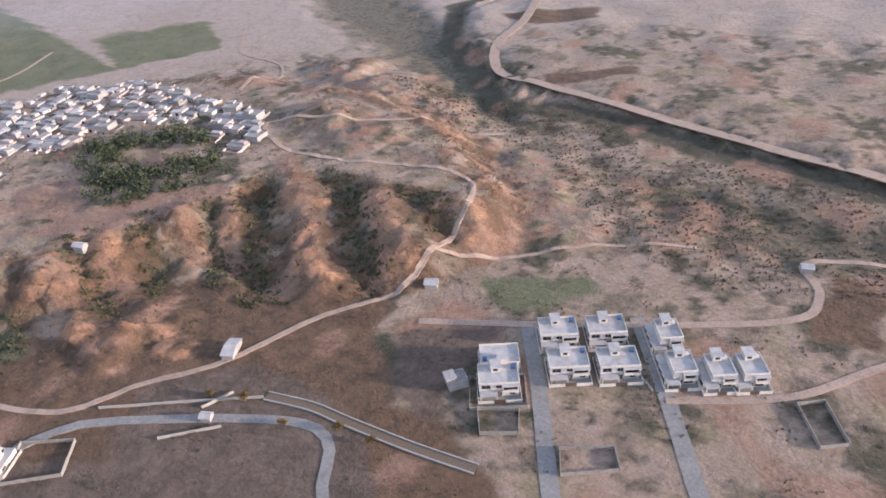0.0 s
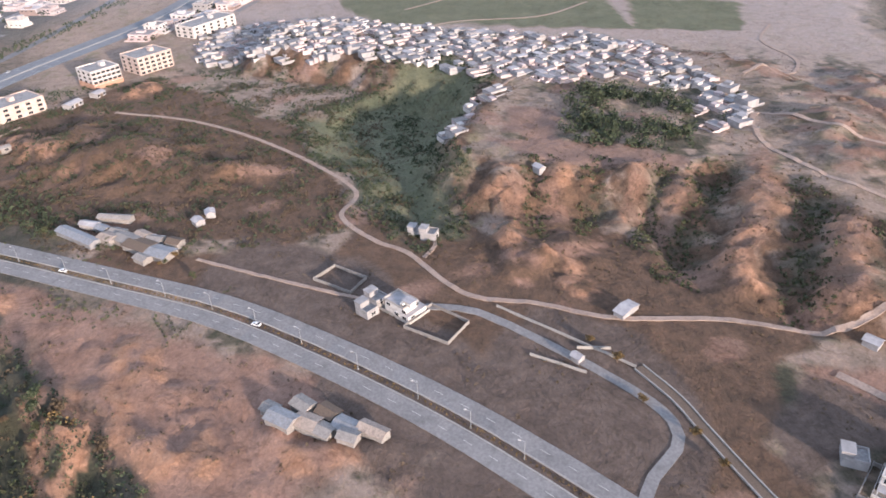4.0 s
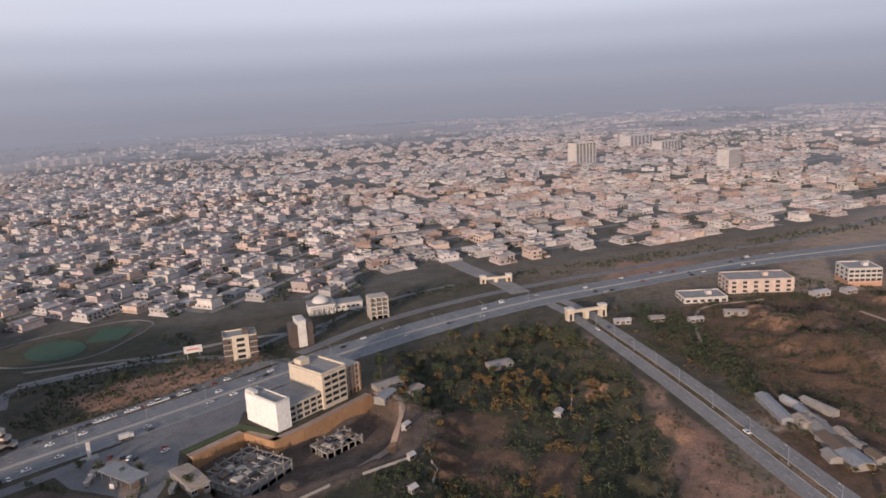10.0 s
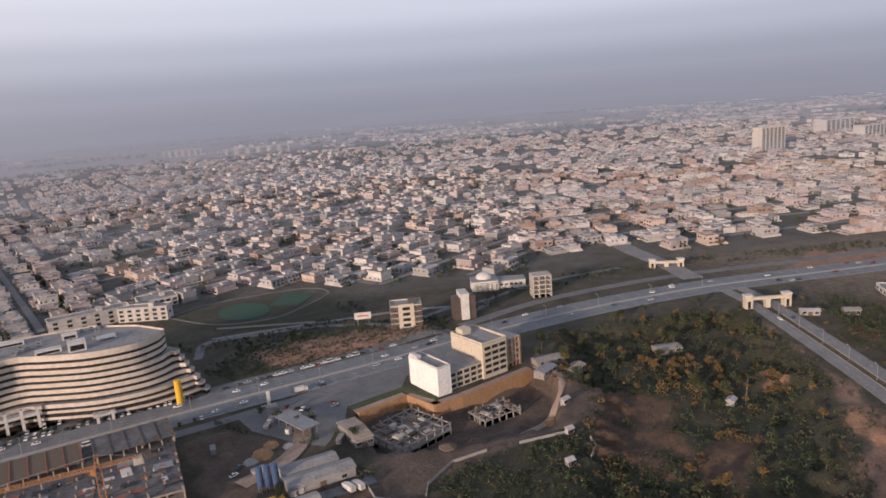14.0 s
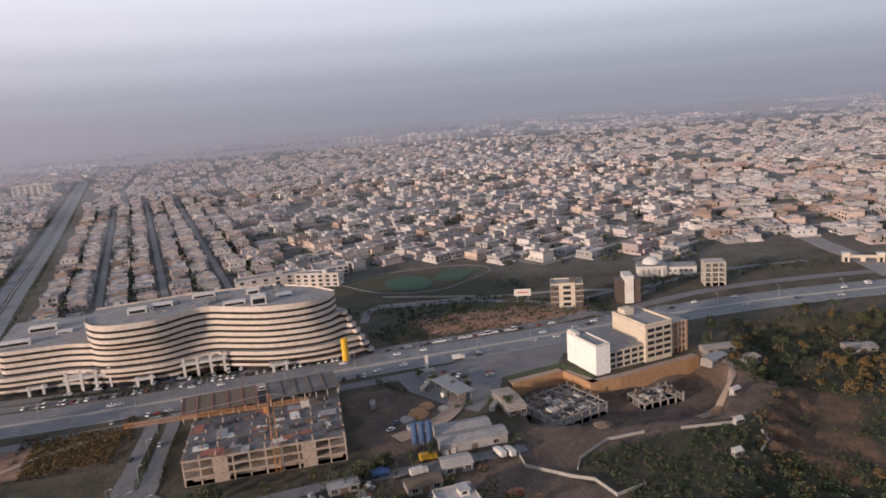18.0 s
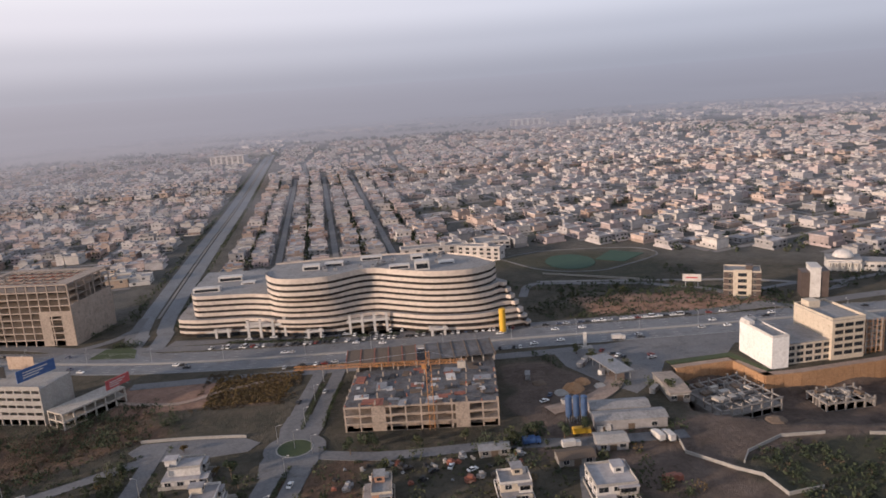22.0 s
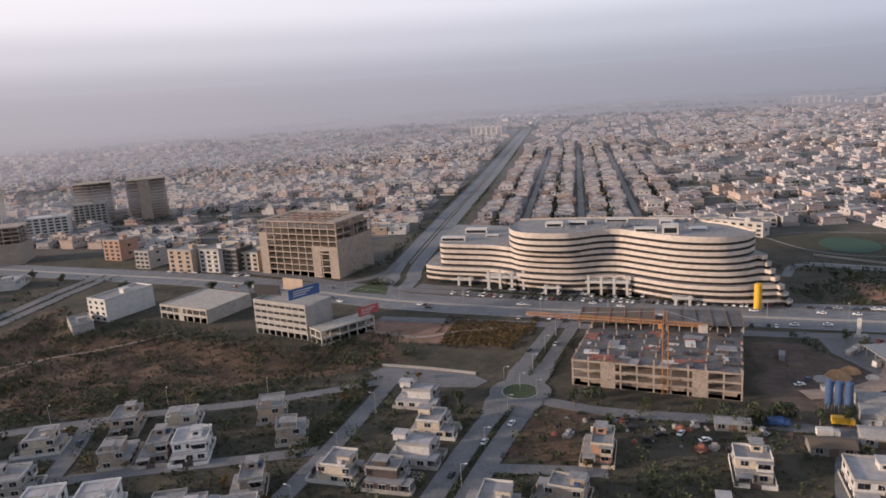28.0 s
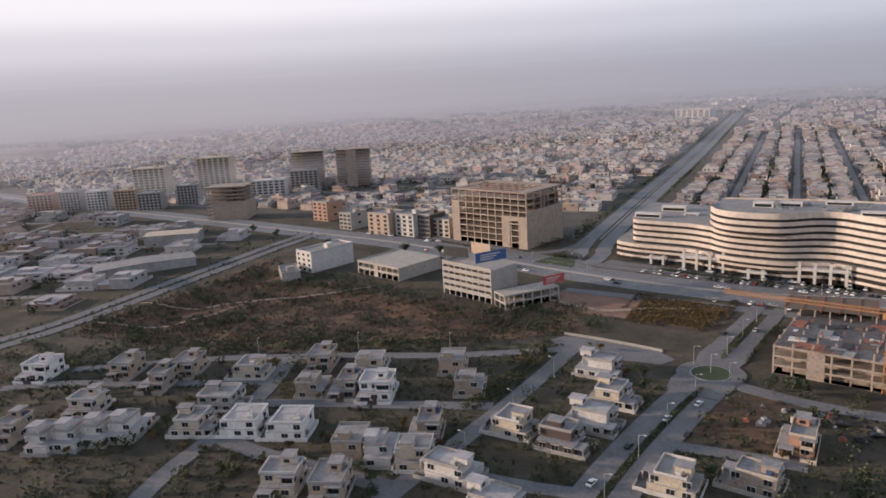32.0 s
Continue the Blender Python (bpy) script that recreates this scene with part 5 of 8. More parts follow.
    a = frame_building("low grey concrete frame in the building pit", 34, 30, 2, 3.4, 6, 5, BLOCKW, [("left", 0.2, 0.6, 0, 1), ("mid", 0.1, 0.6, 0, 2)], top_bare=1, open_top=True)
    place(a, 147, 297, 14, -9)
    b = frame_building("small roofless concrete frame in the building pit", 24, 15, 1, 4.0, 5, 3, BLOCKW, [("mid", 0, 0.7, 0, 1), ("right", 0, 1, 0, 1)], top_bare=1, open_top=True)
    place(b, 196, 289, 2, -9)
    rr = random.Random(44)
    for i in range(34):
        on_a = i < 22
        x, y = (rr.uniform(134, 160), rr.uniform(286, 308)) if on_a else (rr.uniform(186, 206), rr.uniform(284, 294))
        s = rr.uniform(0.8, 2.6)
        st = place(thing("formwork_stack", "formwork boards and block stacks in the pit", "building material", "stacks on the slab"), x, y, rr.choice((12, 102)) + rr.uniform(-6, 6), -2.2 if on_a else -5.0)
        part("board", Build().box(-s, s, -s * 0.6, s * 0.6, 0, rr.uniform(0.3, 1.4)), [GREYP, CONC, BARK, BLACKP][i % 4], st)


make_hotel()


# ---- other large buildings ----
ofb = place(block_building("narrow cream and dark brown office building", 22, 16, 4, DARKP, 3.9, 3, 2, "tall", trim=CREAM, name="office_building"), 219, 428, -25)
part("cream_front", Build().box(-5.5, 5.5, -8.9, -7.9, 0, 17.4), CREAM, ofb)
for f in range(4):
    part("front_window", Build().box(-2.6, 2.6, -9.0, -8.85, 1.2 + f * 4.0, 3.4 + f * 4.0), GLASS, ofb)
tw = thing("slab_tower", "slim white wall tower with dark glass flanks", "building")
part("white_wall", Build().box(-3, 3, -7, 7, 0, 19), WHITE, tw)
part("flank", Build().box(3, 8, -6, 6, 0, 17), DARKP, tw, "dark glazed flank")
part("flank", Build().box(-8, -3, -6, 6, 0, 16), DARKP, tw, "dark glazed flank")
part("cap", Build().box(-3.3, 3.3, -7.3, 7.3, 19, 19.6), WHITE, tw)
place(tw, 263, 421, -20)
dm = thing("domed_villa", "white villa with a ribbed dome and porch", "house")
part("wall", Build().box(-11, 11, -9, 9, -1, 8), WHITE, dm)
part("wing", Build().box(11, 34, -6, 8, -1, 6.5), WHITE, dm)
part("roof", Build().box(-11.4, 11.4, -9.4, 9.4, 8, 8.5).box(11, 34.4, -6.4, 8.4, 6.5, 7), ROOF, dm)
db = Build()
for k in range(6):
    t0, t1 = k / 6 * 1.5, (k + 1) / 6 * 1.5
    db.tube((0, 0, 9 + 5 * math.sin(t0)), (0, 0, 9 + 5 * math.sin(t1)), 7 * math.cos(t0), 7 * math.cos(t1), 20)
part("dome", db, WHITE, dm)
for i in range(5):
    put_window(dm, "tall", -8 + i * 4, -9, 4, 0), put_window(dm, "std", 14 + i * 4, -6, 3.5, 0)
    part("porch_column", Build().tube((-8 + i * 4, -11, 0), (-8 + i * 4, -11, 6.5), 0.45, 0.4, 10), WHITE, dm)
part("porch_roof", Build().box(-10, 10, -12, -9, 6.5, 7.1), WHITE, dm)
place(dm, 318, 474, -28)
place(frame_building("five-storey bare grey concrete frame", 15, 13, 5, 3.6, 3, 3, CONC), 338, 424, -25)
bb = frame_building("pale four-storey frame building with rooftop billboards", 38, 22, 5, 3.7, 8, 3, GREYP, [("right", 0, 1, 0, 5), ("back", 0, 1, 0, 5), ("mid", 0, 1, 0, 5)], parapet=1.5)
place(bb, -192, 342, -14)
b2 = frame_building("two-storey pale concrete frame annexe", 34, 12, 2, 4.0, 6, 2, CONC, [("back", 0, 1, 0, 2)])
place(b2, -160, 337, 56)
for (x, y, z, w, h, rz), m, lab in (((-207, 342, 19.5, 17, 7, -4), BLACKP, "black rooftop billboard on steel legs"), ((-183, 340, 19.5, 20, 7, 60), BLUEP, "blue rooftop billboard on steel legs"), ((-196, 352, 19.5, 15, 8, -14), TAN, "tan back of a rooftop billboard"), ((-148, 346, 8.5, 14, 6, 60), REDP, "red and white roadside billboard")):
    sg = thing("billboard", lab, "billboard")
    pn = part("panel", Build().box(-w / 2, w / 2, -0.2, 0.2, 1.2, h), m, sg)
    for i in (-0.4, 0, 0.4):
        part("leg", Build().tube((i * w, 0.4, 0), (i * w, 0.4, h), 0.14, 0.14, 6), STEEL, sg)
    if m in (BLUEP, REDP):
        for k in range(3):
            part("lettering_bar", Build().box(-w * 0.35, w * (0.3 - 0.12 * k), -0.27, -0.2, h * (0.72 - 0.18 * k), h * (0.8 - 0.18 * k)), WHITE, pn)
    place(sg, x, y, rz, z)
lw = frame_building("low two-storey grey concrete frame with open bays", 40, 38, 2, 4.2, 7, 6, CONC, [("right", 0, 1, 0, 2), ("back", 0, 1, 0, 2), ("mid", 0, 1, 0, 2), ("front", 0.4, 0.5, 0, 2)], parapet=0.7)
place(lw, -268, 369, -12)
place(block_building("white four-storey building with a bare flank", 17, 36, 4, WHITE, 3.4, 3, 1, "std", trim=WHITE), -326, 362, -12)
place(block_building("low grey annexe with a flat roof", 24, 12, 1, GREYP, 4.4, 3, 1, "std"), -332, 332, -40)
rows = [(-352, 470, 24, 5, TAN), (-327, 472, 20, 5, WHITE), (-311, 475, 15, 5, DARKP), (-296, 478, 18, 4, CREAM), (-396, 480, 15, 4, GREYP), (-448, 506, 20, 5, BRICK)]
for i, (x, y, w, f, m) in enumerate(rows):
    place(block_building({TAN: "tan", WHITE: "white", DARKP: "dark brown", CREAM: "cream", GREYP: "grey", BRICK: "brick-red"}[m] + " commercial block with shopfronts along the service road", w, 20, f, m, 3.5, 3, 2, "wide", group="commercial row", trim=GREYP, name="commercial_building"), x, y, -8)
for x, y, w, d, f, m, lab in ((-785, 562, 40, 28, 12, CREAM, "cream plastered high apartment tower"), (-772, 652, 44, 28, 13, CREAM, "cream apartment tower behind the blocks"), (-612, 592, 40, 18, 7, WHITE, "pale apartment block among low houses"), (-738, 492, 24, 18, 7, TAN, "tan plastered apartment block in haze"), (-705, 500, 26, 18, 6, GREYP, "grey concrete apartment block in haze"), (-772, 480, 24, 18, 7, WHITE, "pale apartment block beside its neighbours"), (-808, 468, 24, 18, 7, GREYP, "grey concrete apartment block in haze"), (-850, 456, 28, 18, 6, BRICK, "brick-faced apartment block in haze"), (-690, 540, 24, 16, 7, GREYP, "grey concrete apartment block in haze"), (-614, 655, 34, 16, 8, GREYP, "grey concrete apartment slab in haze")):
    place(block_building(lab, w, d, f, m, 3.2, 6, 3, "dark", trim=m, ledges=False, name="apartment_building"), x, y, 35)
place(frame_building("tall half-finished concrete tower with open floors", 40, 28, 9, 3.7, 6, 4, FRAME, [("mid", 0, 1, 0, 9), ("right", 0, 1, 0, 5), ("front", 0.2, 1, 0, 5)]), -558, 486, 28)
place(frame_building("dark concrete unfinished apartment tower", 40, 28, 14, 3.4, 6, 4, FRAME, [("mid", 0, 1, 0, 14), ("right", 0, 1, 0, 14)]), -624, 674, 40)
place(frame_building("dark unfinished apartment tower beside its twin", 42, 28, 14, 3.4, 6, 4, FRAME, [("mid", 0, 1, 0, 14), ("front", 0.3, 0.6, 0, 14)]), -574, 704, 35)
for x, y, w, d, f, m, rz, lab in ((577, 222, 52, 26, 3, CREAM, -48, "long cream office block on an embankment"), (640, 163, 26, 24, 4, WHITE, -50, "white office block over a red base"), (672, 128, 34, 28, 4, CREAM, -50, "cream hotel with a yellow roof sign"), (790, 84, 60, 26, 3, WHITE, -42, "long white market block by the highway"), (525, 244, 34, 22, 1, WHITE, -45, "low white restaurant with a flat roof"), (950, 5, 66, 40, 5, TAN, -20, "large pink commercial block by highway"), (1085, -150, 110, 60, 2, WHITE, -20, "broad white industrial sheds in fields"), (85, 640, 32, 24, 2, WHITE, 0, "white school hall behind the mall"), (30, 615, 60, 14, 3, WHITE, 4, "white three-storey school block with windows"), (70, 600, 40, 12, 3, WHITE, -30, "white three-storey school block with windows")):
    m = {CREAM: CITYWALLS[2], WHITE: CITYWALLS[5]}.get(m, m)
    place(block_building(lab, w, d, f, m, 3.6, 6, 3, "wide", trim=m), x, y, rz)
rb = Build().box(-13.3, 13.3, -12.3, 12.3, -6, 4.5)
place(tagged(part("red_plinth", rb, BRICK), "brick-red plinth storey under a white block", "building"), 640, 163, -50)
for x, y, w, d, f, m in ((1335, 908, 60, 26, 14, CREAM), (1360, 935, 40, 26, 13, CREAM), (1352, 584, 34, 26, 11, CREAM), (1760, 1020, 90, 40, 9, WHITE), (1673, 884, 70, 30, 7, WHITE), (1042, 130, 20, 18, 9, TAN), (1090, 150, 24, 20, 8, BRICK), (1147, 118, 34, 24, 8, CREAM), (1230, 105, 36, 24, 9, TAN), (1290, 90, 30, 24, 9, BRICK), (1007, 171, 18, 16, 7, CREAM), (780, 2620, 230, 40, 6, CREAM), (560, 2860, 140, 40, 7, CREAM), (-420, 1880, 90, 30, 7, CREAM)):
    m = {TAN: CITYWALLS[1], BRICK: CITYWALLS[4], CREAM: CITYWALLS[5], WHITE: CITYWALLS[0]}.get(m, m)
    place(block_building("apartment block standing over the houses", w, d, f, m, 3.3, 6, 3, "dark", trim=m, ledges=False, name="apartment_building"), x, y, -12)


# ---- houses ----
def parapets(b, x0, x1, y0, y1, z, h=0.85, t=0.22, mi=0):
    for a in ((x0, x1, y0, y0 + t), (x0, x1, y1 - t, y1), (x0, x0 + t, y0 + t, y1 - t), (x1 - t, x1, y0 + t, y1 - t)):
        b.box(*a, z, z + h, mi)
    return b


def house(style, w, d, wall, trim, label, name="house", detail=2):
    """A flat-roofed two-storey villa; the street front looks along -y."""
    rnd = random.Random(style)
    ob = thing(name, label, "house", "colony houses")
    f1, f2 = 3.3, 6.5
    roof = CITYROOFS[0] if wall in (WHITE, BRIGHT) else CITYROOFS[1] if wall is CREAM else ROOF
    ux0 = -w / 2 + (rnd.choice((0, 0, 3.0)) if detail > 1 else 0)
    uy0, uy1 = -d / 2 + rnd.choice((0.0, 2.2)), d / 2 - rnd.choice((0.0, 2.5))
    part("wall", Build().box(-w / 2, w / 2, -d / 2, d / 2, -0.8, f1).box(ux0, w / 2 - 0.004, uy0, uy1, f1, f2), wall, ob)
    part("roof", Build().box(ux0 - 0.25, w / 2 + 0.25, uy0 - 0.25, uy1 + 0.25, f2, f2 + 0.2).box(-w / 2 - 0.1, w / 2 + 0.1, -d / 2 - 0.1, d / 2 + 0.1, f1 - 0.05, f1 + 0.12), roof, ob)
    part("parapet", parapets(Build(), ux0 - 0.25, w / 2 + 0.25, uy0 - 0.25, uy1 + 0.25, f2 + 0.2), trim, ob)
    sx, sy = rnd.uniform(-w * 0.25, w * 0.1), rnd.uniform(-d * 0.1, d * 0.2)
    st = part("stair_tower", Build().box(sx, sx + 3.6, sy, sy + 4.6, f2 + 0.2, f2 + 2.7), wall, ob)
    part("stair_roof", Build().box(sx - 0.45, sx + 4.05, sy - 0.45, sy + 5.05, f2 + 2.7, f2 + 2.95), roof, st)
    part("stair_window", Build().box(sx + 0.8, sx + 2.6, sy - 0.08, sy + 0.05, f2 + 1.0, f2 + 2.1), GLASS, st)
    tx, ty = w / 2 - 2.4, uy1 - 3.0
    part("water_tank", Build().box(tx, tx + 1.5, ty, ty + 1.5, f2 + 0.2, f2 + 1.5).box(tx - 0.1, tx + 1.6, ty - 0.1, ty + 1.6, f2 + 1.5, f2 + 1.6), rnd.choice((WHITE, SILO, GREYP)), ob)
    cols = 3 if w > 12 else 2
    for z, y in ((1.8, -d / 2), (5.3, uy0)):
        for i in range(cols):
            x = -w / 2 + (i + 0.5) * w / cols
            if z > 3 and x < ux0 + 1.2:
                continue
            put_window(ob, rnd.choice(("std", "wide", "std")), x, y, z, 0)
    for k in range(3):
        y = -d / 2 + (k + 0.5) * d / 3
        put_window(ob, "std", -w / 2, y, 1.9, -90)
        if uy0 + 1 < y < uy1 - 1 and ux0 == -w / 2:
            put_window(ob, "std", ux0, y, 5.3, -90)
        put_window(ob, "std", w / 2, y, 1.9 if k % 2 else 5.2, 90)
        if k == 2 and detail > 1:
            put_window(ob, "std", w / 2, y, 1.9, 90)
    put_window(ob, "std", -w * 0.2, uy1, 5.2, 180), put_window(ob, "std", w * 0.25, d / 2, 1.9, 180)
    if detail > 1:
        bx = w * rnd.uniform(0.02, 0.12)
        bc = part("balcony", Build().box(bx, w / 2, uy0 - 1.5, uy0, f1 - 0.1, f1 + 0.14), trim, ob)
        rl = Build().box(bx, w / 2, uy0 - 1.5, uy0 - 1.36, f1 + 0.14, f1 + 1.1).box(bx, bx + 0.14, uy0 - 1.36, uy0, f1 + 0.14, f1 + 1.1)
        part("balcony_rail", rl, trim, bc)
        cn = part("canopy", Build().box(bx - 0.3, w / 2 + 0.3, uy0 - 1.7, uy0 - 0.26, f2 - 0.35, f2 - 0.05), roof, ob)
        for px in (bx, w / 2 - 0.35):
            part("canopy_post", Build().box(px, px + 0.35, uy0 - 1.5, uy0 - 1.15, f1 + 0.14, f2 - 0.35), trim, cn)
        part("garage_door", Build().box(-w / 2 + 0.6, -w * 0.12, -d / 2 - 0.07, -d / 2 + 0.02, 0.1, 2.5), DARKP, ob)
        # dark pane standing for the shadowed recess behind the balcony
        part("recess_shade_panel", Build().box(bx + 0.5, w / 2 - 0.5, uy0 - 0.07, uy0 + 0.02, f1 + 0.2, f1 + 2.5), GLASS, ob)
        part("front_door", Build().box(-0.7, 0.7, -d / 2 - 0.1, -d / 2 + 0.1, 0.1, 2.3).box(-0.9, 0.9, -d / 2 - 0.06, -d / 2 + 0.05, 0.1, 2.5), BARK, ob)
        pr = part("porch_roof", Build().box(-w / 2, -w * 0.05, -d / 2 - 3.2, -d / 2, 2.9, 3.15), roof, ob)
        for px in (-w / 2 + 0.2, -w * 0.05 - 0.4):
            part("porch_post", Build().box(px, px + 0.3, -d / 2 - 3.1, -d / 2 - 2.8, 0, 2.9), trim, pr)
        g = Build()
        y0, y1 = -d / 2 - 3.9, d / 2 + 1.2
        for a in ((-w / 2 - 0.9, -w * 0.15, y0, y0 + 0.2), (w * 0.15, w / 2 + 0.9, y0, y0 + 0.2), (-w / 2 - 0.9, w / 2 + 0.9, y1 - 0.2, y1), (-w / 2 - 0.9, -w / 2 - 0.7, y0 + 0.2, y1 - 0.2), (w / 2 + 0.7, w / 2 + 0.9, y0 + 0.2, y1 - 0.2)):
            g.box(*a, -0.6, 1.5)
        bw = part("boundary_wall", g, trim, ob)
        part("gate", Build().box(-w * 0.15, w * 0.15, y0 + 0.05, y0 + 0.15, 0.1, 1.9), DARKP, bw)
        part("forecourt", Build().box(-w / 2 - 0.7, w / 2 + 0.7, y0 + 0.2, -d / 2, -0.3, 0.12), KERB, ob)
    return ob


KINDS = [
    ("white", 11.5, 14.5, WHITE, GREYP, "white two-storey villa with a stair tower and parapet"), ("cream", 11, 13.5, CREAM, WHITE, "cream two-storey villa with pale trim"),
    ("grey", 11, 13.5, GREYP, WHITE, "unpainted grey cement villa with pale trim"), ("tan", 10, 13, TAN, GREYP, "tan plastered villa with grey parapet"),
    ("dark", 11, 13, DARKP, GREYP, "dark brown clad villa with cream panels"), ("large", 14.5, 15, WHITE, GREYP, "large white villa with grey trim"),
    ("brick", 10, 13.5, BRICK, CREAM, "brick-faced villa with cream trim"), ("row", 8.6, 15, WHITE, GREYP, "narrow white terraced villa in a row"), ("villa", 15.5, 11, WHITE, WHITE, "white detached villa with terraces and boundary wall"), ("villa_deep", 12, 14, WHITE, WHITE, "tall white villa with stepped terraces"),
    ("raw", 10.5, 13, FRAME, CONC, "unplastered brown-grey villa still being built"), ("bright", 12.5, 14, BRIGHT, BRIGHT, "freshly painted white villa with a pale roof"),
]
PROTO = {}
for i, (key, w, d, a, b, lab) in enumerate(KINDS):
    PROTO[key] = house(20 + i, w, d, a, b, lab)
used = set()


def put_house(key, x, y, rz, z=None):
    m = pose(x, y, gz(x, y) if z is None else z, 0, 0, rz)
    if key not in used:
        used.add(key)
        PROTO[key].matrix_basis = m
        return PROTO[key]
    return copy_thing(PROTO[key], m)


COLONY = [
    ("tan", -256, 190, 25), ("cream", -226, 199, -65), ("tan", -205, 221, 25), ("raw", -189, 197, 205), ("raw", -177, 203, 25), ("cream", -181, 225, 205), ("bright", -164, 207, 25), ("tan", -149, 240, 205), ("raw", -132, 225, 205),
    ("grey", -214, 171, 115), ("cream", -207, 152, 115), ("bright", -190, 161, -65), ("bright", -173, 167, -65), ("tan", -144, 166, 205), ("row", -133, 168, 205), ("cream", -121, 170, 205), ("raw", -128, 187, 25), ("white", -105, 168, -90),
    ("cream", -101, 202, -90), ("white", -93, 261, 90), ("cream", -79, 238, 90), ("white", -80, 217, 90), ("dark", -83, 200, 90), ("brick", -16, 232, 0), ("raw", -24, 202, -95), ("cream", -44, 191, -90), ("cream", 33, 228, 0), ("large", 67, 223, 0),
    ("bright", -318, 158, 25), ("tan", -282, 177, 25), ("raw", -256, 174, 25), ("cream", -261, 145, 25), ("row", -247, 121, 205), ("row", -240, 127, 205), ("row", -234, 134, 205), ("row", -227, 140, 205), ("raw", -268, 118, 25), ("cream", -150, 140, 25), ("tan", -134, 144, 25),
    ("white", -86, 155, 90), ("white", -36, 158, -90), ("white", 20, 192, 0),
]
for key, x, y, rz in COLONY:
    put_house(key, x, y, rz)
VILLAS = [("villa", 112, -175, 217), ("villa", 118, -185, 37), ("villa", 106.5, -213, 217), ("villa", 90, -225, 217), ("villa", 93.5, -198, 217), ("villa", 77, -209, 217), ("villa_deep", 69, -236, 217), ("villa_deep", 57, -220, 217), ("villa_deep", 44, -226, 217), ("villa_deep", 34, -233, 217)]
for key, x, y, rz in VILLAS:
    put_house(key, x, y, rz)
put_house("white", 249, -36, 125)
ANNEX = block_building("small grey cement outbuilding with a flat roof", 8, 7, 1, CITYWALLS[3], 3.2, 2, 1, "std", category="outbuilding", ledges=False, name="outbuilding")
place(ANNEX, 259, -24, 35)
for x, y, rz in ((252, -19, 35), (309, -59, 60), (127, -167, 55), (316, -54, 60)):
    copy_thing(ANNEX, pose(x, y, gz(x, y), 0, 0, rz))


def wall_line(points, h=1.8, t=0.3, mat=None, label="low pale block boundary wall", closed=False, name="boundary_wall"):
    ob = thing(name, label, "wall")
    pts = points + points[:1] if closed else points
    for (ax, ay), (bx, by) in zip(pts, pts[1:]):
        L = math.hypot(bx - ax, by - ay)
        n = max(1, int(L / 6))
        for i in range(n):
            x0, y0 = ax + (bx - ax) * i / n, ay + (by - ay) * i / n
            x1, y1 = ax + (bx - ax) * (i + 0.97) / n, ay + (by - ay) * (i + 0.97) / n
            q = Vector((by - ay, ax - bx)).normalized() * t / 2
            z = min(gz(x0, y0), gz(x1, y1))
            part("wall_panel", Build().prism([(x0 - q.x, y0 - q.y), (x1 - q.x, y1 - q.y), (x1 + q.x, y1 + q.y), (x0 + q.x, y0 + q.y)], z - 0.6, z + h), mat or BLOCKW, ob)
            part("pier", Build().box(x0 - 0.2, x0 + 0.2, y0 - 0.2, y0 + 0.2, z - 0.6, z + h + 0.1), mat or BLOCKW, ob)
    return ob


for pts in ([(70, -150), (54, -163), (60, -171), (76, -160)], [(1, -210), (-7, -217), (5, -234), (13, -227)], [(237, -33), (221, -49), (233, -61), (250, -48)], [(285, 3), (269, -13), (279, -22), (294, -8)], [(114, -158), (96, -171), (106, -185), (124, -172)], [(104, -150), (92, -158), (98, -168), (112, -160)]):
    wall_line(pts, 1.8, 0.28, BLOCKW, closed=True)
for pts in ([(241, -76), (215, -97), (188, -118)], [(205, -100), (201, -113)], [(105, 256), (103, 243), (116, 228), (123, 222), (125, 209), (139, 211)], [(121, 232), (126, 239), (144, 248), (162, 247)], [(178, 243), (203, 237)], [(208, 228), (204, 220), (196, 215)], [(300, 212), (330, 232)], [(109, 527), (177, 486)], [(98, -230), (60, -205)], [(206, -80), (190, -98)]):
    wall_line(pts, 1.4, 0.3, KERB, "low whitewashed block wall across rough ground")
ditch = thing("drain_channel", "dark concrete storm drain with pale edges", "drain")
dl = curve([(188, -119), (168, -125), (151, -127), (122, -131), (96, -136)], 4.0)
dn = sides(dl)
for o, m in ((-2.2, KERB), (2.2, KERB)):
    for i in range(0, len(dl) - 1):
        a, b = dl[i] + dn[i] * o, dl[i + 1] + dn[i + 1] * o
        q = dn[i] * 0.25
        part("edge_block", Build().prism([tuple(a - q), tuple(b - q), tuple(b + q), tuple(a + q)], -0.5, 0.7), m, ditch)
part("channel_bed", Build().add([(*(p + n * s * 2.0), 0.25) for p, n in zip(dl, dn) for s in (-1, 1)], [(2 * i, 2 * i + 1, 2 * i + 3, 2 * i + 2) for i in range(len(dl) - 1)]), BARK, ditch)


# ---- village and sheds ----
def poly_has(poly, x, y):
    odd = False
    for (ax, ay), (bx, by) in zip(poly, poly[1:] + poly[:1]):
        if (ay > y) != (by > y) and x < ax + (y - ay) / (by - ay) * (bx - ax):
            odd = not odd
    return odd


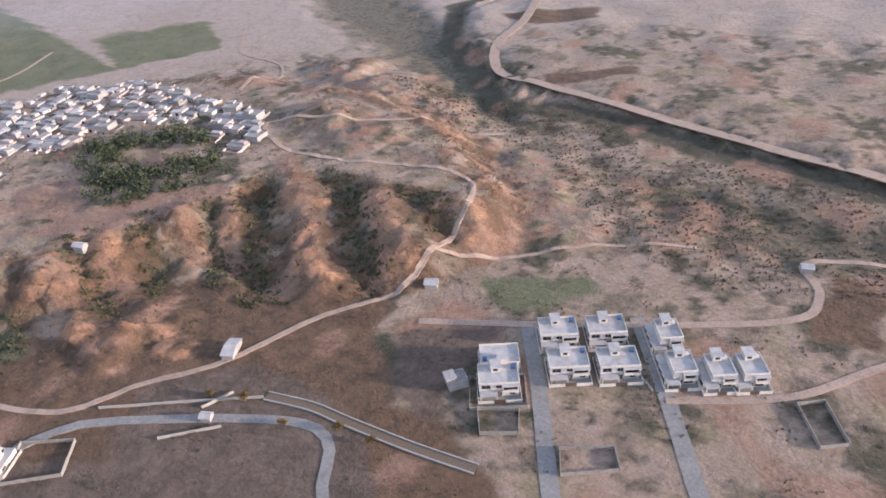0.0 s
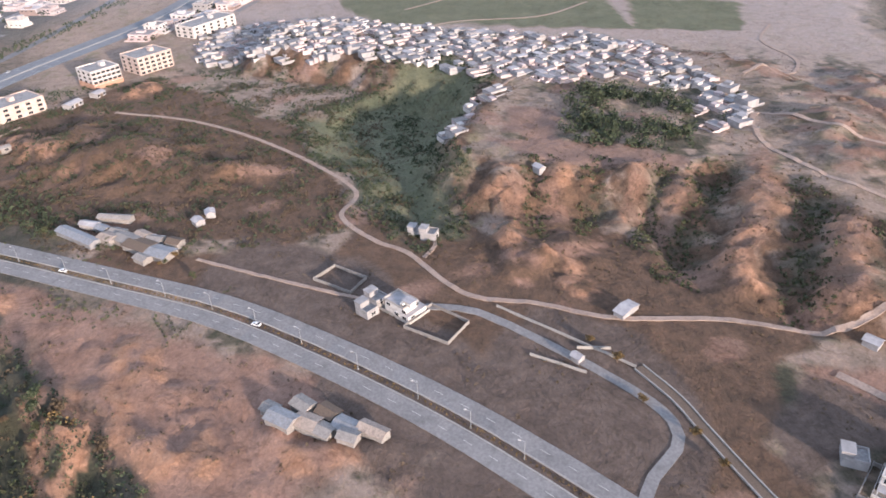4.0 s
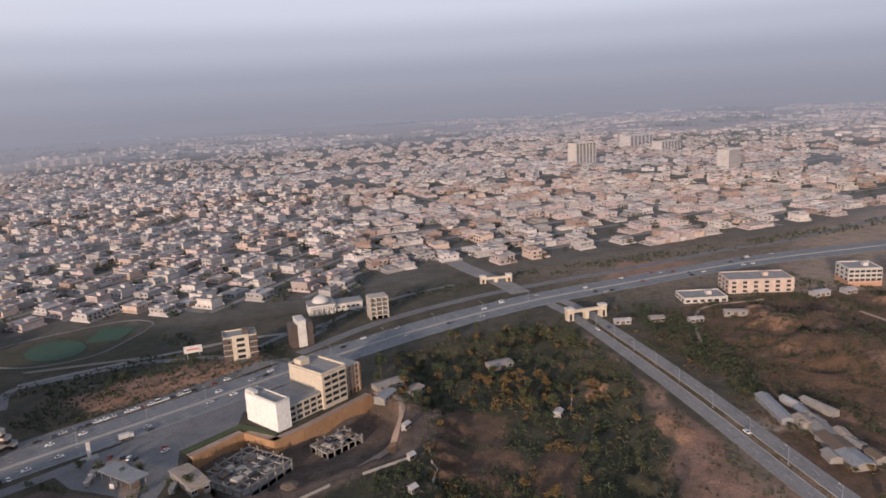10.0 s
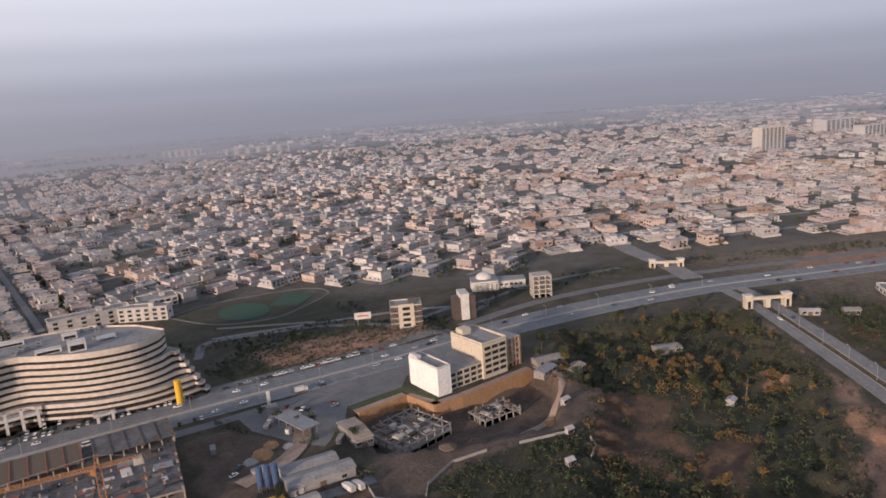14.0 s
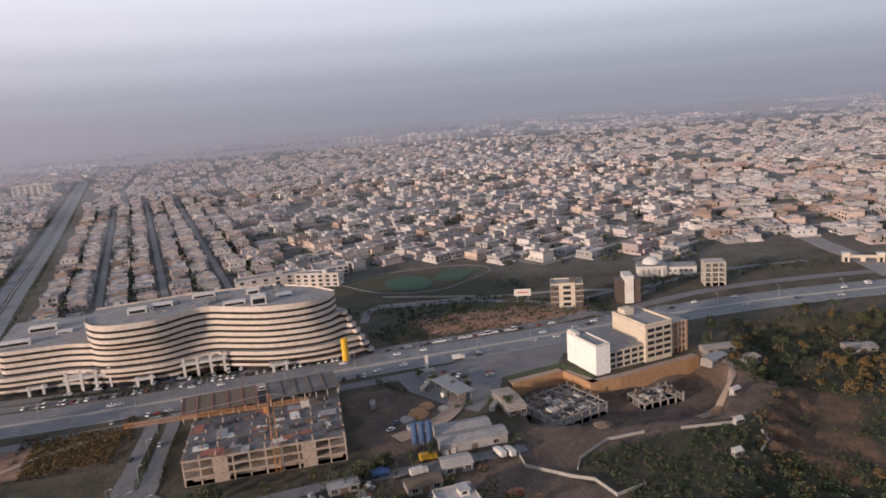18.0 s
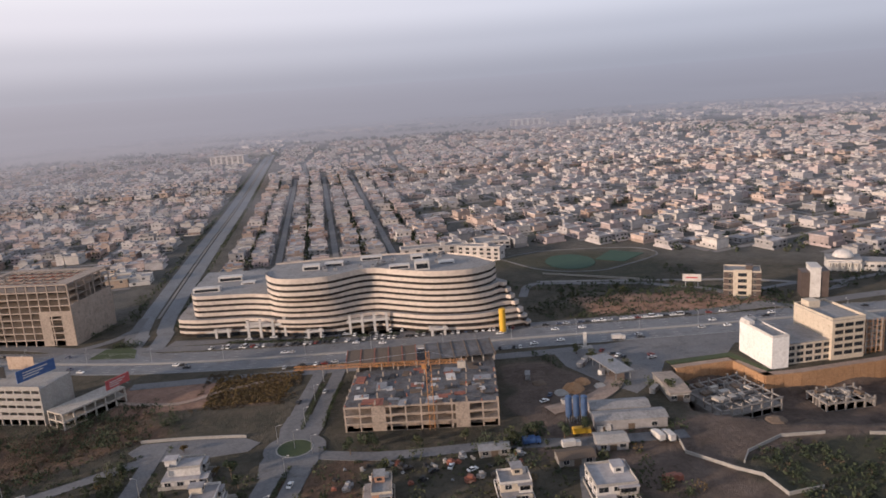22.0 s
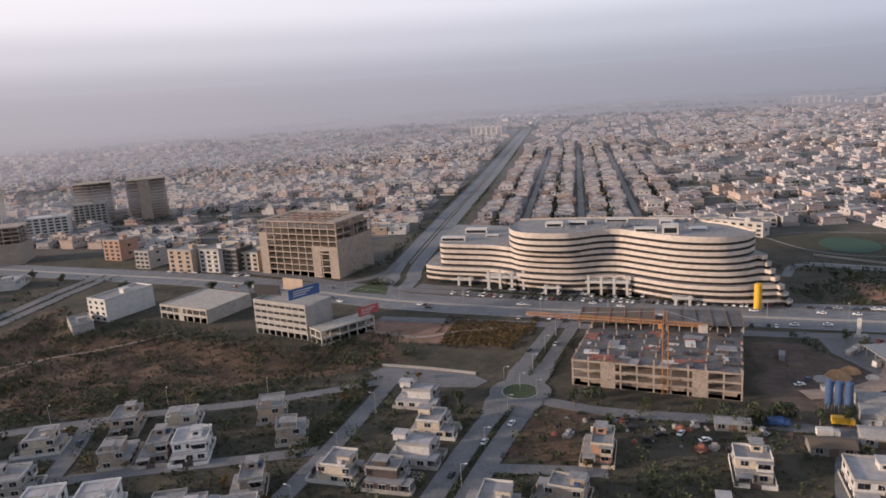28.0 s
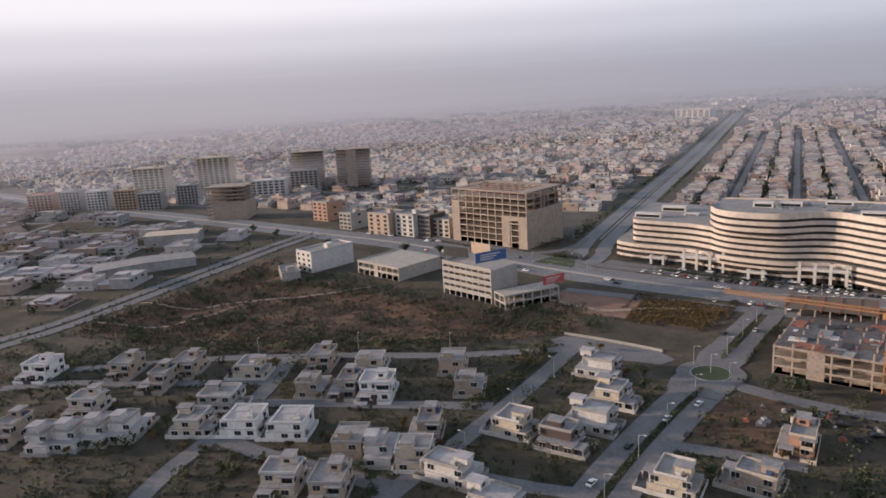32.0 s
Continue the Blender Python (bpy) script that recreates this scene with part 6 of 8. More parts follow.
def hamlet_house(style, w, d, wall, roof, label):
    rnd = random.Random(style)
    ob = thing("village_house", label, "house", "village houses")
    h = rnd.choice((3.2, 3.4, 6.2))
    part("wall", Build().box(-w / 2, w / 2, -d / 2, d / 2, -2.0, h), wall, ob)
    part("roof", parapets(Build().box(-w / 2 - 0.3, w / 2 + 0.3, -d / 2 - 0.3, d / 2 + 0.3, h, h + 0.25), -w / 2 - 0.3, w / 2 + 0.3, -d / 2 - 0.3, d / 2 + 0.3, h + 0.25, 0.5), roof, ob)
    part("room", Build().box(w * 0.05, w * 0.45, -d * 0.1, d * 0.4, h + 0.25, h + 2.8), wall, ob)
    g = Build()
    for a in ((-w / 2, w / 2, -d / 2 - 6, -d / 2 - 5.8), (-w / 2, -w / 2 + 0.2, -d / 2 - 5.8, -d / 2), (w / 2 - 0.2, w / 2, -d / 2 - 5.8, -d / 2)):
        g.box(*a, -2, 1.9)
    part("yard_wall", g, wall, ob)
    return ob


HAMLET = [hamlet_house(1, 12, 8, CITYWALLS[1], CITYROOFS[1], "whitewashed flat-roofed village house with a yard"), hamlet_house(2, 15, 9, CITYWALLS[3], CITYROOFS[1], "grey cement village house with a walled yard"), hamlet_house(3, 10, 9, CITYWALLS[5], CITYROOFS[1], "cream flat-roofed village house"), hamlet_house(4, 17, 7, CITYWALLS[1], BLOCKW, "long whitewashed house under a tin roof"), hamlet_house(5, 11, 10, CITYWALLS[3], CITYROOFS[1], "grey-brown flat-roofed village house")]
rnd = random.Random(31)
VILLAGE = [(792, 90), (790, -50), (673, -167), (619, -260), (560, -289), (458, -289), (382, -289), (348, -265), (356, -234), (414, -263), (464, -237), (464, -190), (485, -154), (523, -122), (580, -50), (625, 26), (665, 85)]
spots = []
for _ in range(6000):
    q = (rnd.uniform(340, 800), rnd.uniform(-292, 92))
    if poly_has(VILLAGE, *q) and all((q[0] - a) ** 2 + (q[1] - b) ** 2 > (10.8 + 0.013 * (q[0] - 340)) ** 2 for a, b in spots):
        spots.append(q)
    if len(spots) >= 190:
        break
for x, y in [(415, -100), (428, -108), (440, -116), (452, -130), (462, -138), (405, -90), (398, -95)]:
    spots.append((x, y))
fresh = set()
for x, y in spots:
    k = rnd.randrange(5)
    m = pose(x, y, gz(x, y), 0, 0, rnd.choice((20, 110, 200, 290)) + rnd.uniform(-8, 8)) @ Matrix.Diagonal((1, 1, 0.78, 1))
    if k not in fresh:
        fresh.add(k)
        HAMLET[k].matrix_basis = m
    else:
        copy_thing(HAMLET[k], m)


HUT = Build().box(-4, 4, -3, 3, -2, 2.8, 0).box(-4.2, 4.2, -3.2, 3.2, 2.8, 3.05, 1).box(-4, 4, -8, -7.8, -2, 1.6, 0).box(-4, -3.8, -7.8, -3, -2, 1.6, 0).box(3.8, 4, -7.8, -3, -2, 1.6, 0).box(-1, 1, -3.05, -2.95, 0.2, 2.1, 2)
hv = np.random.RandomState(17)
hutrows, huttones = [], []
while len(hutrows) < 270:
    x, y = hv.uniform(340, 800), hv.uniform(-292, 92)
    if poly_has(VILLAGE, x, y) and min((x - a) ** 2 + (y - b) ** 2 for a, b in spots) > 62:
        hutrows.append((x, y, gz(x, y), math.radians(20 + 90 * hv.randint(4)) + hv.uniform(-0.2, 0.2), hv.uniform(0.8, 1.25), hv.uniform(0.8, 1.2), hv.uniform(0.85, 1.25)))
        huttones.append(((1, 3, 3, 5, 0)[hv.randint(5)], (6, 7, 7)[hv.randint(3)], 8, 0))


def shed(w, d, h, roof, label, wall=None, pitch=1.2):
    ob = thing("shed", label, "shed")
    part("wall", Build().box(-w / 2, w / 2, -d / 2, d / 2, -1, h), wall or GREYP, ob)
    e = 0.5
    part("roof", Build().add([(-w / 2 - e, -d / 2 - e, h), (w / 2 + e, -d / 2 - e, h), (w / 2 + e, 0, h + pitch), (-w / 2 - e, 0, h + pitch), (-w / 2 - e, d / 2 + e, h), (w / 2 + e, d / 2 + e, h), (-w / 2 - e, -d / 2 - e, h + 0.15), (w / 2 + e, -d / 2 - e, h + 0.15), (w / 2 + e, 0, h + pitch + 0.15), (-w / 2 - e, 0, h + pitch + 0.15), (-w / 2 - e, d / 2 + e, h + 0.15), (w / 2 + e, d / 2 + e, h + 0.15)], [(6, 7, 8, 9), (9, 8, 11, 10), (0, 3, 2, 1), (3, 4, 5, 2), (0, 1, 7, 6), (5, 4, 10, 11), (1, 2, 8, 7), (2, 5, 11, 8), (0, 6, 9, 3), (3, 9, 10, 4)]), roof, ob)
    part("gable", Build().add([(s * w / 2, -d / 2, h), (s * w / 2, d / 2, h), (s * w / 2, 0, h + pitch)] * 1, [(0, 1, 2)]).add([(-s * w / 2, -d / 2, h) for s in (1,)] + [(-w / 2, d / 2, h), (-w / 2, 0, h + pitch)], [(0, 1, 2)]) if (s := 1) else None, wall or GREYP, ob)
    part("door", Build().box(-1.4, 1.4, -d / 2 - 0.08, -d / 2 + 0.05, 0, 2.6), BARK, ob)
    for x in (-w * 0.32, w * 0.32):
        put_window(ob, "std", x, -d / 2, 1.9, 0)
    return ob


SHEDS = [
    (359, 125, 31, 6.5, 3, 45, TIN), (375, 108, 20, 5, 3, 68, TIN), (352, 108, 10, 7, 3.3, 50, TIN), (348, 98, 14, 9, 3.2, 45, TIN), (339, 90, 16, 10, 3.3, 48, TIN), (329, 79, 15, 10, 3, 52, TIN), (344, 83, 9, 6, 2.6, 60, TIN), (350, 90, 8, 6, 3, 40, TIN), (358, 104, 9, 5, 2.7, 55, TIN), (337, 72, 8, 6, 3.3, 55, TIN), (364, 113, 8, 5, 2.8, 45, TIN), (326, 87, 8, 6, 2.6, 45, TIN), (371, 121, 11, 5, 2.9, 60, WHITE), (358, 62, 6, 5, 3, 30, WHITE), (366, 56, 6, 5, 3, 10, WHITE),
    (192, 20, 11, 7, 3.2, 47, TIN), (198, 12, 8, 6, 3, 40, TIN), (189, 11, 9, 7, 2.8, 50, TIN), (184, 6, 9, 6, 3, 47, TIN), (192, 3, 8, 6, 2.9, 40, TIN), (183, -3, 10, 7, 3, 47, TIN), (177, -3, 7, 5, 2.8, 55, TIN), (178, -12, 11, 5, 3, 47, TIN), (199, 24, 6, 5, 3, 47, TIN),
    (222, -129, 5, 11, 3, 30, WHITE), (198, -97, 4, 3, 2.6, 30, WHITE), (337, -128, 6, 4, 3, 20, WHITE), (176, -214, 6, 5, 3, 30, WHITE), (32, -318, 5, 4, 3, 20, WHITE), (294, 216, 5, 4, 3, 20, WHITE), (202, 236, 3, 3, 3, 0, WHITE), (183, 214, 3, 3, 3, 0, WHITE), (222, 262, 4, 3, 3, 10, WHITE), (330, 290, 16, 10, 3, -20, TIN), (436, 262, 12, 6, 3, -45, WHITE),
    (89, 282, 25, 9, 4.5, -4, ROOF), (90, 271, 30, 9, 4.5, -4, ROOF), (120, 300, 9, 24, 4, -2, TIN), (77, 255, 12, 9, 3.4, -3, GREYP), (60, 246, 14, 8, 3, 2, TIN), (240, 300, 14, 7, 3, 20, TIN), (252, 312, 18, 8, 3, -10, TIN), (262, 300, 14, 8, 3, 20, TIN), (-452, 308, 24, 68, 6, -32, ROOF), (-512, 380, 44, 22, 9, 38, CREAM),
    (30, 258, 12, 6, 3, 0, TIN), (455, 245, 10, 7, 3.4, -40, TIN), (470, 222, 10, 6, 3, -40, WHITE), (498, 205, 16, 6, 3, -55, TIN), (585, 175, 14, 8, 3.5, -30, WHITE), (605, 160, 10, 8, 3.5, -30, WHITE),
]
bow = [(-122 + 47 * k / 8, 297.5 - 4 * (k / 8) ** 2) for k in range(9)]
wall_line(bow, 1.3, 0.5, KERB, "low curved pale enclosure wall beside a plot")
for n, (x, y, w, d, h, rz, roof) in enumerate(SHEDS):
    roof = CITYROOFS[0] if roof is WHITE else roof
    place(shed(w, d, h, (TIN, BLOCKW, FRAME, BLOCKW, BARK)[n % 5] if roof is TIN and w < 25 else roof, "low shed under a weathered tin roof" if roof is TIN else "small pale block shed with a low roof", TIN if w > 30 and roof is TIN else BLOCKW if roof is TIN else CITYWALLS[3]), x, y, rz)
for i in range(3):
    s = thing("silo", "blue steel cement silo on legs", "silo", "cement silos")
    part("drum", Build().tube((0, 0, 4), (0, 0, 14), 1.7, 1.7, 14), SILO, s)
    part("cone", Build().tube((0, 0, 1.6), (0, 0, 4), 0.4, 1.7, 14), SILO, s)
    part("cap", Build().tube((0, 0, 14), (0, 0, 14.6), 1.7, 0.5, 14), SILO, s)
    for q in range(4):
        a = q * math.pi / 2
        part("leg", Build().tube((1.4 * math.cos(a), 1.4 * math.sin(a), 0), (1.4 * math.cos(a), 1.4 * math.sin(a), 5), 0.14, 0.14, 6), STEEL, s)
    s.matrix_basis = pose(66 + i * 3.2, 278.5 - i * 0.6, 0) @ Matrix.Diagonal((0.85, 0.85, 0.85, 1))


def gateway(x, y, rz, span, h, label):
    ob = thing("gateway", label, "gate")
    for s in (-1, 1):
        part("tower", Build().box(s * span / 2 - 2.5, s * span / 2 + 2.5, -2.5, 2.5, -1, h), CREAM, ob)
        part("tower_cornice", Build().box(s * span / 2 - 3, s * span / 2 + 3, -3, 3, h, h + 0.8), WHITE, ob)
        part("opening", Build().box(s * span / 2 - 1, s * span / 2 + 1, -2.6, -2.4, 0.3, h * 0.6), GLASS, ob)
    part("middle_pier", Build().box(-1.6, 1.6, -2, 2, -1, h - 2), CREAM, ob)
    part("beam", Build().box(-span / 2 + 2.5, span / 2 - 2.5, -1.2, 1.2, h - 3.2, h - 1.2), CREAM, ob)
    return place(ob, x, y, rz)


gateway(431, 290, -30, 27, 9.0, "cream arched gateway with twin square towers")
gateway(470, 414, -38, 24, 6.5, "pale brown gateway across a housing entrance road")
ribbon("street", [(455, 372), (476, 420), (492, 470), (512, 520)], 18.0, STREET, "grey entrance road behind the gateway", 0.21)


# ---- the city ----
def merged(name, template, mats, places, label, category, tones=None):
    """Many copies of small shapes in one mesh; places are rows of x, y, z, turn, sx, sy, sz."""
    tv, tf, tm = np.array(template.v), template.f, template.m
    P = np.array(places)
    c, s = np.cos(P[:, 3]), np.sin(P[:, 3])
    X = tv[None, :, 0] * P[:, 4, None]
    Y = tv[None, :, 1] * P[:, 5, None]
    V = np.stack([P[:, 0, None] + X * c[:, None] - Y * s[:, None], P[:, 1, None] + X * s[:, None] + Y * c[:, None], P[:, 2, None] + tv[None, :, 2] * P[:, 6, None]], -1)
    nv, nf, n = len(tv), len(tf), len(P)
    sizes = np.array([len(q) for q in tf])
    flat = np.concatenate([np.array(q) for q in tf])
    loops = (flat[None, :] + (np.arange(n) * nv)[:, None]).ravel()
    me = bpy.data.meshes.new(name)
    me.vertices.add(n * nv)
    me.vertices.foreach_set("co", V.ravel())
    me.loops.add(len(loops))
    me.loops.foreach_set("vertex_index", loops.astype(np.int32))
    me.polygons.add(n * nf)
    tot = np.tile(sizes, n)
    me.polygons.foreach_set("loop_start", np.concatenate([[0], np.cumsum(tot)[:-1]]).astype(np.int32))
    me.polygons.foreach_set("material_index", np.tile(np.array(tm), n).astype(np.int32))
    if tones is not None:
        # tones: for each copy the slots that stand for wall, roof, glass and accent
        me.polygons.foreach_set("material_index", np.array(tones)[:, np.array(tm)].ravel().astype(np.int32))
    for m in mats:
        me.materials.append(m)
    me.polygons.foreach_set("use_smooth", np.zeros(len(me.polygons), bool))
    me.update(calc_edges=True)
    return tagged(new(name, me), label, category, kind="stuff")


def city_template(k):
    """Slots: 0 wall, 1 roof, 2 glass, 3 accent."""
    b = Build()
    if k == 0:
        b.box(-6, 6, -8, 8, -1, 3.5, 0).box(-6, 6, -6, 8, 3.5, 7, 0)
    elif k == 1:
        b.box(-6, 6, -8, 8, -1, 7, 0).box(-6, 0, -9.2, -8, 3.2, 7.2, 3)
    elif k == 2:
        b.box(-6, 6, -8, 6, -1, 6.8, 0).box(-6, 2, 6, 8, -1, 3.4, 0)
    else:
        b.box(-6, 1.5, -8, 8, -1, 7, 0).box(1.5, 6, -6, 8, -1, 3.6, 3)
    y0, y1, x1 = -6.3 if k == 0 else -8.3, 6.3 if k == 2 else 8.3, 1.8 if k == 3 else 6.3
    b.box(-6.3, x1, y0, y1, 7.0, 7.25, 1)
    parapets(b, -6.3, x1, y0, y1, 7.25, 0.8, 0.25, 3 if k == 1 else 0)
    if k == 3:
        b.box(1.7, 6.2, -6.2, 8.2, 3.6, 3.8, 1)
        parapets(b, 1.8, 6.2, -6.2, 8.2, 3.8, 0.8, 0.25, 0)
    b.box(-3.5, 0.8, 0, 4.6, 7.25, 9.8, 0).box(-4, 1.3, -0.5, 5.1, 9.8, 10.0, 1)
    fy = -6.06 if k == 0 else -8.06
    for x in (-3.6, 0.2) if k == 3 else (-3.6, 0.6, 4.0):
        b.box(x - 0.9, x + 0.9, -8.06, -7.9, 1.0, 2.5, 2)
        if not (k == 1 and x < 0):
            b.box(x - 0.9, x + 0.9, fy, fy + 0.2, 4.4, 5.9, 2)
    for y in (-4, 1.5, 5):
        b.box(-6.06, -5.9, y - 0.8, y + 0.8, 4.4, 5.8, 2).box(5.9, 6.06, y - 0.8, y + 0.8, 1.2, 2.6, 2)
    for a in ((-6.8, 6.8, -11, -10.8), (-6.8, -6.6, -10.8, 8.8), (6.6, 6.8, -10.8, 8.8)):
        b.box(*a, -1, 1.7, 0)
    return b


FARBOX = Build().box(-6, 6, -8, 8, -1, 7, 0).box(-6.2, 6.2, -8.2, 8.2, 7, 7.3, 1).box(-1.5, 2.5, 0, 4.6, 7.3, 9.8, 0).box(-6.05, 6.05, -4, -2.6, 1, 2.4, 2).box(-3, 3, -8.05, 8.05, 4, 5.6, 2)
rnd = random.Random(77)
near, far, garden, lanes = {0: [], 1: [], 2: [], 3: []}, [], [], Build()
tone = {0: [], 1: [], 2: [], 3: []}
fartone = []
HERO = []


def bend(x, y, amount):
    """Streets wander a little over long distances."""
    return x + amount * math.sin(y / 310 + x / 520), y + amount * math.sin(x / 270 - y / 600)


def fill(poly, turn, plot_w, plot_d, lane, keep, wander):
    """Blocks of back-to-back plots between lanes; some plots and some blocks stay empty."""
    c, s = math.cos(turn), math.sin(turn)
    V, U, n = 2 * plot_d + lane, 10 * plot_w + lane * 1.1, 10

    def world_xy(u, v):
        return bend(v * c - u * s + 300, v * s + u * c + 1300, wander)

    for i in range(-int(2700 / V), int(2700 / V) + 1):
        for j in range(-int(2700 / U), int(2700 / U) + 1):
            mid = world_xy((j + 0.5) * U, (i + 0.5) * V)
            r = math.hypot(*mid)
            if r > 2650 or not (poly_has(poly, *mid) or any(poly_has(poly, *world_xy((j + a) * U, (i + b) * V)) for a in (0.05, 0.95) for b in (0.05, 0.95))):
                continue
            fade = 1 - 0.6 * min(1, max(0, (r - 1500) / 1100))
            empty = rnd.random()
            full = keep * fade * (0.12 if empty < 0.07 else 0.55 if empty < 0.22 else 1.0)
            if r < 1800:
                k = 6
                for m in range(k):
                    q = [world_xy((j + (m + e) / k) * U, i * V + o * lane * 0.33) for e, o in ((0, -1), (1, -1), (1, 1), (0, 1))]
                    if all(poly_has(poly, *p) for p in q):
                        lanes.add([(*p, 0.2) for p in q], [(0, 1, 2, 3)])
                q = [world_xy(j * U + o * lane * 0.33, (i + e) * V) for e, o in ((0.1, -1), (0.9, -1), (0.9, 1), (0.1, 1))]
                if all(poly_has(poly, *p) for p in q):
                    lanes.add([(*p, 0.16) for p in q], [(0, 1, 2, 3)])
            for side in (0, 1):
                base = rnd.choices((0, 1, 2, 3, 4, 5), (5, 3, 2, 2, 1, 3))[0]
                for k in range(n):
                    u = j * U + lane * 0.55 + (k + 0.5) * plot_w
                    v = i * V + lane / 2 + (side + 0.5) * plot_d
                    x, y = world_xy(u, v)
                    if not poly_has(poly, x, y) or math.hypot(x + 452, y - 308) < 42 or math.hypot(x + 512, y - 380) < 34:
                        continue
                    if rnd.random() > full:
                        if rnd.random() < 0.5:
                            garden.append((x + rnd.uniform(-6, 6), y + rnd.uniform(-6, 6)))
                        continue
                    x2, y2 = world_xy(u + 1, v)
                    face = math.atan2(y2 - y, x2 - x) + (math.pi if side else 0) + rnd.uniform(-0.03, 0.03)
                    sx, sy = plot_w / 13.8 * rnd.uniform(0.86, 1.0), plot_d / 20.5 * rnd.uniform(0.8, 1.0)
                    sz = rnd.choice((0.5, 0.72, 0.8, 0.85, 0.9, 0.95, 1.15)) if r < 1500 else rnd.choice((0.65, 0.8, 1.0))
                    row = (x + rnd.uniform(-2, 2), y + rnd.uniform(-2.5, 2.5), 0.0, face + rnd.choice((0, 0, 0, 0, 1.57, -1.57)) + rnd.uniform(-0.08, 0.08), sx * rnd.choice((1.05, 1.1, 1.0, 1.22, 0.85)), sy * 1.06, sz)
                    wall = base if rnd.random() < 0.3 else rnd.choices((0, 1, 2, 3, 4, 5), (5.5, 5, 3, 3, 1.6, 3))[0]
                    slots = (wall, rnd.choice((6, 6, 7)), 8, rnd.choice((wall, 3, 4, 0)))
                    if 520 < r < 700 and len(HERO) < 24:
                        HERO.append(row)
                    elif r < 1300:
                        q = rnd.randrange(4)
                        near[q].append(row)
                        tone[q].append(slots)
                    else:
                        far.append(row)
                        fartone.append(slots)
                    for _ in range(rnd.choice((1, 1, 2, 2))):
                        garden.append((x + math.sin(face) * plot_d * 0.45 + rnd.uniform(-5, 5), y - math.cos(face) * plot_d * 0.45 + rnd.uniform(-5, 5)))


fill(CITY_W, radians(-84), 16.0, 23.0, 10.0, 0.7, 30)
fill(CITY_M, radians(5.8), 15.0, 22.0, 9.0, 0.86, 0)
fill(CITY_N, radians(-81), 18.5, 24.5, 11.0, 0.66, 50)
fill(CITY_E, radians(-110), 20.0, 26.0, 12.0, 0.66, 14)
fill(CITY_I, radians(-58), 26.0, 30.0, 10.0, 0.72, 20)
fill(CITY_F, radians(-84), 17.0, 24.0, 11.0, 0.5, 40)
fill(CITY_S, radians(-110), 24.0, 27.0, 12.0, 0.42, 30)
CITYMATS = CITYWALLS + CITYROOFS + [GLASS]
merged("village_outhouses", HUT, CITYMATS, hutrows, "close-set low outhouses and yards of the village", "houses", huttones)
for k in range(4):
    merged("city_houses", city_template(k), CITYMATS, near[k], "close rows of pale flat-roofed city houses", "houses", tone[k])
merged("distant_city_houses", FARBOX, CITYMATS, far, "distant rows of pale flat-roofed houses", "houses", fartone)
# settlements scattered over the plain beyond the city
FARHUT = Build().box(-9, 9, -9, 9, -2, 7, 0).box(-9.5, 9.5, -9.5, 9.5, 7, 7.5, 1)
rr = np.random.RandomState(91)
az, dist = np.radians(rr.uniform(-78, 118, 52000)), np.sqrt(rr.uniform(1150.0**2, 4500.0**2, 52000))
ox, oy = dist * np.sin(az), dist * np.cos(az)
patch = wave(ox, oy, 1500, 81) + 0.7 * wave(ox, oy, 420, 82) + 0.5 * smooth(0.2, 1.2, az) - 0.55 * smooth(2600, 4600, dist) - 0.55 * smooth(0.5, -0.6, az)
town = np.max([inside(q, ox, oy) for q in (CITY_W, CITY_N, CITY_E, CITY_F, CITY_S)], axis=0)
north = oy - (-0.29 * ox + 400)
ok = (patch > 0.25) & (town < -20) & ((north > 80) & (dist > 2150) | (north < -50) & (inside(FIELDS[10][0], ox, oy) < 0)) & (rr.uniform(0, 1, len(ox)) < 0.5)
ox, oy = ox[ok], oy[ok]
rows = [(x, y, 0.0, rr.uniform(0, 1.57), rr.uniform(0.7, 1.5), rr.uniform(0.7, 1.3), rr.uniform(0.6, 1.2)) for x, y in zip(ox, oy)]
tones = [(rr.choice((0, 0, 1, 5, 3)), rr.choice((6, 6, 7)), 8, 0) for _ in rows]
merged("outlying_houses", FARHUT, CITYMATS, rows, "scattered pale settlements on the far plain", "houses", tones)
tagged(part("city_lanes", lanes, STREET), "grey lanes between the house blocks", "road", kind="structure")
hb = [("white", WHITE, WHITE), ("cream", CREAM, WHITE), ("tan", TAN, CREAM), ("grey", GREYP, WHITE)]
CITYH = [house(60 + i, 17, 19, a, b, lab + " two-storey city house with a walled yard", "city_house", 1) for i, (lab, a, b) in enumerate(hb)]
for ob in CITYH:
    tagged(ob, group="city houses")
seen = set()
for row in HERO:
    k = rnd.choice((0, 0, 1, 2, 3))
    m = pose(row[0], row[1], 0, 0, 0, math.degrees(row[3]))
    if k not in seen:
        seen.add(k)
        CITYH[k].matrix_basis = m
    else:
        copy_thing(CITYH[k], m)
for i, (x, y) in enumerate([(-122, 640), (-77, 640), (-24, 690), (30, 690)]):
    ribbon("street", [(x, y), (x - 22, y + 220), (x - 60, y + 620)], 5.5, STREET, "straight grey street between house rows", 0.1 + 0.01 * i, step=20)
for poly, lab in (([(139 + 19 * math.cos(a) + 6 * math.sin(a), 560 + 24 * math.sin(a) - 8 * math.cos(a)) for a in np.linspace(0, 6.2, 24)], "oval green sports pitch"), ([(160, 560), (180, 545), (205, 568), (182, 588)], "dark practice court")):
    tagged(part("sports_pitch", Build().prism(poly, 0.0, 0.3), TURF), lab + " inside a path", "sports pitch")
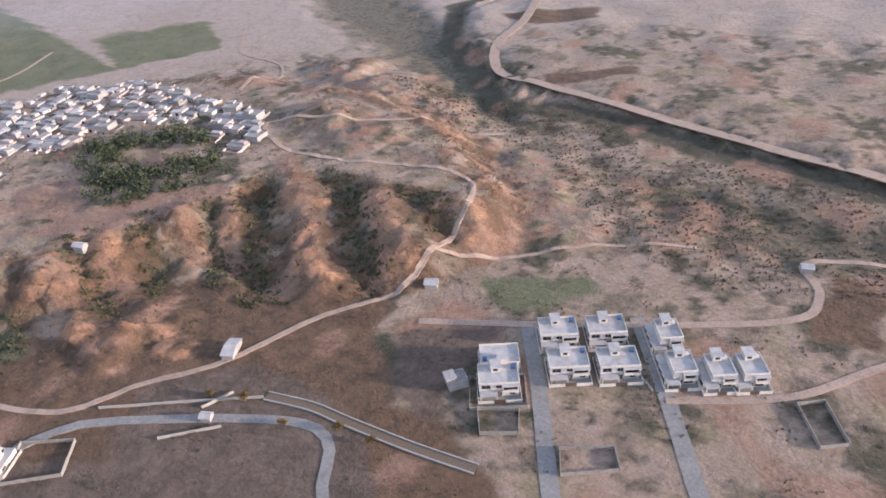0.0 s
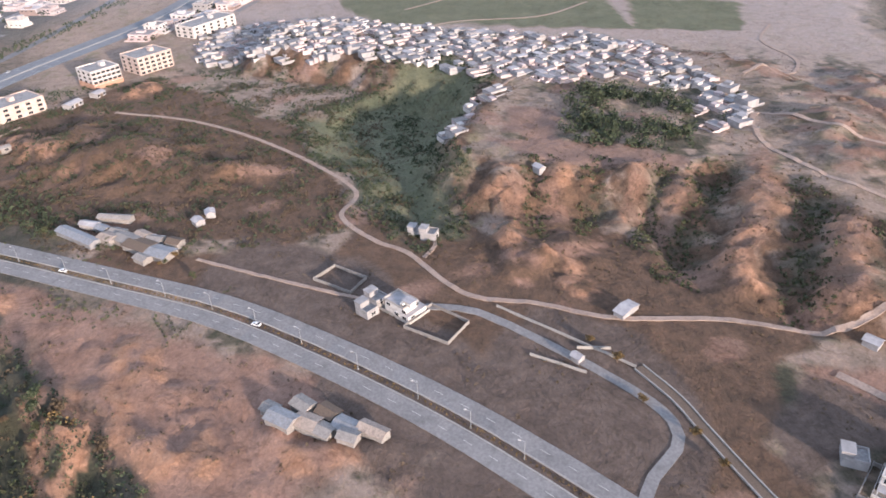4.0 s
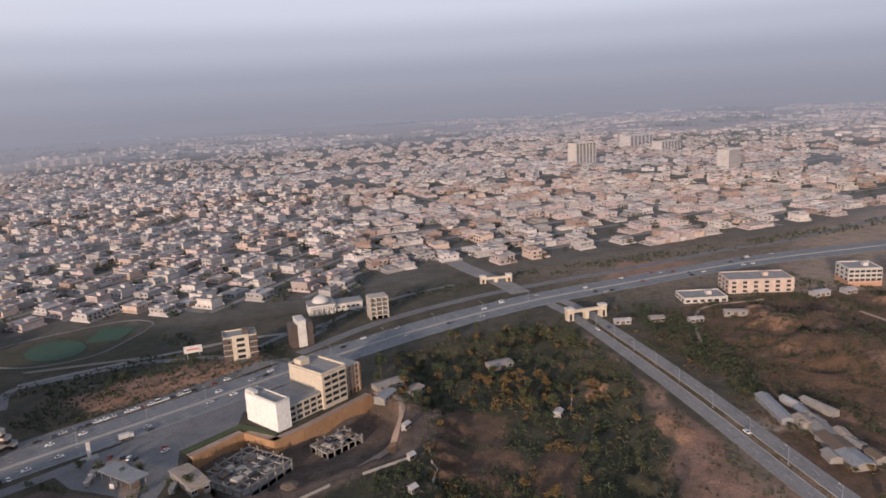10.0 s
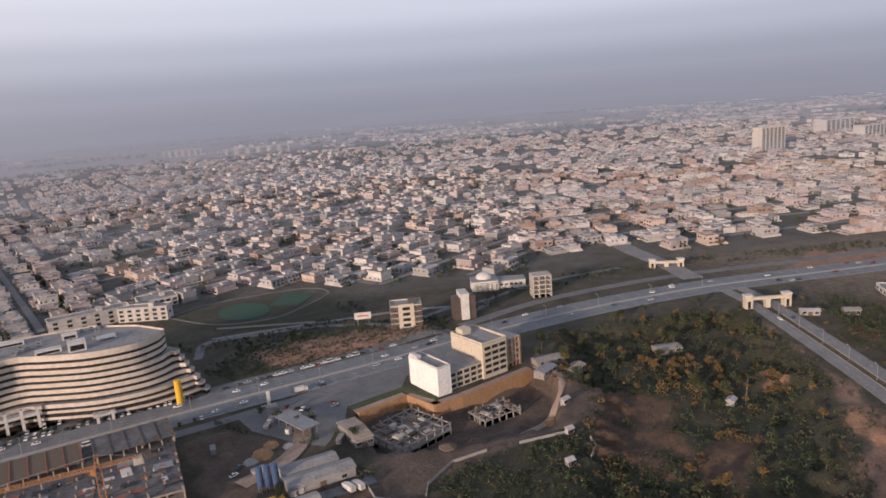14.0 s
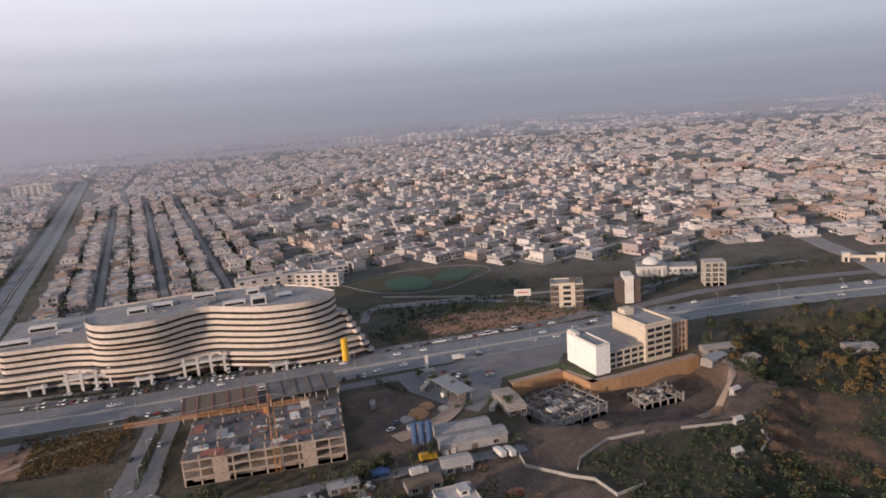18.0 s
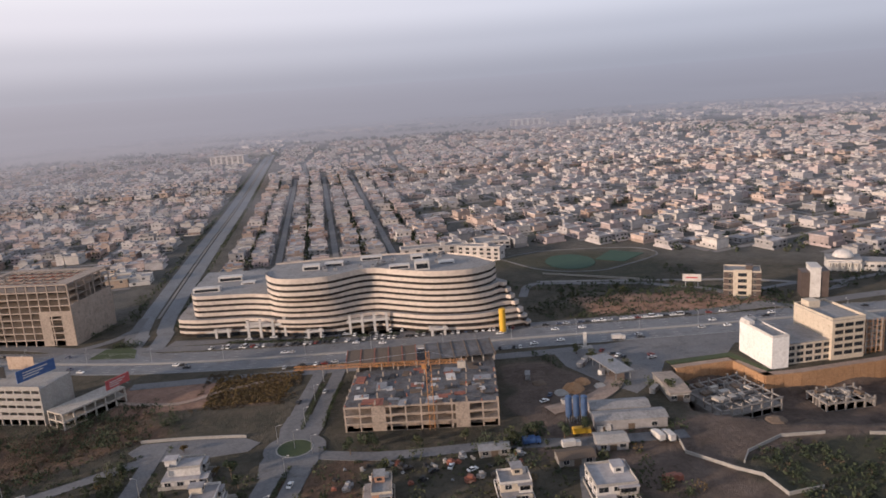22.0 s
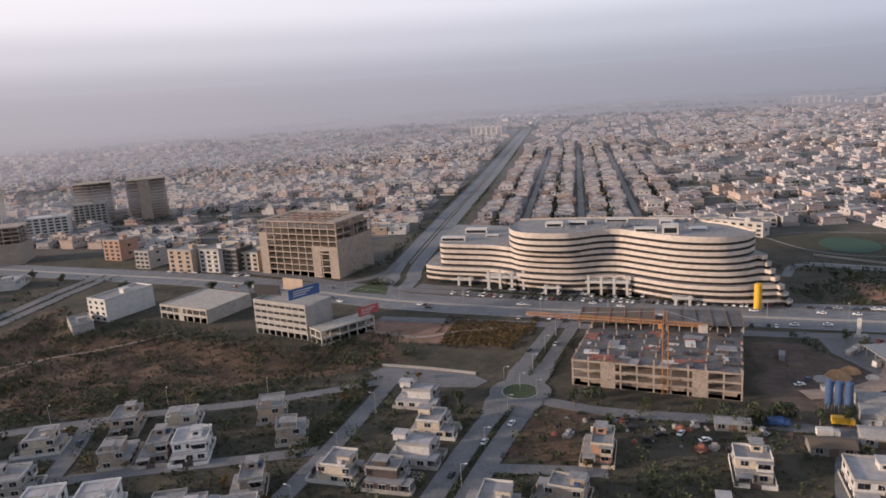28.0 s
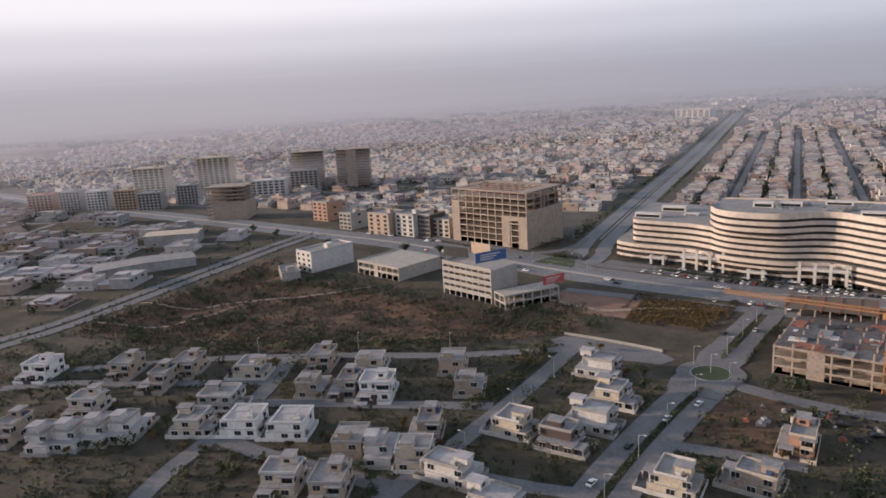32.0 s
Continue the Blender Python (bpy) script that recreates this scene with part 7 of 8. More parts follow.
ribbon("park_path", [(84, 590), (112, 540), (150, 524), (180, 536), (214, 562), (205, 590), (160, 602), (120, 604), (84, 590)], 1.5, LANE, "pale walking path round the pitches", 0.2)
ribbon("park_wall_road", [(100, 506), (158, 491), (198, 479), (240, 466), (271, 448)], 4.0, STREET, "pale lane along the park wall", 0.22)
ribbon("back_lane", [(236, 440), (271, 448), (296, 444), (344, 453), (393, 450), (440, 440)], 5.0, LANE, "grey lane behind the highway verge", 0.22)
ribbon("back_lane", [(256, 423), (293, 434), (296, 444)], 5.0, LANE, "short grey lane joining the highway verge", 0.23)
ribbon("slip_road", [(-186, 498), (-183, 472), (-180, 450), (-165, 424), (-140, 408)], 6.5, LANE, "curved slip road from the avenue to the highway", 0.24)
ribbon("slip_road", [(-183, 472), (-192, 450), (-214, 436), (-250, 432)], 6.5, LANE, "curved slip road from the avenue to the highway", 0.25)
tagged(part("lawn", Build().prism([(-193, 418), (-164, 413), (-168, 428), (-176, 436), (-189, 434)], -0.1, 0.36), LAWN), "grass island between the slip road and the highway", "lawn", kind="structure")
ribbon("park_road", [(82, 470), (95, 500), (130, 492), (176, 476), (205, 440), (215, 415)], 6.0, LANE, "grey lane skirting the park", 0.2)


# ---- trees, scrub and grass ----
def leaf_cloud(rng, centres, radii, per, size):
    """Small bent leaf cards, scattered in a shell round each centre: verts and quads."""
    C, R = np.repeat(np.array(centres), per, 0), np.repeat(np.array(radii), per, 0)
    n = len(C)
    d = rng.normal(size=(n, 3))
    d /= np.linalg.norm(d, axis=1, keepdims=True)
    p = C + d * R * (rng.uniform(0.55, 1.05, (n, 1)))
    a = rng.normal(size=(n, 3)) + d * 0.3
    a /= np.linalg.norm(a, axis=1, keepdims=True)
    b = np.cross(a, rng.normal(size=(n, 3)))
    b /= np.linalg.norm(b, axis=1, keepdims=True) + 1e-9
    s = rng.uniform(0.6, 1.25, (n, 1)) * size
    v = np.stack([p - a * s - b * s * 0.2, p - b * s * 0.7, p + a * s + b * s * 0.2, p + b * s * 0.7], 1).reshape(-1, 3)
    return v, np.arange(4 * n).reshape(-1, 4)


def cloud_mesh(name, v, f, mat):
    me = bpy.data.meshes.new(name)
    me.vertices.add(len(v))
    me.vertices.foreach_set("co", np.asarray(v, float).ravel())
    me.loops.add(f.size)
    me.loops.foreach_set("vertex_index", f.ravel().astype(np.int32))
    me.polygons.add(len(f))
    me.polygons.foreach_set("loop_start", (np.arange(len(f)) * f.shape[1]).astype(np.int32))
    me.materials.append(mat)
    me.update(calc_edges=True)
    return me


def tree(seed, h, spread_r, leaf, label, lobes=9, per=55):
    rng = np.random.RandomState(seed)
    ob = thing("tree", label, "tree", "trees")
    b = Build().tube((0, 0, -0.6), (0.1, 0, h * 0.45), 0.26, 0.17, 7)
    cs, rs = [], []
    for i in range(lobes):
        a, q = rng.uniform(0, 6.28), rng.uniform(0.1, 0.75) * spread_r
        c = (q * math.cos(a), q * math.sin(a), h * rng.uniform(0.42, 0.86))
        cs.append(c)
        rs.append((spread_r * rng.uniform(0.32, 0.55),) * 2 + (h * rng.uniform(0.1, 0.2),))
        if i < 4:
            b.tube((0.1, 0, h * 0.36), (c[0] * 0.8, c[1] * 0.8, c[2] * 0.95), 0.12, 0.04, 5)
    part("trunk", b, BARK, ob)
    v, f = leaf_cloud(rng, cs, rs, per, 0.38)
    part("crown", cloud_mesh("crown", v, f, LEAF[leaf]), None, ob)
    return ob


TREES = {
    "green": tree(1, 7.0, 3.2, "green", "round-crowned olive-green tree in rough scrub"), "dark": tree(2, 8.5, 3.4, "dark", "dense dark green tree with low crown"), "gold": tree(3, 5.5, 2.8, "gold", "low tree with golden-brown leaves"),
    "dry": tree(4, 5.0, 2.6, "dry", "half-bare dry brown tree on open ground"), "tall": tree(5, 12.5, 3.0, "dark", "tall narrow dark evergreen tree", 12, 60),
}
planted = set()


def plant(key, x, y, s=1.0):
    m = pose(x, y, gz(x, y), 0, 0, (x * 37 + y * 91) % 360) @ Matrix.Diagonal((s, s, s * (0.9 + ((x * 7.3) % 1) * 0.25), 1))
    if key not in planted:
        planted.add(key)
        TREES[key].matrix_basis = m
        return
    ob = copy_thing(TREES[key], m)
    ob.matrix_basis = m


GLADES = [[(258, 270), (280, 238), (247, 219), (230, 247)], [(225, 246), (255, 204), (221, 181), (200, 217)], [(257, 201), (272, 187), (234, 159), (222, 179)]]


def open_glade(x, y):
    ok = np.ones(np.shape(x), bool)
    for g in GLADES:
        ok &= inside(g, x, y) < 1.5
    return ok


rng = np.random.RandomState(8)
count = 0
while count < 75:
    x, y = rng.uniform(120, 420), rng.uniform(60, 355)
    d = float(inside(FOREST, np.array(x), np.array(y)))
    if d < 3 or wave(np.array(x), np.array(y), 60, 21) < -0.35 or not open_glade(np.array([x]), np.array([y]))[0]:
        continue
    plant(rng.choice(["dark", "green", "gold", "dry", "gold"] if y < 260 else ["gold", "green", "dark", "gold"]), x, y, rng.uniform(0.6, 1.25))
    count += 1
for x, y, k, s in [(-150, 460, "dark", 1.0), (-352, 395, "dark", 1.3), (-360, 405, "dark", 1.2), (-288, 405, "dark", 1.2), (-262, 410, "dark", 1.2), (-430, 420, "dark", 1.3), (-470, 430, "dark", 1.2), (262, 330, "tall", 1.2), (250, 318, "tall", 0.9), (60, 262, "dark", 1.1), (48, 264, "dark", 1.2), (38, 262, "green", 1.2), (70, 266, "tall", 0.8), (100, 330, "green", 1.0), (108, 328, "green", 0.9), (95, 345, "green", 0.9), (90, 356, "green", 0.9), (126, 300, "green", 1.0), (118, 296, "dark", 1.0), (-28, 268, "dark", 1.0), (-18, 270, "dark", 0.8), (0, 271, "green", 0.8), (20, 272, "green", 0.8), (-74, 258, "dark", 1.0), (-70, 250, "dark", 0.9), (-100, 285, "gold", 0.8), (-120, 268, "dark", 0.9), (-126, 262, "green", 0.8), (46, 195, "dark", 1.2), (38, 190, "dark", 1.1), (30, 186, "dark", 1.2), (150, -122, "gold", 0.9), (170, -112, "gold", 0.8), (135, -124, "gold", 0.8), (193, -112, "gold", 1.0), (207, -106, "gold", 0.9)]:
    plant(k, x, y, s)
GROVE = [(452, -186), (436, -224), (411, -256), (367, -240), (324, -212), (342, -189), (354, -162), (371, -153), (410, -176)]
for i in range(36):
    a = rng.uniform(0, 1)
    plant(rng.choice(["green", "dark", "gold", "dry"]), -300 + 200 * a + rng.uniform(-30, 30), 112 + 60 * a + rng.uniform(-22, 30), rng.uniform(0.4, 0.75))
for i in range(24):
    p = curve(DUAL, 3.0)[rng.randint(8, 120)]
    plant(rng.choice(["green", "dark", "green", "gold"]), p[0] + rng.uniform(14, 30), p[1] - rng.uniform(6, 16), rng.uniform(0.45, 0.8))
CLUMPS = [([(285, 225), (320, 215), (340, 262), (305, 290), (280, 250)], ["gold", "gold", "green"], 26), ([(190, 165), (235, 140), (215, 122), (180, 140)], ["dark", "dark", "green"], 16), ([(240, 262), (300, 290), (300, 345), (245, 300)], ["green", "dark", "gold"], 16), ([(330, 300), (400, 300), (410, 322), (320, 352)], ["gold", "dark", "green", "dry"], 18), ([(170, 120), (195, 110), (185, 150), (150, 150)], ["gold", "dark", "green"], 12)]
for poly, kinds, n in CLUMPS:
    got = 0
    while got < n:
        x, y = rng.uniform(150, 412), rng.uniform(100, 355)
        if inside(poly, np.array(x), np.array(y)) > 0 and open_glade(np.array([x]), np.array([y]))[0]:
            plant(rng.choice(kinds), x, y, rng.uniform(0.7, 1.2))
            got += 1
for key, x, y, rz in COLONY:
    if rng.uniform() < 0.8:
        a = rng.uniform(0, 6.28)
        plant(rng.choice(["dark", "green", "gold", "green"]), x + 12 * math.cos(a), y + 12 * math.sin(a), rng.uniform(0.35, 0.7))
for i in range(14):
    x, y = rng.uniform(90, 200), rng.uniform(430, 480)
    plant(rng.choice(["dark", "green"]), x, y, rng.uniform(0.6, 0.9))


def scrub(name, spots, leaf, label, size=0.9, per=9, leafsize=0.5, tall=0.7):
    r = np.random.RandomState(len(spots))
    P = np.array(spots)
    z = ground_z(P[:, 0], P[:, 1])
    rad = r.uniform(0.5, 1.3, (len(P), 1)) * size
    c = np.c_[P, z + rad[:, 0] * tall * 0.7]
    v, f = leaf_cloud(r, c, np.c_[rad, rad, rad * tall], per, leafsize)
    tagged(new(name, cloud_mesh(name, v, f, LEAF[leaf])), label, "scrub", kind="stuff")


def scatter(n, box, test, seed):
    r = np.random.RandomState(seed)
    x, y = r.uniform(box[0], box[1], n), r.uniform(box[2], box[3], n)
    return np.c_[x, y][test(x, y)]


ROADLINES = [curve(p, 5.0) for p in (HIGHWAY[4:18], DUAL, LOOP, TRACKS[0][0], TRACKS[1][0], TRACKS[3][0], TRACKS[4][0])]
WIDTHS = (21, 14, 5, 4, 4, 8, 5)


def off_roads(x, y):
    ok = np.ones(len(x), bool)
    for line, w in zip(ROADLINES, WIDTHS):
        d = np.full(len(x), 1e9)
        for p in line:
            d = np.minimum(d, (x - p[0]) ** 2 + (y - p[1]) ** 2)
        ok &= d > w * w
    return ok


wood = lambda x, y: (inside(FOREST, x, y) > 1) & open_glade(x, y)
scrub("forest_scrub", scatter(5500, (100, 430, 55, 360), lambda x, y: wood(x, y) & (wave(x, y, 46, 21) + 0.5 * wave(x, y, 15, 63) > -0.15), 1), "dark", "dense dark undergrowth below the trees", 1.5, 12, 0.55)
scrub("forest_scrub_olive", scatter(5000, (100, 430, 55, 360), lambda x, y: wood(x, y) & (wave(x, y, 38, 64) > 0.0), 22), "green", "olive undergrowth below the trees", 1.4, 12, 0.5)
scrub("forest_scrub_dry", scatter(3200, (100, 430, 55, 360), lambda x, y: wood(x, y) & (wave(x, y, 34, 65) > 0.05), 23), "dry", "dry brown bushes among the trees", 1.3, 11, 0.5)
scrub("forest_crowns", scatter(750, (100, 430, 55, 360), lambda x, y: wood(x, y) & (wave(x, y, 52, 66) + 0.4 * wave(x, y, 18, 67) > 0.1), 24), "dark", "close dark tree crowns in the hollow", 2.7, 46, 0.6, 1.0)
scrub("forest_crowns_gold", scatter(620, (100, 430, 55, 360), lambda x, y: wood(x, y) & (wave(x, y, 58, 68) + 0.3 * wave(x, y, 18, 69) + 0.5 * smooth(25, 0, np.hypot(x - 308, y - 245) - 25) > 0.3), 2), "gold", "golden-brown tree crowns in the hollow", 3.1, 70, 0.55, 0.95)
in_gully = lambda x, y: np.min([near_line(line, x, y) / broad for line, broad, deep in GULLIES], axis=0)
on_face = lambda x, y: (inside(PLATEAU, x, y) > -85) & (inside(PLATEAU, x, y) < 12)
scrub("hill_scrub", scatter(11000, (180, 400, -300, -60), lambda x, y: on_face(x, y) & (in_gully(x, y) + 0.5 * wave(x, y, 12, 74) < 0.7) & off_roads(x, y), 3), "green", "olive scrub in the gullies of the hill", 1.1, 10, 0.5)
scrub("hill_scrub_dark", scatter(1500, (180, 400, -300, -60), lambda x, y: on_face(x, y) & (in_gully(x, y) + 0.5 * wave(x, y, 14, 75) < 0.4) & off_roads(x, y), 33), "dark", "dark bushes deep in the gullies of the hill", 1.3, 11, 0.5)
scrub("hill_scrub_dry", scatter(15000, (180, 560, -330, 220), lambda x, y: (on_face(x, y) & (in_gully(x, y) > 0.8) | (inside(MOUND, x, y) > -20)) & (wave(x, y, 26, 27) + 0.5 * wave(x, y, 9, 28) > 0.05) & off_roads(x, y), 4), "dry", "dry brown bushes over the slopes", 0.8, 8, 0.4)
scrub("hollow_scrub", scatter(5000, (290, 560, -150, 10), lambda x, y: (inside(HOLLOW, x, y) > -10) & (wave(x, y, 44, 76) + 0.5 * wave(x, y, 15, 77) + smooth(12, 2, inside(HOLLOW, x, y)) > 0.45) & off_roads(x, y), 34), "dark", "dark bushes round the hollow field", 1.4, 11, 0.55)
scrub("plain_scrub", scatter(10000, (-60, 520, -420, 120), lambda x, y: (wave(x, y, 44, 29) + 0.5 * wave(x, y, 17, 30) > 0.3) & off_roads(x, y) & (inside(REDSOIL, x, y) < -3), 5), "dry", "low dry scrub over open ground", 0.8, 7, 0.42)
scrub("mound_scrub", scatter(9500, (325, 600, -60, 240), lambda x, y: (x * 0.55 - y < 330) & (x - y * 0.55 > 275) & (wave(x, y, 34, 52) + 0.5 * wave(x, y, 12, 53) > 0.0) & off_roads(x, y), 19), "dry", "brown scrub over the mound", 1.0, 8, 0.45)
scrub("mound_scrub_dark", scatter(9500, (325, 640, -90, 240), lambda x, y: (x - y * 0.55 > 285) & (wave(x, y, 50, 54) + 0.5 * wave(x, y, 16, 55) > 0.05) & off_roads(x, y), 20), "dark", "dark bushes on the mound and its hollows", 1.6, 12, 0.5)
q = scatter(700, (340, 800, -292, 92), lambda x, y: (inside(VILLAGE, x, y) > -6) & (wave(x, y, 60, 87) + 0.5 * wave(x, y, 20, 88) > 0.25), 37)
scrub("village_trees", q, "dark", "dark trees between the village houses", 2.2, 22, 0.6, 1.1)
q = scatter(900, (360, 480, 130, 285), lambda x, y: (inside([(474, 275), (445, 250), (400, 185), (372, 140), (398, 150), (432, 190), (478, 245)], x, y) > -4) & off_roads(x, y), 36)
scrub("carriageway_trees", q, "dark", "dark trees between the carriageway and the mound", 2.4, 26, 0.6, 1.1)
dl2 = curve(DUAL[1:6], 2.0)
q = np.concatenate([dl2 + sides(dl2) * o + np.random.RandomState(6).uniform(-3, 3, dl2.shape) for o in (-16, -22, -30, 14)])
q = q[(wave(q[:, 0], q[:, 1], 44, 56) > 0.0)]
scrub("dual_verge_bushes", q, "green", "bushes along the dual carriageway", 1.1, 10, 0.45)
scrub("valley_scrub", scatter(5000, (-60, 420, -430, -280), lambda x, y: (inside(RAVINE, x, y) > -30) & off_roads(x, y), 6), "dry", "brown scrub along the valley floor", 0.9, 7, 0.5)
scrub("belt_grass", scatter(9000, (-480, -100, 180, 380), lambda x, y: (inside(BELT, x, y) > 1) & (wave(x, y, 26, 41) > -0.35), 7), "dry", "tall dry grass and reeds in the hollow", 0.8, 7, 0.5, 1.2)
scrub("belt_weeds", scatter(4000, (-480, -100, 180, 380), lambda x, y: (inside(BELT, x, y) > 0) & (wave(x, y, 26, 42) > -0.2), 18), "green", "olive weeds in the hollow", 0.8, 8, 0.38, 0.8)
scrub("belt_scrub", scatter(5000, (-480, -100, 180, 380), lambda x, y: (inside(BELT, x, y) > 0) & (wave(x, y, 40, 31) + 0.8 * smooth(14, 2, inside(BELT, x, y)) > 0.2), 8), "dark", "green bushes along the hollow", 1.6, 14, 0.5)
scrub("field_grass", scatter(2200, (-104, -58, 326, 374), lambda x, y: inside([(-148, 330), (-66, 330), (-58, 366), (-148, 372)], x, y) > 0, 9), "gold", "rank golden-brown grass on an empty plot", 0.8, 7, 0.45)
scrub("field_scrub", scatter(1500, (-110, -58, 326, 374), lambda x, y: wave(x, y, 22, 33) > 0, 10), "dry", "weeds on an empty plot", 0.7, 7, 0.4)
TOWNLINES = [(curve(p, 4.0), w / 2 + 1.2) for p, w in STREETS] + [(curve(MAINST, 4.0), 10.5), (curve(ROADL, 4.0), 11.0)]


def off_streets(x, y):
    ok = np.ones(len(x), bool)
    for line, w in TOWNLINES:
        for p in line:
            ok &= (x - p[0]) ** 2 + (y - p[1]) ** 2 > w * w
    return ok


THICKET = [(-425, 110), (-372, 190), (-372, 310), (-345, 350), (-300, 345), (-240, 335), (-180, 322), (-128, 348), (-100, 305), (-118, 285), (-150, 268), (-230, 222), (-320, 165), (-345, 130)]
scrub("thicket", scatter(4400, (-425, -95, 105, 355), lambda x, y: (inside(THICKET, x, y) > 0) & (wave(x, y, 70, 61) + 0.6 * wave(x, y, 22, 62) + 0.9 * smooth(20, 4, inside(THICKET, x, y)) > 0.35) & off_streets(x, y), 21), "dark", "dark thorn thicket round the hollow", 2.3, 30, 0.42, 0.95)
scrub("plot_weeds", scatter(9000, (-330, 90, 90, 262), lambda x, y: (wave(x, y, 30, 35) > -0.1) & off_streets(x, y), 11), "green", "weeds over the empty plots", 0.6, 7, 0.42)
scrub("plot_weeds_dark", scatter(3000, (-330, 90, 90, 262), lambda x, y: (wave(x, y, 22, 36) > 0.3) & off_streets(x, y), 14), "dark", "dark weeds along the plot edges", 1.0, 12, 0.42)
r = np.random.RandomState(3)
side = []
for (p, w), keep in zip(STREETS, [0.75] * len(STREETS)):
    line = curve(p, 2.2)
    nn = sides(line)
    for o in (-1, 1):
        q = line + nn * o * (w / 2 + 1.4) + r.uniform(-0.5, 0.5, line.shape)
        side.append(q[(r.uniform(0, 1, len(q)) < keep) & (wave(q[:, 0], q[:, 1], 40, 43) > -0.2) & (q[:, 1] > 60)])
side = np.concatenate(side)
scrub("roadside_shrubs", side[off_streets(side[:, 0], side[:, 1])], "dark", "dark shrubs along the colony streets", 1.3, 20, 0.42)
line = curve([(235, 422), (300, 432), (360, 436), (440, 420), (520, 385), (600, 345), (720, 290), (860, 226), (1000, 180)], 3.0)
q = np.concatenate([line + sides(line) * o + r.uniform(-4, 4, line.shape) for o in (2, 12, 22)])
scrub("verge_trees", q[(wave(q[:, 0], q[:, 1], 60, 44) > -0.15) & (inside([(440, 380), (470, 372), (520, 470), (470, 480)], q[:, 0], q[:, 1]) < 0)], "dark", "trees along the highway verge", 1.7, 12, 0.7, 1.1)
line = curve([(-120, 470), (-60, 520), (0, 530), (60, 505), (110, 480), (200, 478), (215, 520)], 3.0)
q = np.concatenate([line + sides(line) * o + r.uniform(-3, 3, line.shape) for o in (0, 9)])
scrub("park_trees", q[wave(q[:, 0], q[:, 1], 50, 45) > -0.3], "dark", "trees round the park behind the mall", 1.9, 12, 0.75, 1.1)
line = curve(ROADL, 5.0)
q = np.concatenate([line + sides(line) * o + r.uniform(-1, 1, line.shape) for o in (-12, 0, 12)])
scrub("roadside_trees", q[r.uniform(0, 1, len(q)) < 0.7], "dark", "small trees along the dual road", 1.2, 10, 0.55, 1.1)
r = np.random.RandomState(12)
q = scatter(1500, (-330, 100, 95, 262), lambda x, y: off_streets(x, y) & (wave(x, y, 36, 47) + 0.5 * wave(x, y, 14, 57) > 0.1), 15)
homes = np.array([(a, b) for _, a, b, _ in COLONY])
q = q[[np.min(np.hypot(homes[:, 0] - a, homes[:, 1] - b)) > 10.5 for a, b in q]]
scrub("colony_trees", q[::4], "green", "olive garden trees between the colony plots", 3.0, 80, 0.5, 1.2)
scrub("colony_bushes_gold", q[2::12], "gold", "golden-brown bushes between the colony plots", 2.4, 60, 0.42, 1.0)
scrub("colony_trees_dark", q[3::4], "dark", "dark garden trees between the colony plots", 2.6, 70, 0.45, 1.2)
scrub("colony_bushes", q[1::3], "dark", "dark bushes between the colony plots", 1.4, 24, 0.42, 1.0)
scrub("walled_scrub", scatter(2600, (100, 260, 140, 246), lambda x, y: (inside([(104, 205), (128, 205), (124, 238), (145, 246), (205, 236), (200, 215), (240, 205), (215, 150), (150, 150), (120, 170)], x, y) > 1) & (wave(x, y, 30, 48) > -0.3), 16), "dark", "dense scrub inside the curved wall", 1.4, 16, 0.48)
scrub("walled_scrub_gold", scatter(900, (100, 260, 140, 246), lambda x, y: (inside([(104, 205), (128, 205), (124, 238), (145, 246), (205, 236), (200, 215), (240, 205), (215, 150), (150, 150), (120, 170)], x, y) > 1) & (wave(x, y, 24, 49) > 0.2), 17), "dry", "dry grass tufts inside the curved wall", 0.9, 9, 0.45)
scrub("works_bushes", np.array([(68 + a * 0.4, 360 - a) for a in range(0, 22, 2)] + [(100, 310), (97, 309), (103, 311), (113, 308), (115, 306), (42, 266), (45, 268), (48, 270), (40, 263), (26, 258), (24, 260), (105, 262), (108, 266), (110, 262), (104, 268), (52, 262)] * 2) + r.uniform(-1.5, 1.5, (43, 2)), "dark", "dark bushes round the works yard", 2.0, 24, 0.5, 1.2)
scrub("bank_scrub", scatter(1600, (80, 260, 395, 470), lambda x, y: inside(BANK, x, y) > -4, 12), "dark", "bushes along the roadside bank", 1.1, 8, 0.55)
scrub("redsoil_scrub", scatter(2200, (140, 400, -10, 270), lambda x, y: (inside(REDSOIL, x, y) > 0) & (wave(x, y, 30, 37) + 0.5 * smooth(40, 10, np.hypot(x - 205, y - 75)) > 0.25) & off_roads(x, y), 13), "dry", "sparse dry bushes on red soil", 0.9, 7, 0.45)
q = scatter(1100, (320, 470, -265, -150), lambda x, y: (inside(GROVE, x, y) > 0) & (inside([(418, -205), (392, -232), (372, -214), (398, -190)], x, y) < 0) & (wave(x, y, 40, 46) > -0.5), 31)
scrub("grove_trees", q, "dark", "dense dark grove below the village", 3.2, 26, 0.8, 1.25)
scrub("grove_trees_green", q[::4] + (3, 2), "green", "olive crowns in the grove below the village", 3.4, 24, 0.8, 1.3)
g = np.array(garden)
pick = g[np.hypot(g[:, 0], g[:, 1]) < 1700]
close = g[np.hypot(g[:, 0], g[:, 1]) < 1250]
scrub("street_trees", close + np.random.RandomState(38).uniform(-9, 9, close.shape), "green", "olive trees along the city lanes", 2.5, 18, 0.9, 1.1)
scrub("garden_trees", pick, "dark", "garden trees between the city houses", 3.1, 24, 1.05, 1.15)
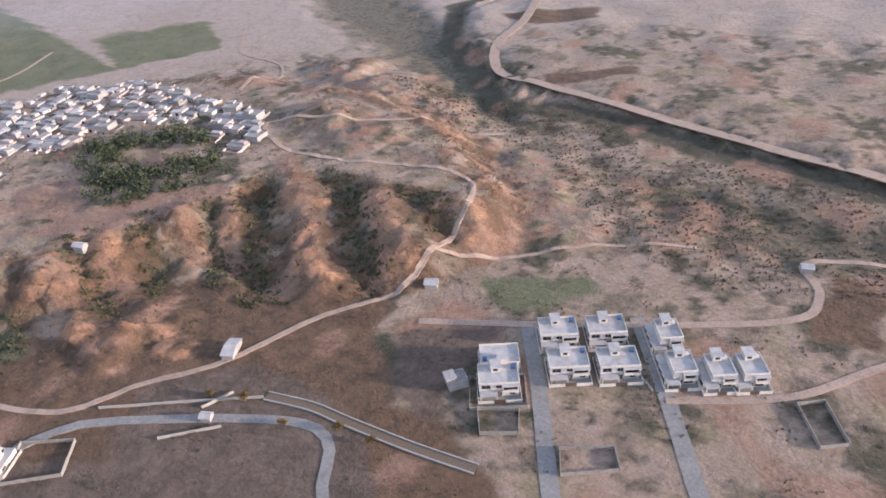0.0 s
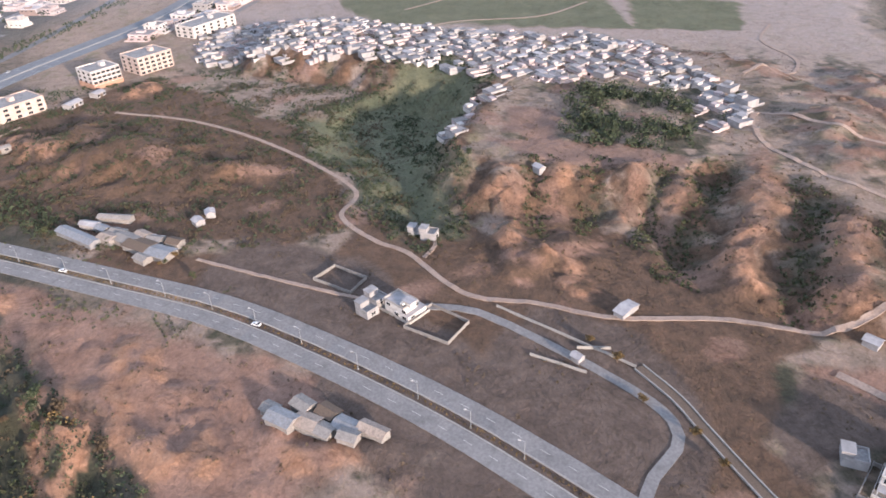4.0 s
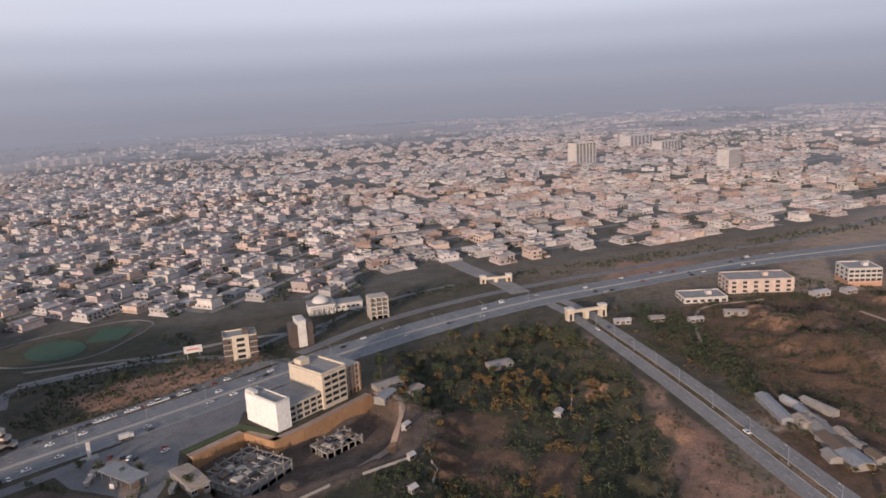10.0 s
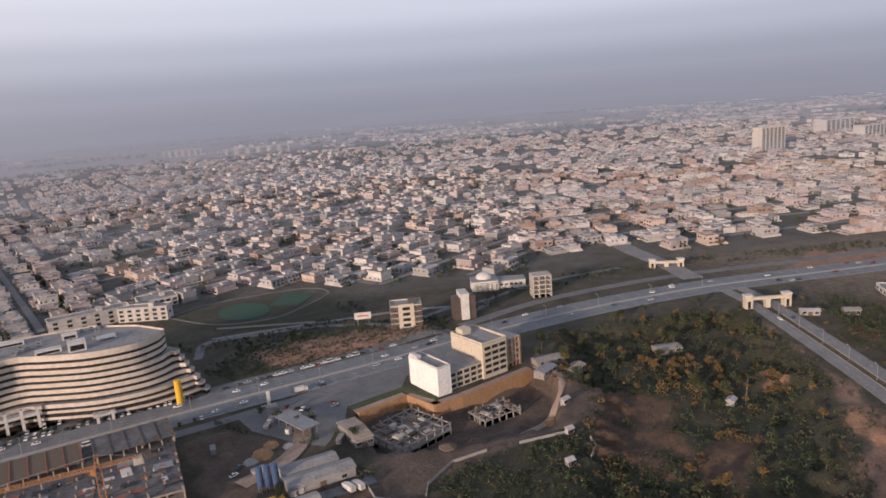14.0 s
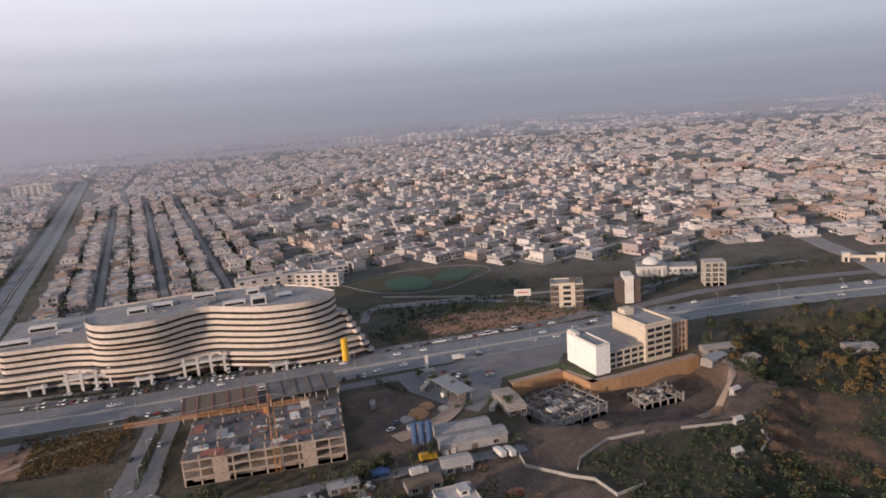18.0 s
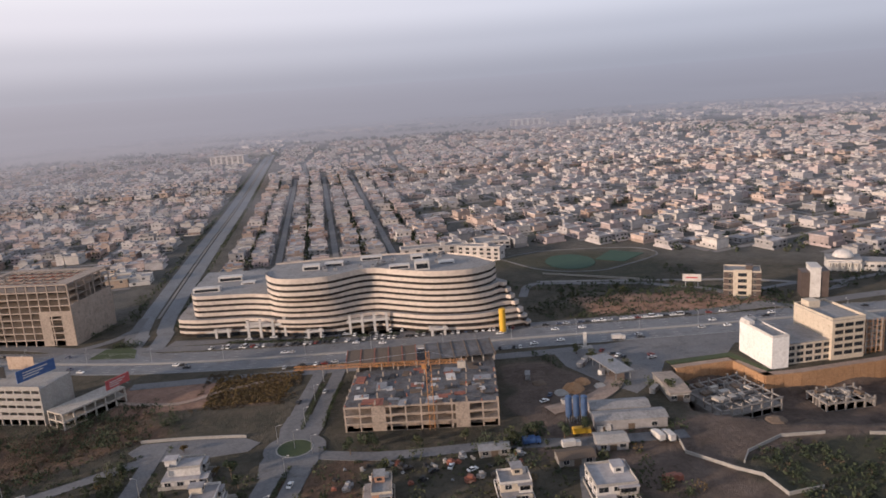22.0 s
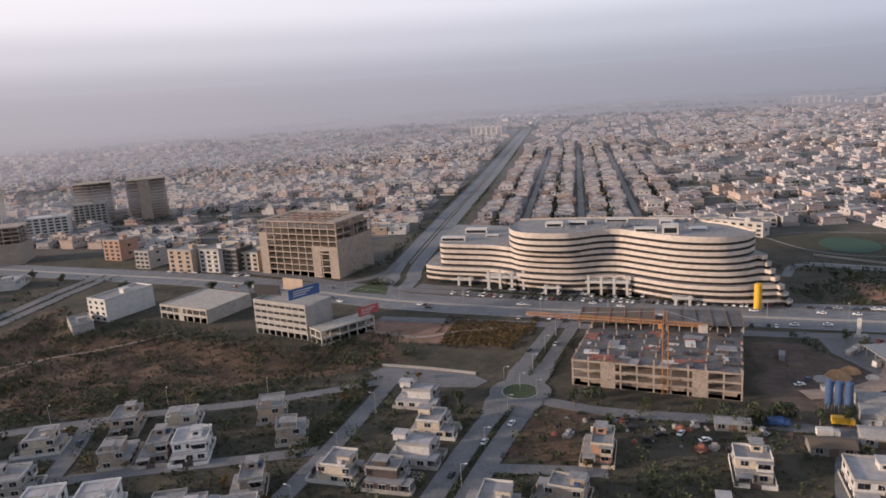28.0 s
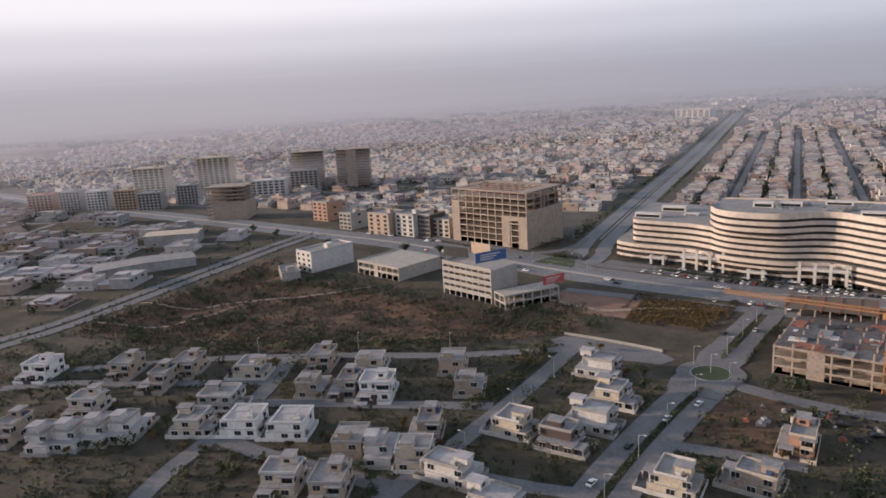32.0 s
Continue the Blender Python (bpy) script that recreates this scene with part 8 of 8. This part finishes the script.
scrub("far_garden_trees", g[np.hypot(g[:, 0], g[:, 1]) >= 1700][::2], "dark", "far tree tops between houses", 3.2, 6, 1.6, 1.0)
az, dist = np.radians(np.random.RandomState(92).uniform(-78, 100, 24000)), np.sqrt(np.random.RandomState(93).uniform(2000.0**2, 4500.0**2, 24000))
q = np.c_[dist * np.sin(az), dist * np.cos(az)]
q = q[(wave(q[:, 0] * 0.45, q[:, 1], 620, 83) + 0.5 * wave(q[:, 0], q[:, 1], 260, 84) - 0.5 * smooth(2600, 5000, dist) > 0.35) & (q[:, 1] > -0.29 * q[:, 0] + 480)]
scrub("distant_tree_belts", q, "dark", "belts of dark trees on the far plain", 9.0, 9, 3.6, 0.7)
q = scatter(1500, (-1100, -425, 60, 470), lambda x, y: (inside(CITY_I, x, y) > 0) & (wave(x, y, 70, 85) + 0.5 * wave(x, y, 25, 86) > 0.15), 35)
scrub("yard_trees", q, "dark", "dark trees between the works sheds", 3.0, 16, 0.8, 1.1)
aveline = curve(AVENUE[2:], 9.0)
an = sides(aveline)
scrub("avenue_trees", np.concatenate([aveline + an * o for o in (-17, 17)]), "dark", "street trees along the avenue", 2.2, 14, 0.9, 1.2)
med = curve(DUAL[2:], 2.6)
scrub("median_hedge", med, "gold", "planted shrubs along the median", 0.8, 10, 0.4)
mm = curve(MAINST, 1.2)
scrub("street_hedge", mm, "dark", "clipped dark hedge along the street median", 1.3, 22, 0.35)
mm = curve([(-51, 296), (-49, 320), (-46, 345)], 1.2)
scrub("street_hedge", np.concatenate([mm, mm + (9.5, 0)]), "dark", "clipped dark hedge beside the street", 1.3, 22, 0.35)


scrub("works_trees", np.array([(28, 261), (31, 258), (39, 264), (42, 262), (46, 269), (49, 267), (52, 271), (-23, 277), (-20, 279), (3, 207), (7, 209), (10, 206), (0, 210), (-140, 302), (-136, 299)]), "dark", "broad dark trees round the works yard and street", 3.6, 150, 0.5, 1.2)
hedge = curve([(-126, 210), (-124, 240), (-123, 262), (-128, 276)], 2.0)
scrub("plot_hedge", np.concatenate([hedge, hedge + (4, 1)]), "green", "unclipped olive hedge beside the street", 2.0, 40, 0.42, 0.9)


front = curve([(-112, 426), (-84, 420), (-55, 415), (-34, 415), (0, 413), (24, 411)], 1.6)
front = front[wave(front[:, 0], front[:, 1], 30, 94) > -0.35]
scrub("forecourt_hedge", np.concatenate([front, front + (0.5, 1.6)]), "dark", "dark planted hedge before the mall forecourt", 1.2, 20, 0.4, 0.8)
kerbside = np.array([(-186 + 3 * k, 436 - 0.5 * k) for k in range(6)] + [(-196, 520), (-199, 508), (-193, 497), (-199, 486), (-203, 474), (-207, 462), (-150, 470), (-153, 484), (-156, 500), (-158, 516), (-162, 532), (-150, 460), (-205, 540), (-208, 556)])
scrub("junction_trees", np.concatenate([kerbside, kerbside + (2.5, 3)]), "dark", "dark street trees round the avenue junction", 2.2, 50, 0.5, 1.1)


# ---- vehicles ----
def car(kind, paint, L=4.4, W=1.75, H=1.45, van=False):
    ob = thing("car", {"white": "small white car", "silver": "silver-grey saloon car", "black": "black saloon car", "red": "dark red hatchback car", "blue": "dark blue hatchback car"}[paint] + " on the asphalt", "car", "cars")
    b = Build()
    prof = [(-L / 2, 0.35), (-L / 2, 0.8), (-L * 0.46, 0.95), (-L * 0.2, 1.0), (L * 0.3, 1.0), (L * 0.47, 0.85), (L / 2, 0.7), (L / 2, 0.35)]
    n = len(prof)
    b.add([(x, s * W / 2, z) for s in (-1, 1) for x, z in prof], [tuple(range(n)), tuple(range(2 * n - 1, n - 1, -1))] + [(i, n + i, n + (i + 1) % n, (i + 1) % n) for i in range(n)])
    part("body", b, CAR_PAINT[paint], ob)
    r0, r1, f0, f1 = (-L * 0.46, -L * 0.42, L * 0.36, L * 0.26) if van else (-L * 0.38, -L * 0.24, L * 0.22, L * 0.06)
    w2 = W / 2 - 0.06
    cab = [(r0, 0.98), (r1, H), (f1, H), (f0, 0.98)]
    part("cabin_glass", Build().add([(x, s * (w2 if z < 1.2 else w2 - 0.14), z) for s in (-1, 1) for x, z in cab], [(0, 1, 2, 3), (7, 6, 5, 4), (0, 4, 5, 1), (1, 5, 6, 2), (2, 6, 7, 3)]), GLASS, ob)
    part("roof", Build().add([(x, y, z) for z in (H, H + 0.06) for x, y in ((r1, -w2 + 0.12), (f1, -w2 + 0.12), (f1, w2 - 0.12), (r1, w2 - 0.12))], [(3, 2, 1, 0), (4, 5, 6, 7), (0, 1, 5, 4), (1, 2, 6, 5), (2, 3, 7, 6), (3, 0, 4, 7)]), CAR_PAINT[paint], ob)
    for x in (-L * 0.31, L * 0.31):
        rings = ((-W / 2 - 0.02, 0.32), (-W / 2 + 0.2, 0.32), (-W / 2 + 0.2, 0.07), (W / 2 - 0.2, 0.07), (W / 2 - 0.2, 0.32), (W / 2 + 0.02, 0.32))
        n = 10
        v = [(x + q * math.cos(6.2832 * k / n), y, 0.32 + q * math.sin(6.2832 * k / n)) for y, q in rings for k in range(n)]
        f = [(i * n + k, i * n + (k + 1) % n, i * n + n + (k + 1) % n, i * n + n + k) for i in range(5) for k in range(n)] + [tuple(range(n - 1, -1, -1)), tuple(range(5 * n, 6 * n))]
        part("wheel_pair", Build().add(v, f), RUBBER, ob)
    return ob


CARS = {"white": car("a", "white"), "silver": car("b", "silver"), "black": car("c", "black"), "red": car("d", "red", 3.8), "blue": car("e", "blue", 4.0), "van": car("f", "white", 5.0, 1.9, 2.1, True)}
parked = set()


def park(key, x, y, rz, z=0.2):
    m = pose(x, y, gz(x, y) + z, 0, 0, rz)
    if key not in parked:
        parked.add(key)
        CARS[key].matrix_basis = m
    else:
        copy_thing(CARS[key], m)


rnd = random.Random(12)
keys = ["white", "white", "white", "white", "white", "silver", "silver", "black", "black", "red", "blue", "van"]
hl = curve(HIGHWAY[4:18], 2.0)
hn = sides(hl)
for _ in range(62):
    i = rnd.randrange(30, len(hl) - 10)
    if hl[i][0] < -330 or hl[i][0] > 700:
        continue
    o = rnd.choice((-13.5, -9.5, -5.5, 5.5, 9.5, 13.5))
    d = hl[i + 1] - hl[i]
    park(rnd.choice(keys), hl[i][0] + hn[i][0] * o, hl[i][1] + hn[i][1] * o, math.degrees(math.atan2(d[1], d[0])) + (180 if o > 0 else 0), 0.18)
for k in range(52):
    x = -120 + k * 3.6 + rnd.uniform(-0.6, 0.6)
    if rnd.random() < 0.78:
        park(rnd.choice(keys), x, float(np.interp(x, [-150, -60, 60, 150], [421, 411, 406, 403])) + rnd.uniform(-0.6, 0.6), 75 + rnd.uniform(-8, 8), 0.16)
for x0, x1, y0, y1, n in ((-70, 75, 372, 376, 22), (-100, 60, 417, 424, 24)):
    for k in range(n):
        x = x0 + (x1 - x0) * (k + rnd.uniform(0, 0.7)) / n
        park(rnd.choice(keys), x, y0 + (y1 - y0) * rnd.random() - 0.06 * x * (y0 > 400), rnd.choice((-4, 86, 176, 80)) + rnd.uniform(-6, 6), 0.2)
for k in range(26):
    x = 84 + k * 4.4
    if rnd.random() < 0.85:
        park(rnd.choice(keys), x, float(np.interp(x, [60, 150, 240], [407, 404, 400])), -2 + rnd.uniform(-4, 4), 0.16)
for x, y, rz in [(108, 350, 50), (110, 347, 50), (112, 344, 50), (104, 356, 50), (96, 352, 80), (97, 348, 80), (126, 340, 10), (127, 344, 10), (-57, 232, 83), (-48, 224, 83), (-63, 208, 83), (-50, 248, 80), (-66, 182, 83), (-215, 205, 110), (-44, 335, 80), (-56, 325, 80), (60, 300, 20), (64, 306, 60), (413, 268, 60), (421, 264, 60), (256, 30, 55), (327, 126, 58), (-290, 452, 0), (-300, 454, 0), (-310, 456, 5), (-340, 458, 0), (-352, 459, 0), (-364, 460, 0), (5, 248, 20), (12, 250, 70), (20, 246, 30), (-5, 252, 10)]:
    park(rnd.choice(keys), x, y, rz, 0.22)
for x, y, rz, m in [(97, 256, 100, WHITE), (101, 255, 100, WHITE), (61, 256, 4, WHITE), (46, 262, 4, BLUEP), (90, 224, 10, RUST), (68, 266, 0, YELLOW), (118, 371, -4, WHITE)]:
    tr = thing("lorry", {WHITE: "white box lorry parked in the yard", BLUEP: "blue lorry beside the street", YELLOW: "yellow construction lorry in the yard", RUST: "rust-red lorry on the dirt track"}[m], "lorry")
    part("cargo_box", Build().box(-3.6, 1.8, -1.2, 1.2, 1.0, 3.4), m, tr)
    cb2 = part("cab", Build().box(2.0, 3.9, -1.15, 1.15, 0.7, 2.7), m, tr)
    part("windscreen", Build().box(3.88, 3.95, -1.0, 1.0, 1.7, 2.5), GLASS, cb2)
    for wx in (-2.6, -1.2, 2.8):
        for s in (-1, 1):
            part("wheel", Build().tube((wx, s * 0.9, 0.5), (wx, s * 1.2, 0.5), 0.5, 0.5, 10), RUBBER, tr)
    place(tr, x, y, rz, gz(x, y) + 0.1)


# ---- street furniture and clutter ----
def lamp_post(h=8.5):
    ob = thing("street_lamp", "tall grey street lamp with a single arm", "street lamp", "street lamps")
    part("pole", Build().tube((0, 0, -0.3), (0, 0, h), 0.16, 0.09, 8), STEEL, ob)
    am = part("arm", Build().tube((0, 0, h - 0.1), (1.8, 0, h + 0.3), 0.07, 0.06, 6), STEEL, ob)
    part("lantern", Build().box(1.5, 2.4, -0.2, 0.2, h + 0.2, h + 0.4), WHITE, am)
    part("base", Build().box(-0.35, 0.35, -0.35, 0.35, -0.3, 0.25), KERB, ob)
    return ob


LAMP = lamp_post()
first = True
for x, y, rz in [(-60, 150, 0), (-60, 176, 0), (-58, 202, 0), (-56, 228, 0), (-53, 256, 0), (-50, 300, 0), (-48, 325, 0), (-46, 350, 0), (-60, 284, 0), (-44, 272, 0), (-52, 278, 0), (-108, 180, 180), (-108, 215, 180), (-107, 250, 180), (-218, 200, 20), (-205, 160, 20), (-240, 216, 115), (-200, 240, 115), (-160, 256, 115)] + [(p[0], p[1], 60) for p in curve(DUAL[2:9], 26.0)] + [(p[0], p[1], 90) for p in curve(HIGHWAY[6:14], 34.0)]:
    m = pose(x, y, gz(x, y), 0, 0, rz)
    if first:
        LAMP.matrix_basis, first = m, False
    else:
        copy_thing(LAMP, m)
st = thing("fuel_station_canopy", "pale flat canopy on posts over parked cars", "canopy")
part("canopy_roof", Build().box(-5, 5, -13, 13, 4.6, 5.1), TIN, st)
for sx in (-4, 4):
    for sy in (-11, -4, 4, 11):
        part("post", Build().box(sx - 0.15, sx + 0.15, sy - 0.15, sy + 0.15, 0, 4.6), STEEL, st)
place(st, 100, 327, 14, 0)
py = thing("roadside_pylon", "slim white roadside pylon on a planted kerb", "sign")
part("blade", Build().box(-0.9, 0.9, -0.3, 0.3, 0, 9), WHITE, py)
part("footing", Build().box(-4, 4, -2.5, 2.5, 0, 0.4), KERB, py)
place(py, 97, 364, -5)
sg = thing("billboard", "white roadside billboard on two posts", "billboard")
pn = part("panel", Build().box(-6, 6, -0.25, 0.25, 4, 9), WHITE, sg)
for x in (-4, 4):
    part("post", Build().tube((x, 0, 0), (x, 0, 9), 0.2, 0.2, 8), STEEL, sg)
part("lettering_bar", Build().box(-4, 4, -0.3, -0.25, 6, 7), REDP, pn)
place(sg, 196, 452, -25)
rnd = random.Random(5)
for i in range(44):
    x, y = rnd.uniform(-34, 40), rnd.uniform(238, 258)
    if -26 < x < -6 and y < 246:
        continue
    s = rnd.uniform(0.6, 1.9)
    jk = thing("scrap_pile", ["rust-red scrap metal heap", "grey salvaged machinery heap", "pale salvaged sheet heap", "dark scrap heap"][i % 4] + " on bare ground", "scrap", "scrap yard")
    part("lump", Build().box(-s, s, -s * 0.7, s * 0.7, -0.2, s * 0.8, 0, 0.3).box(-s * 0.5, s * 0.6, -s * 0.4, s * 0.5, s * 0.7, s * 1.3, 0, -0.4), [RUST, GREYP, TIN, BLACKP][i % 4], jk)
    part("sheet", Build().box(-s * 1.2, s * 0.2, -s * 0.9, s * 0.1, s * 0.3, s * 0.4, 0, 0.8), [BRICK, TIN, WHITE, GREYP][i % 4], jk)
    place(jk, x, y, rnd.uniform(0, 180))


def heap(label, r, h, mat, seed):
    """A loose pile with an uneven outline."""
    rr = random.Random(seed)
    ob = thing("earth_heap", label, "heap")
    b, n = Build(), 12
    rings = []
    for k, (f, z) in enumerate(((1.0, -0.3), (0.75, 0.35), (0.42, 0.8), (0.12, 1.0))):
        rings += [(r * f * (1 + rr.uniform(-0.2, 0.2)) * math.cos(6.283 * i / n), r * f * (1 + rr.uniform(-0.2, 0.2)) * math.sin(6.283 * i / n), h * z * (1 + rr.uniform(-0.15, 0.15))) for i in range(n)]
    b.add(rings, [(k * n + i, k * n + (i + 1) % n, (k + 1) * n + (i + 1) % n, (k + 1) * n + i) for k in range(3) for i in range(n)] + [tuple(3 * n + i for i in range(n))])
    part("mound", b, mat, ob)
    return ob


for i, (x, y, r, h, m, lab) in enumerate([(76, 311, 6, 3.2, SHORING, "heap of orange excavated earth"), (83, 318, 4.5, 2.2, SHORING, "heap of orange excavated earth"), (70, 308, 4, 1.6, KERB, "heap of pale gravel in the yard"), (90, 312, 3.5, 1.4, KERB, "heap of pale gravel in the yard"), (62, 322, 4, 1.2, BARK, "low dark heap of spoil"), (172, 272, 5, 1.6, BARK, "low dark heap of spoil"), (215, 262, 6, 1.8, SHORING, "heap of orange excavated earth"), (150, 262, 5, 1.4, BARK, "low dark heap of spoil")]):
    place(heap(lab, r, h, m, i), x, y, i * 40, gz(x, y))
for x, y, rz, m in ((96, 326, 30, WHITE), (70, 296, 5, WHITE), (112, 300, 50, TIN), (78, 268, 0, WHITE), (58, 330, 80, TIN), (92, 344, 48, WHITE), (88, 338, 48, TIN)):
    ct = thing("site_cabin", "pale site cabin standing in the works yard", "cabin")
    part("body", Build().box(-3, 3, -1.25, 1.25, 0, 2.6), m, ct)
    part("roof", Build().box(-3.1, 3.1, -1.35, 1.35, 2.6, 2.75), ROOF, ct)
    part("door", Build().box(-0.5, 0.5, -1.31, -1.24, 0.1, 2.1), BARK, ct)
    place(ct, x, y, rz)
